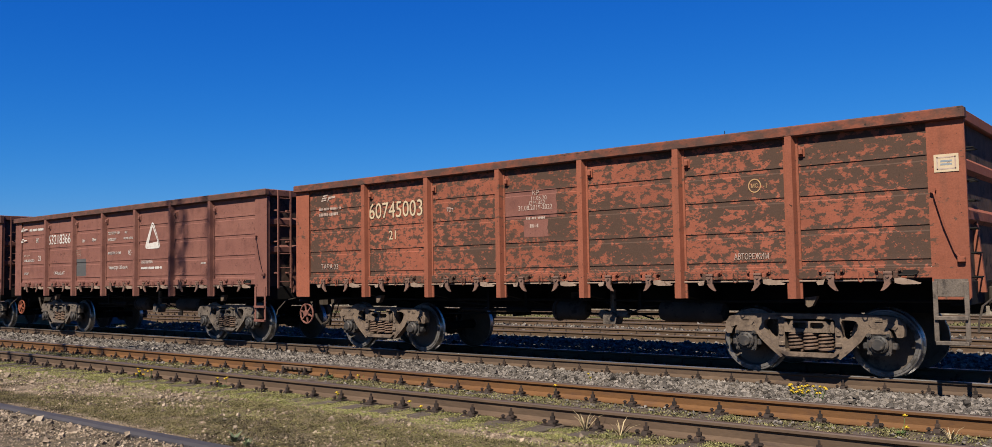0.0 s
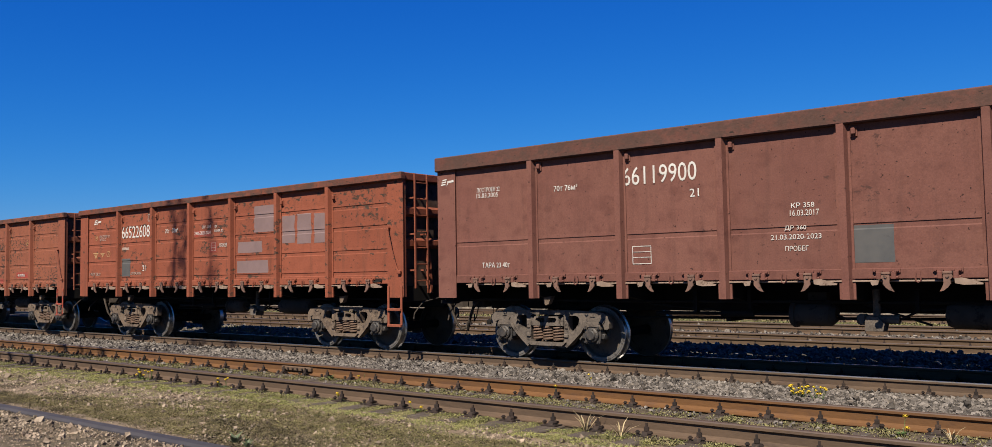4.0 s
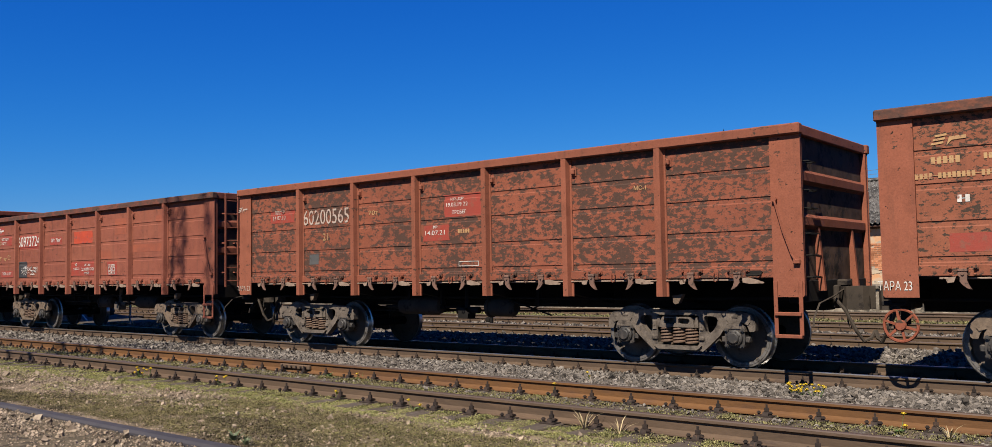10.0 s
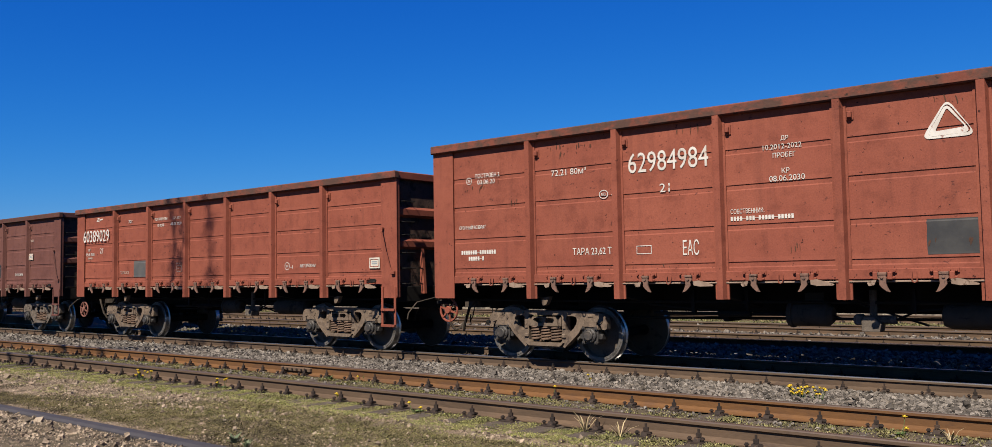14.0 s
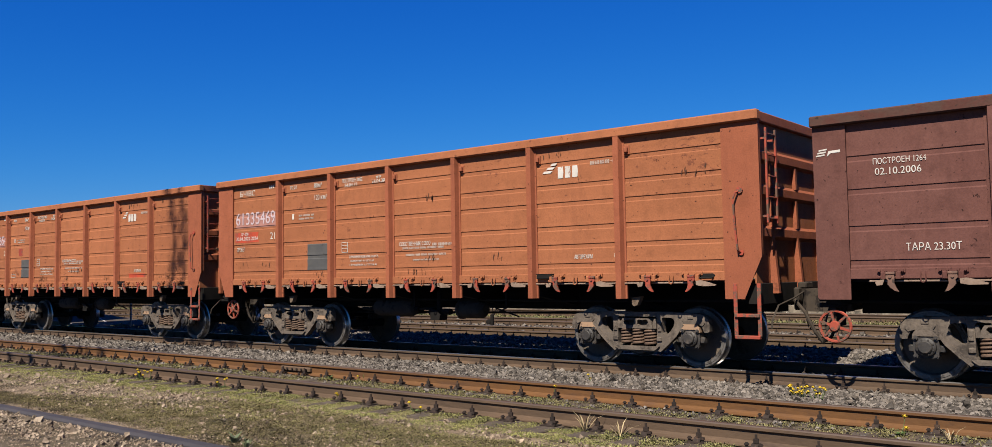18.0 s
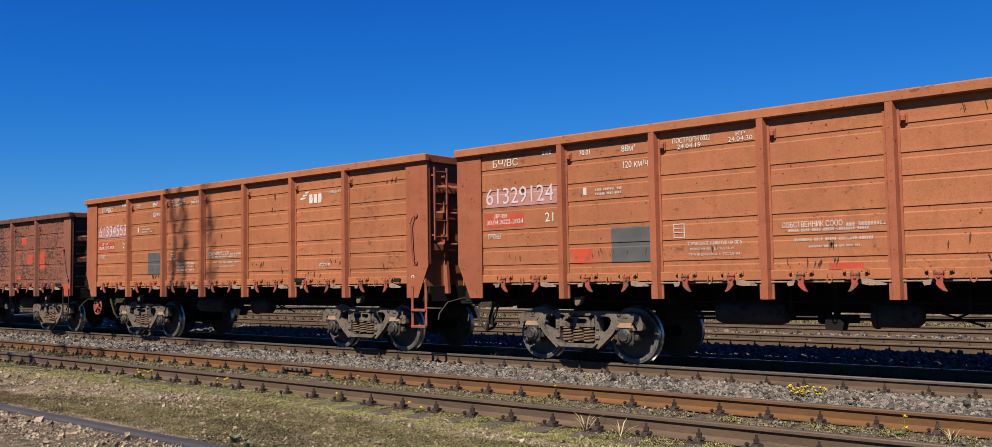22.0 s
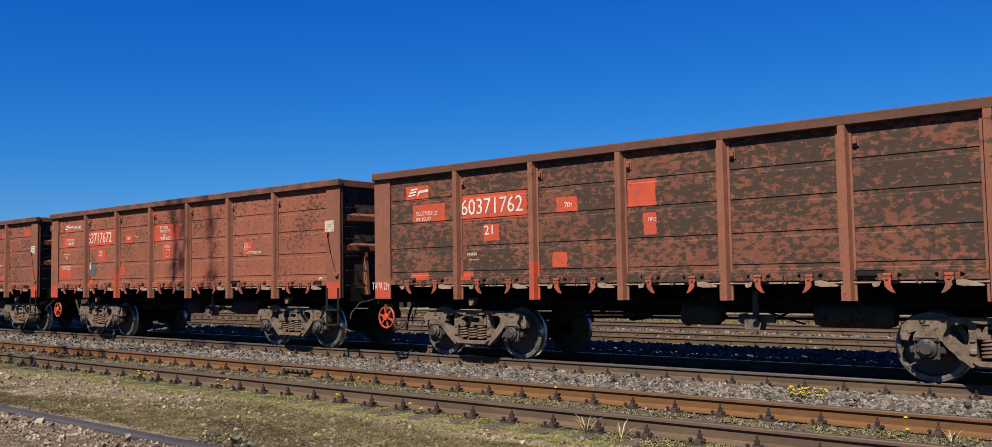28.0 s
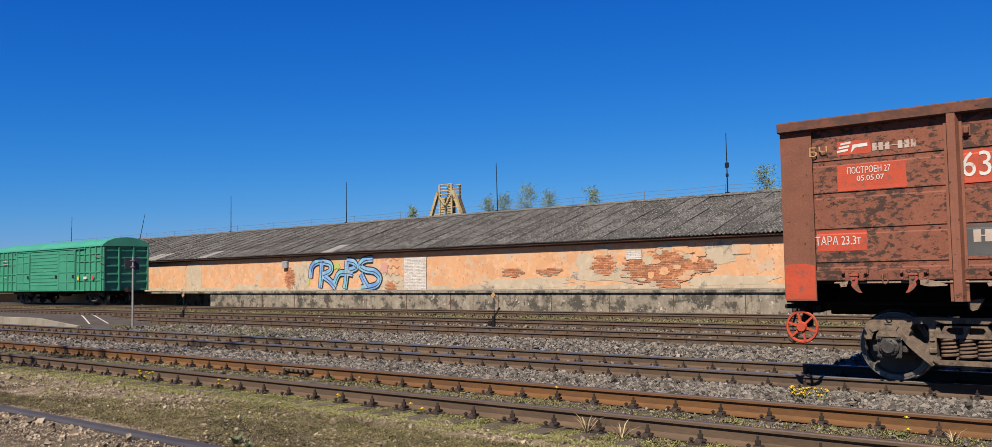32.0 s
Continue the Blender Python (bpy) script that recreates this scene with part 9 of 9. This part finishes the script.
def tree(x, y, tall, spread, seed, label, leaf=0.12, per=26, limbs=26, z0=-0.25, bare=0.35, thick=None):
    rng = random.Random(seed)
    t = thing("tree", label, "tree", at=pose(x, y, z0))
    tops, trunk, boughs = [], [], Shape()
    p = Vector((0, 0, 0))
    n = 9
    for i in range(n + 1):
        trunk.append(Vector((rng.uniform(-0.02, 0.02) * tall * i / n, rng.uniform(-0.02, 0.02) * tall * i / n, tall * i / n)))
    s = Shape()
    r0 = thick or 0.012 * tall + 0.03
    for i in range(n):
        s.rod(trunk[i], trunk[i + 1], r0 * (1 - 0.93 * i / n), 8, r0 * (1 - 0.93 * (i + 1) / n))
    part("trunk", s, BARK, t)
    for i in range(limbs):
        h = bare + (0.97 - bare) * (i + rng.random()) / limbs
        k = h * n
        j = min(int(k), n - 1)
        base = trunk[j].lerp(trunk[j + 1], k - j)
        a = rng.uniform(0, 2 * math.pi)
        ln = spread * (1.15 - 0.75 * (h - bare) / (1 - bare)) * rng.uniform(0.6, 1.1)
        mid = base + Vector((math.cos(a) * ln * 0.5, math.sin(a) * ln * 0.5, ln * 0.45))
        tip = mid + Vector((math.cos(a) * ln * 0.45, math.sin(a) * ln * 0.45, ln * rng.uniform(0.0, 0.45)))
        boughs.tube([base, mid, tip], r0 * 0.22 * (1.2 - h), 4)
        for q in range(4):
            b2 = base.lerp(mid, 0.5 + 0.12 * q) if q < 2 else mid.lerp(tip, 0.3 * (q - 1))
            e = b2 + Vector((rng.uniform(-1, 1), rng.uniform(-1, 1), rng.uniform(-0.2, 0.8))) * ln * 0.4
            boughs.tube([b2, e], r0 * 0.07, 3)
            tops += [b2.lerp(e, f) for f in (0.5, 0.8, 1.0)]
        tops += [mid.lerp(tip, f) for f in (0.3, 0.6, 0.9, 1.0)]
    part("boughs", boughs, BARK, t)
    g = np.random.default_rng(seed)
    c = np.repeat(np.array([tuple(q) for q in tops]), per, 0)
    c += g.normal(0, spread * 0.16, c.shape)
    m = len(c)
    u = g.normal(size=(m, 3))
    u /= np.linalg.norm(u, axis=1, keepdims=True)
    w = np.cross(u, g.normal(size=(m, 3)))
    w /= np.linalg.norm(w, axis=1, keepdims=True)
    sz = leaf * g.uniform(0.6, 1.3, (m, 1))
    v = np.stack([c, c + u * sz * 0.5 + w * sz * 0.35, c + u * sz, c + u * sz * 0.5 - w * sz * 0.35], 1)
    me = bpy.data.meshes.new("crown")
    me.from_pydata(v.reshape(-1, 3).tolist(), [], np.arange(m * 4).reshape(-1, 4).tolist())
    me.materials.append(None)
    me.update()
    tagged(part("crown", me, SPRING_LEAF, t), kind="stuff")
    return t


BIRCH = "slender birch in thin young leaf beyond the warehouse"
for x, y, tall, spread, seed in ((-62.6, 50, 8.8, 1.2, 1), (-52.9, 50, 9.2, 1.3, 2), (-51.6, 51, 9.5, 1.2, 9), (-48.3, 50, 9.9, 1.6, 3), (-46.6, 51, 9.3, 1.4, 4), (-41.1, 50, 9.2, 1.3, 5), (-25.8, 50, 9.6, 1.3, 6), (-24.6, 51, 8.9, 1.1, 7)):
    tree(x, y, tall, spread, seed, BIRCH, 0.11, 6, 34, bare=0.35)
# slender trees added out of view to cast the thin shade over the tracks
for x, y, tall, spread, seed, thick in ((-17.55, -13.5, 22.0, 0.55, 21, 0.17), (-17.1, -13.6, 20.5, 0.4, 22, 0.1), (-15.94, -13.4, 19.5, 0.5, 23, 0.12)):
    tree(x, y, tall, spread, seed, "unseen slender tree with sparse twigs, added to cast shade on the tracks", 0.08, 2, 40, bare=0.45, thick=thick)


def motions():
    """The train rolls by; every wheelset turns as far as its wagon goes."""
    times = [i * 0.5 for i in range(65)]
    for w, x in zip(WAGONS, STARTS):
        walk(w, [(t, pose(x + run_at(t), 0, 0)) for t in times])
    fine = [i / 15 for i in range(481)]
    turns = [math.degrees(run_at(t) / 0.462) for t in fine]
    for ax, x in WHEELSETS:
        walk(ax, [(t, pose(x, 0, 0.462, 0, a, 0)) for t, a in zip(fine, turns)])


motions()
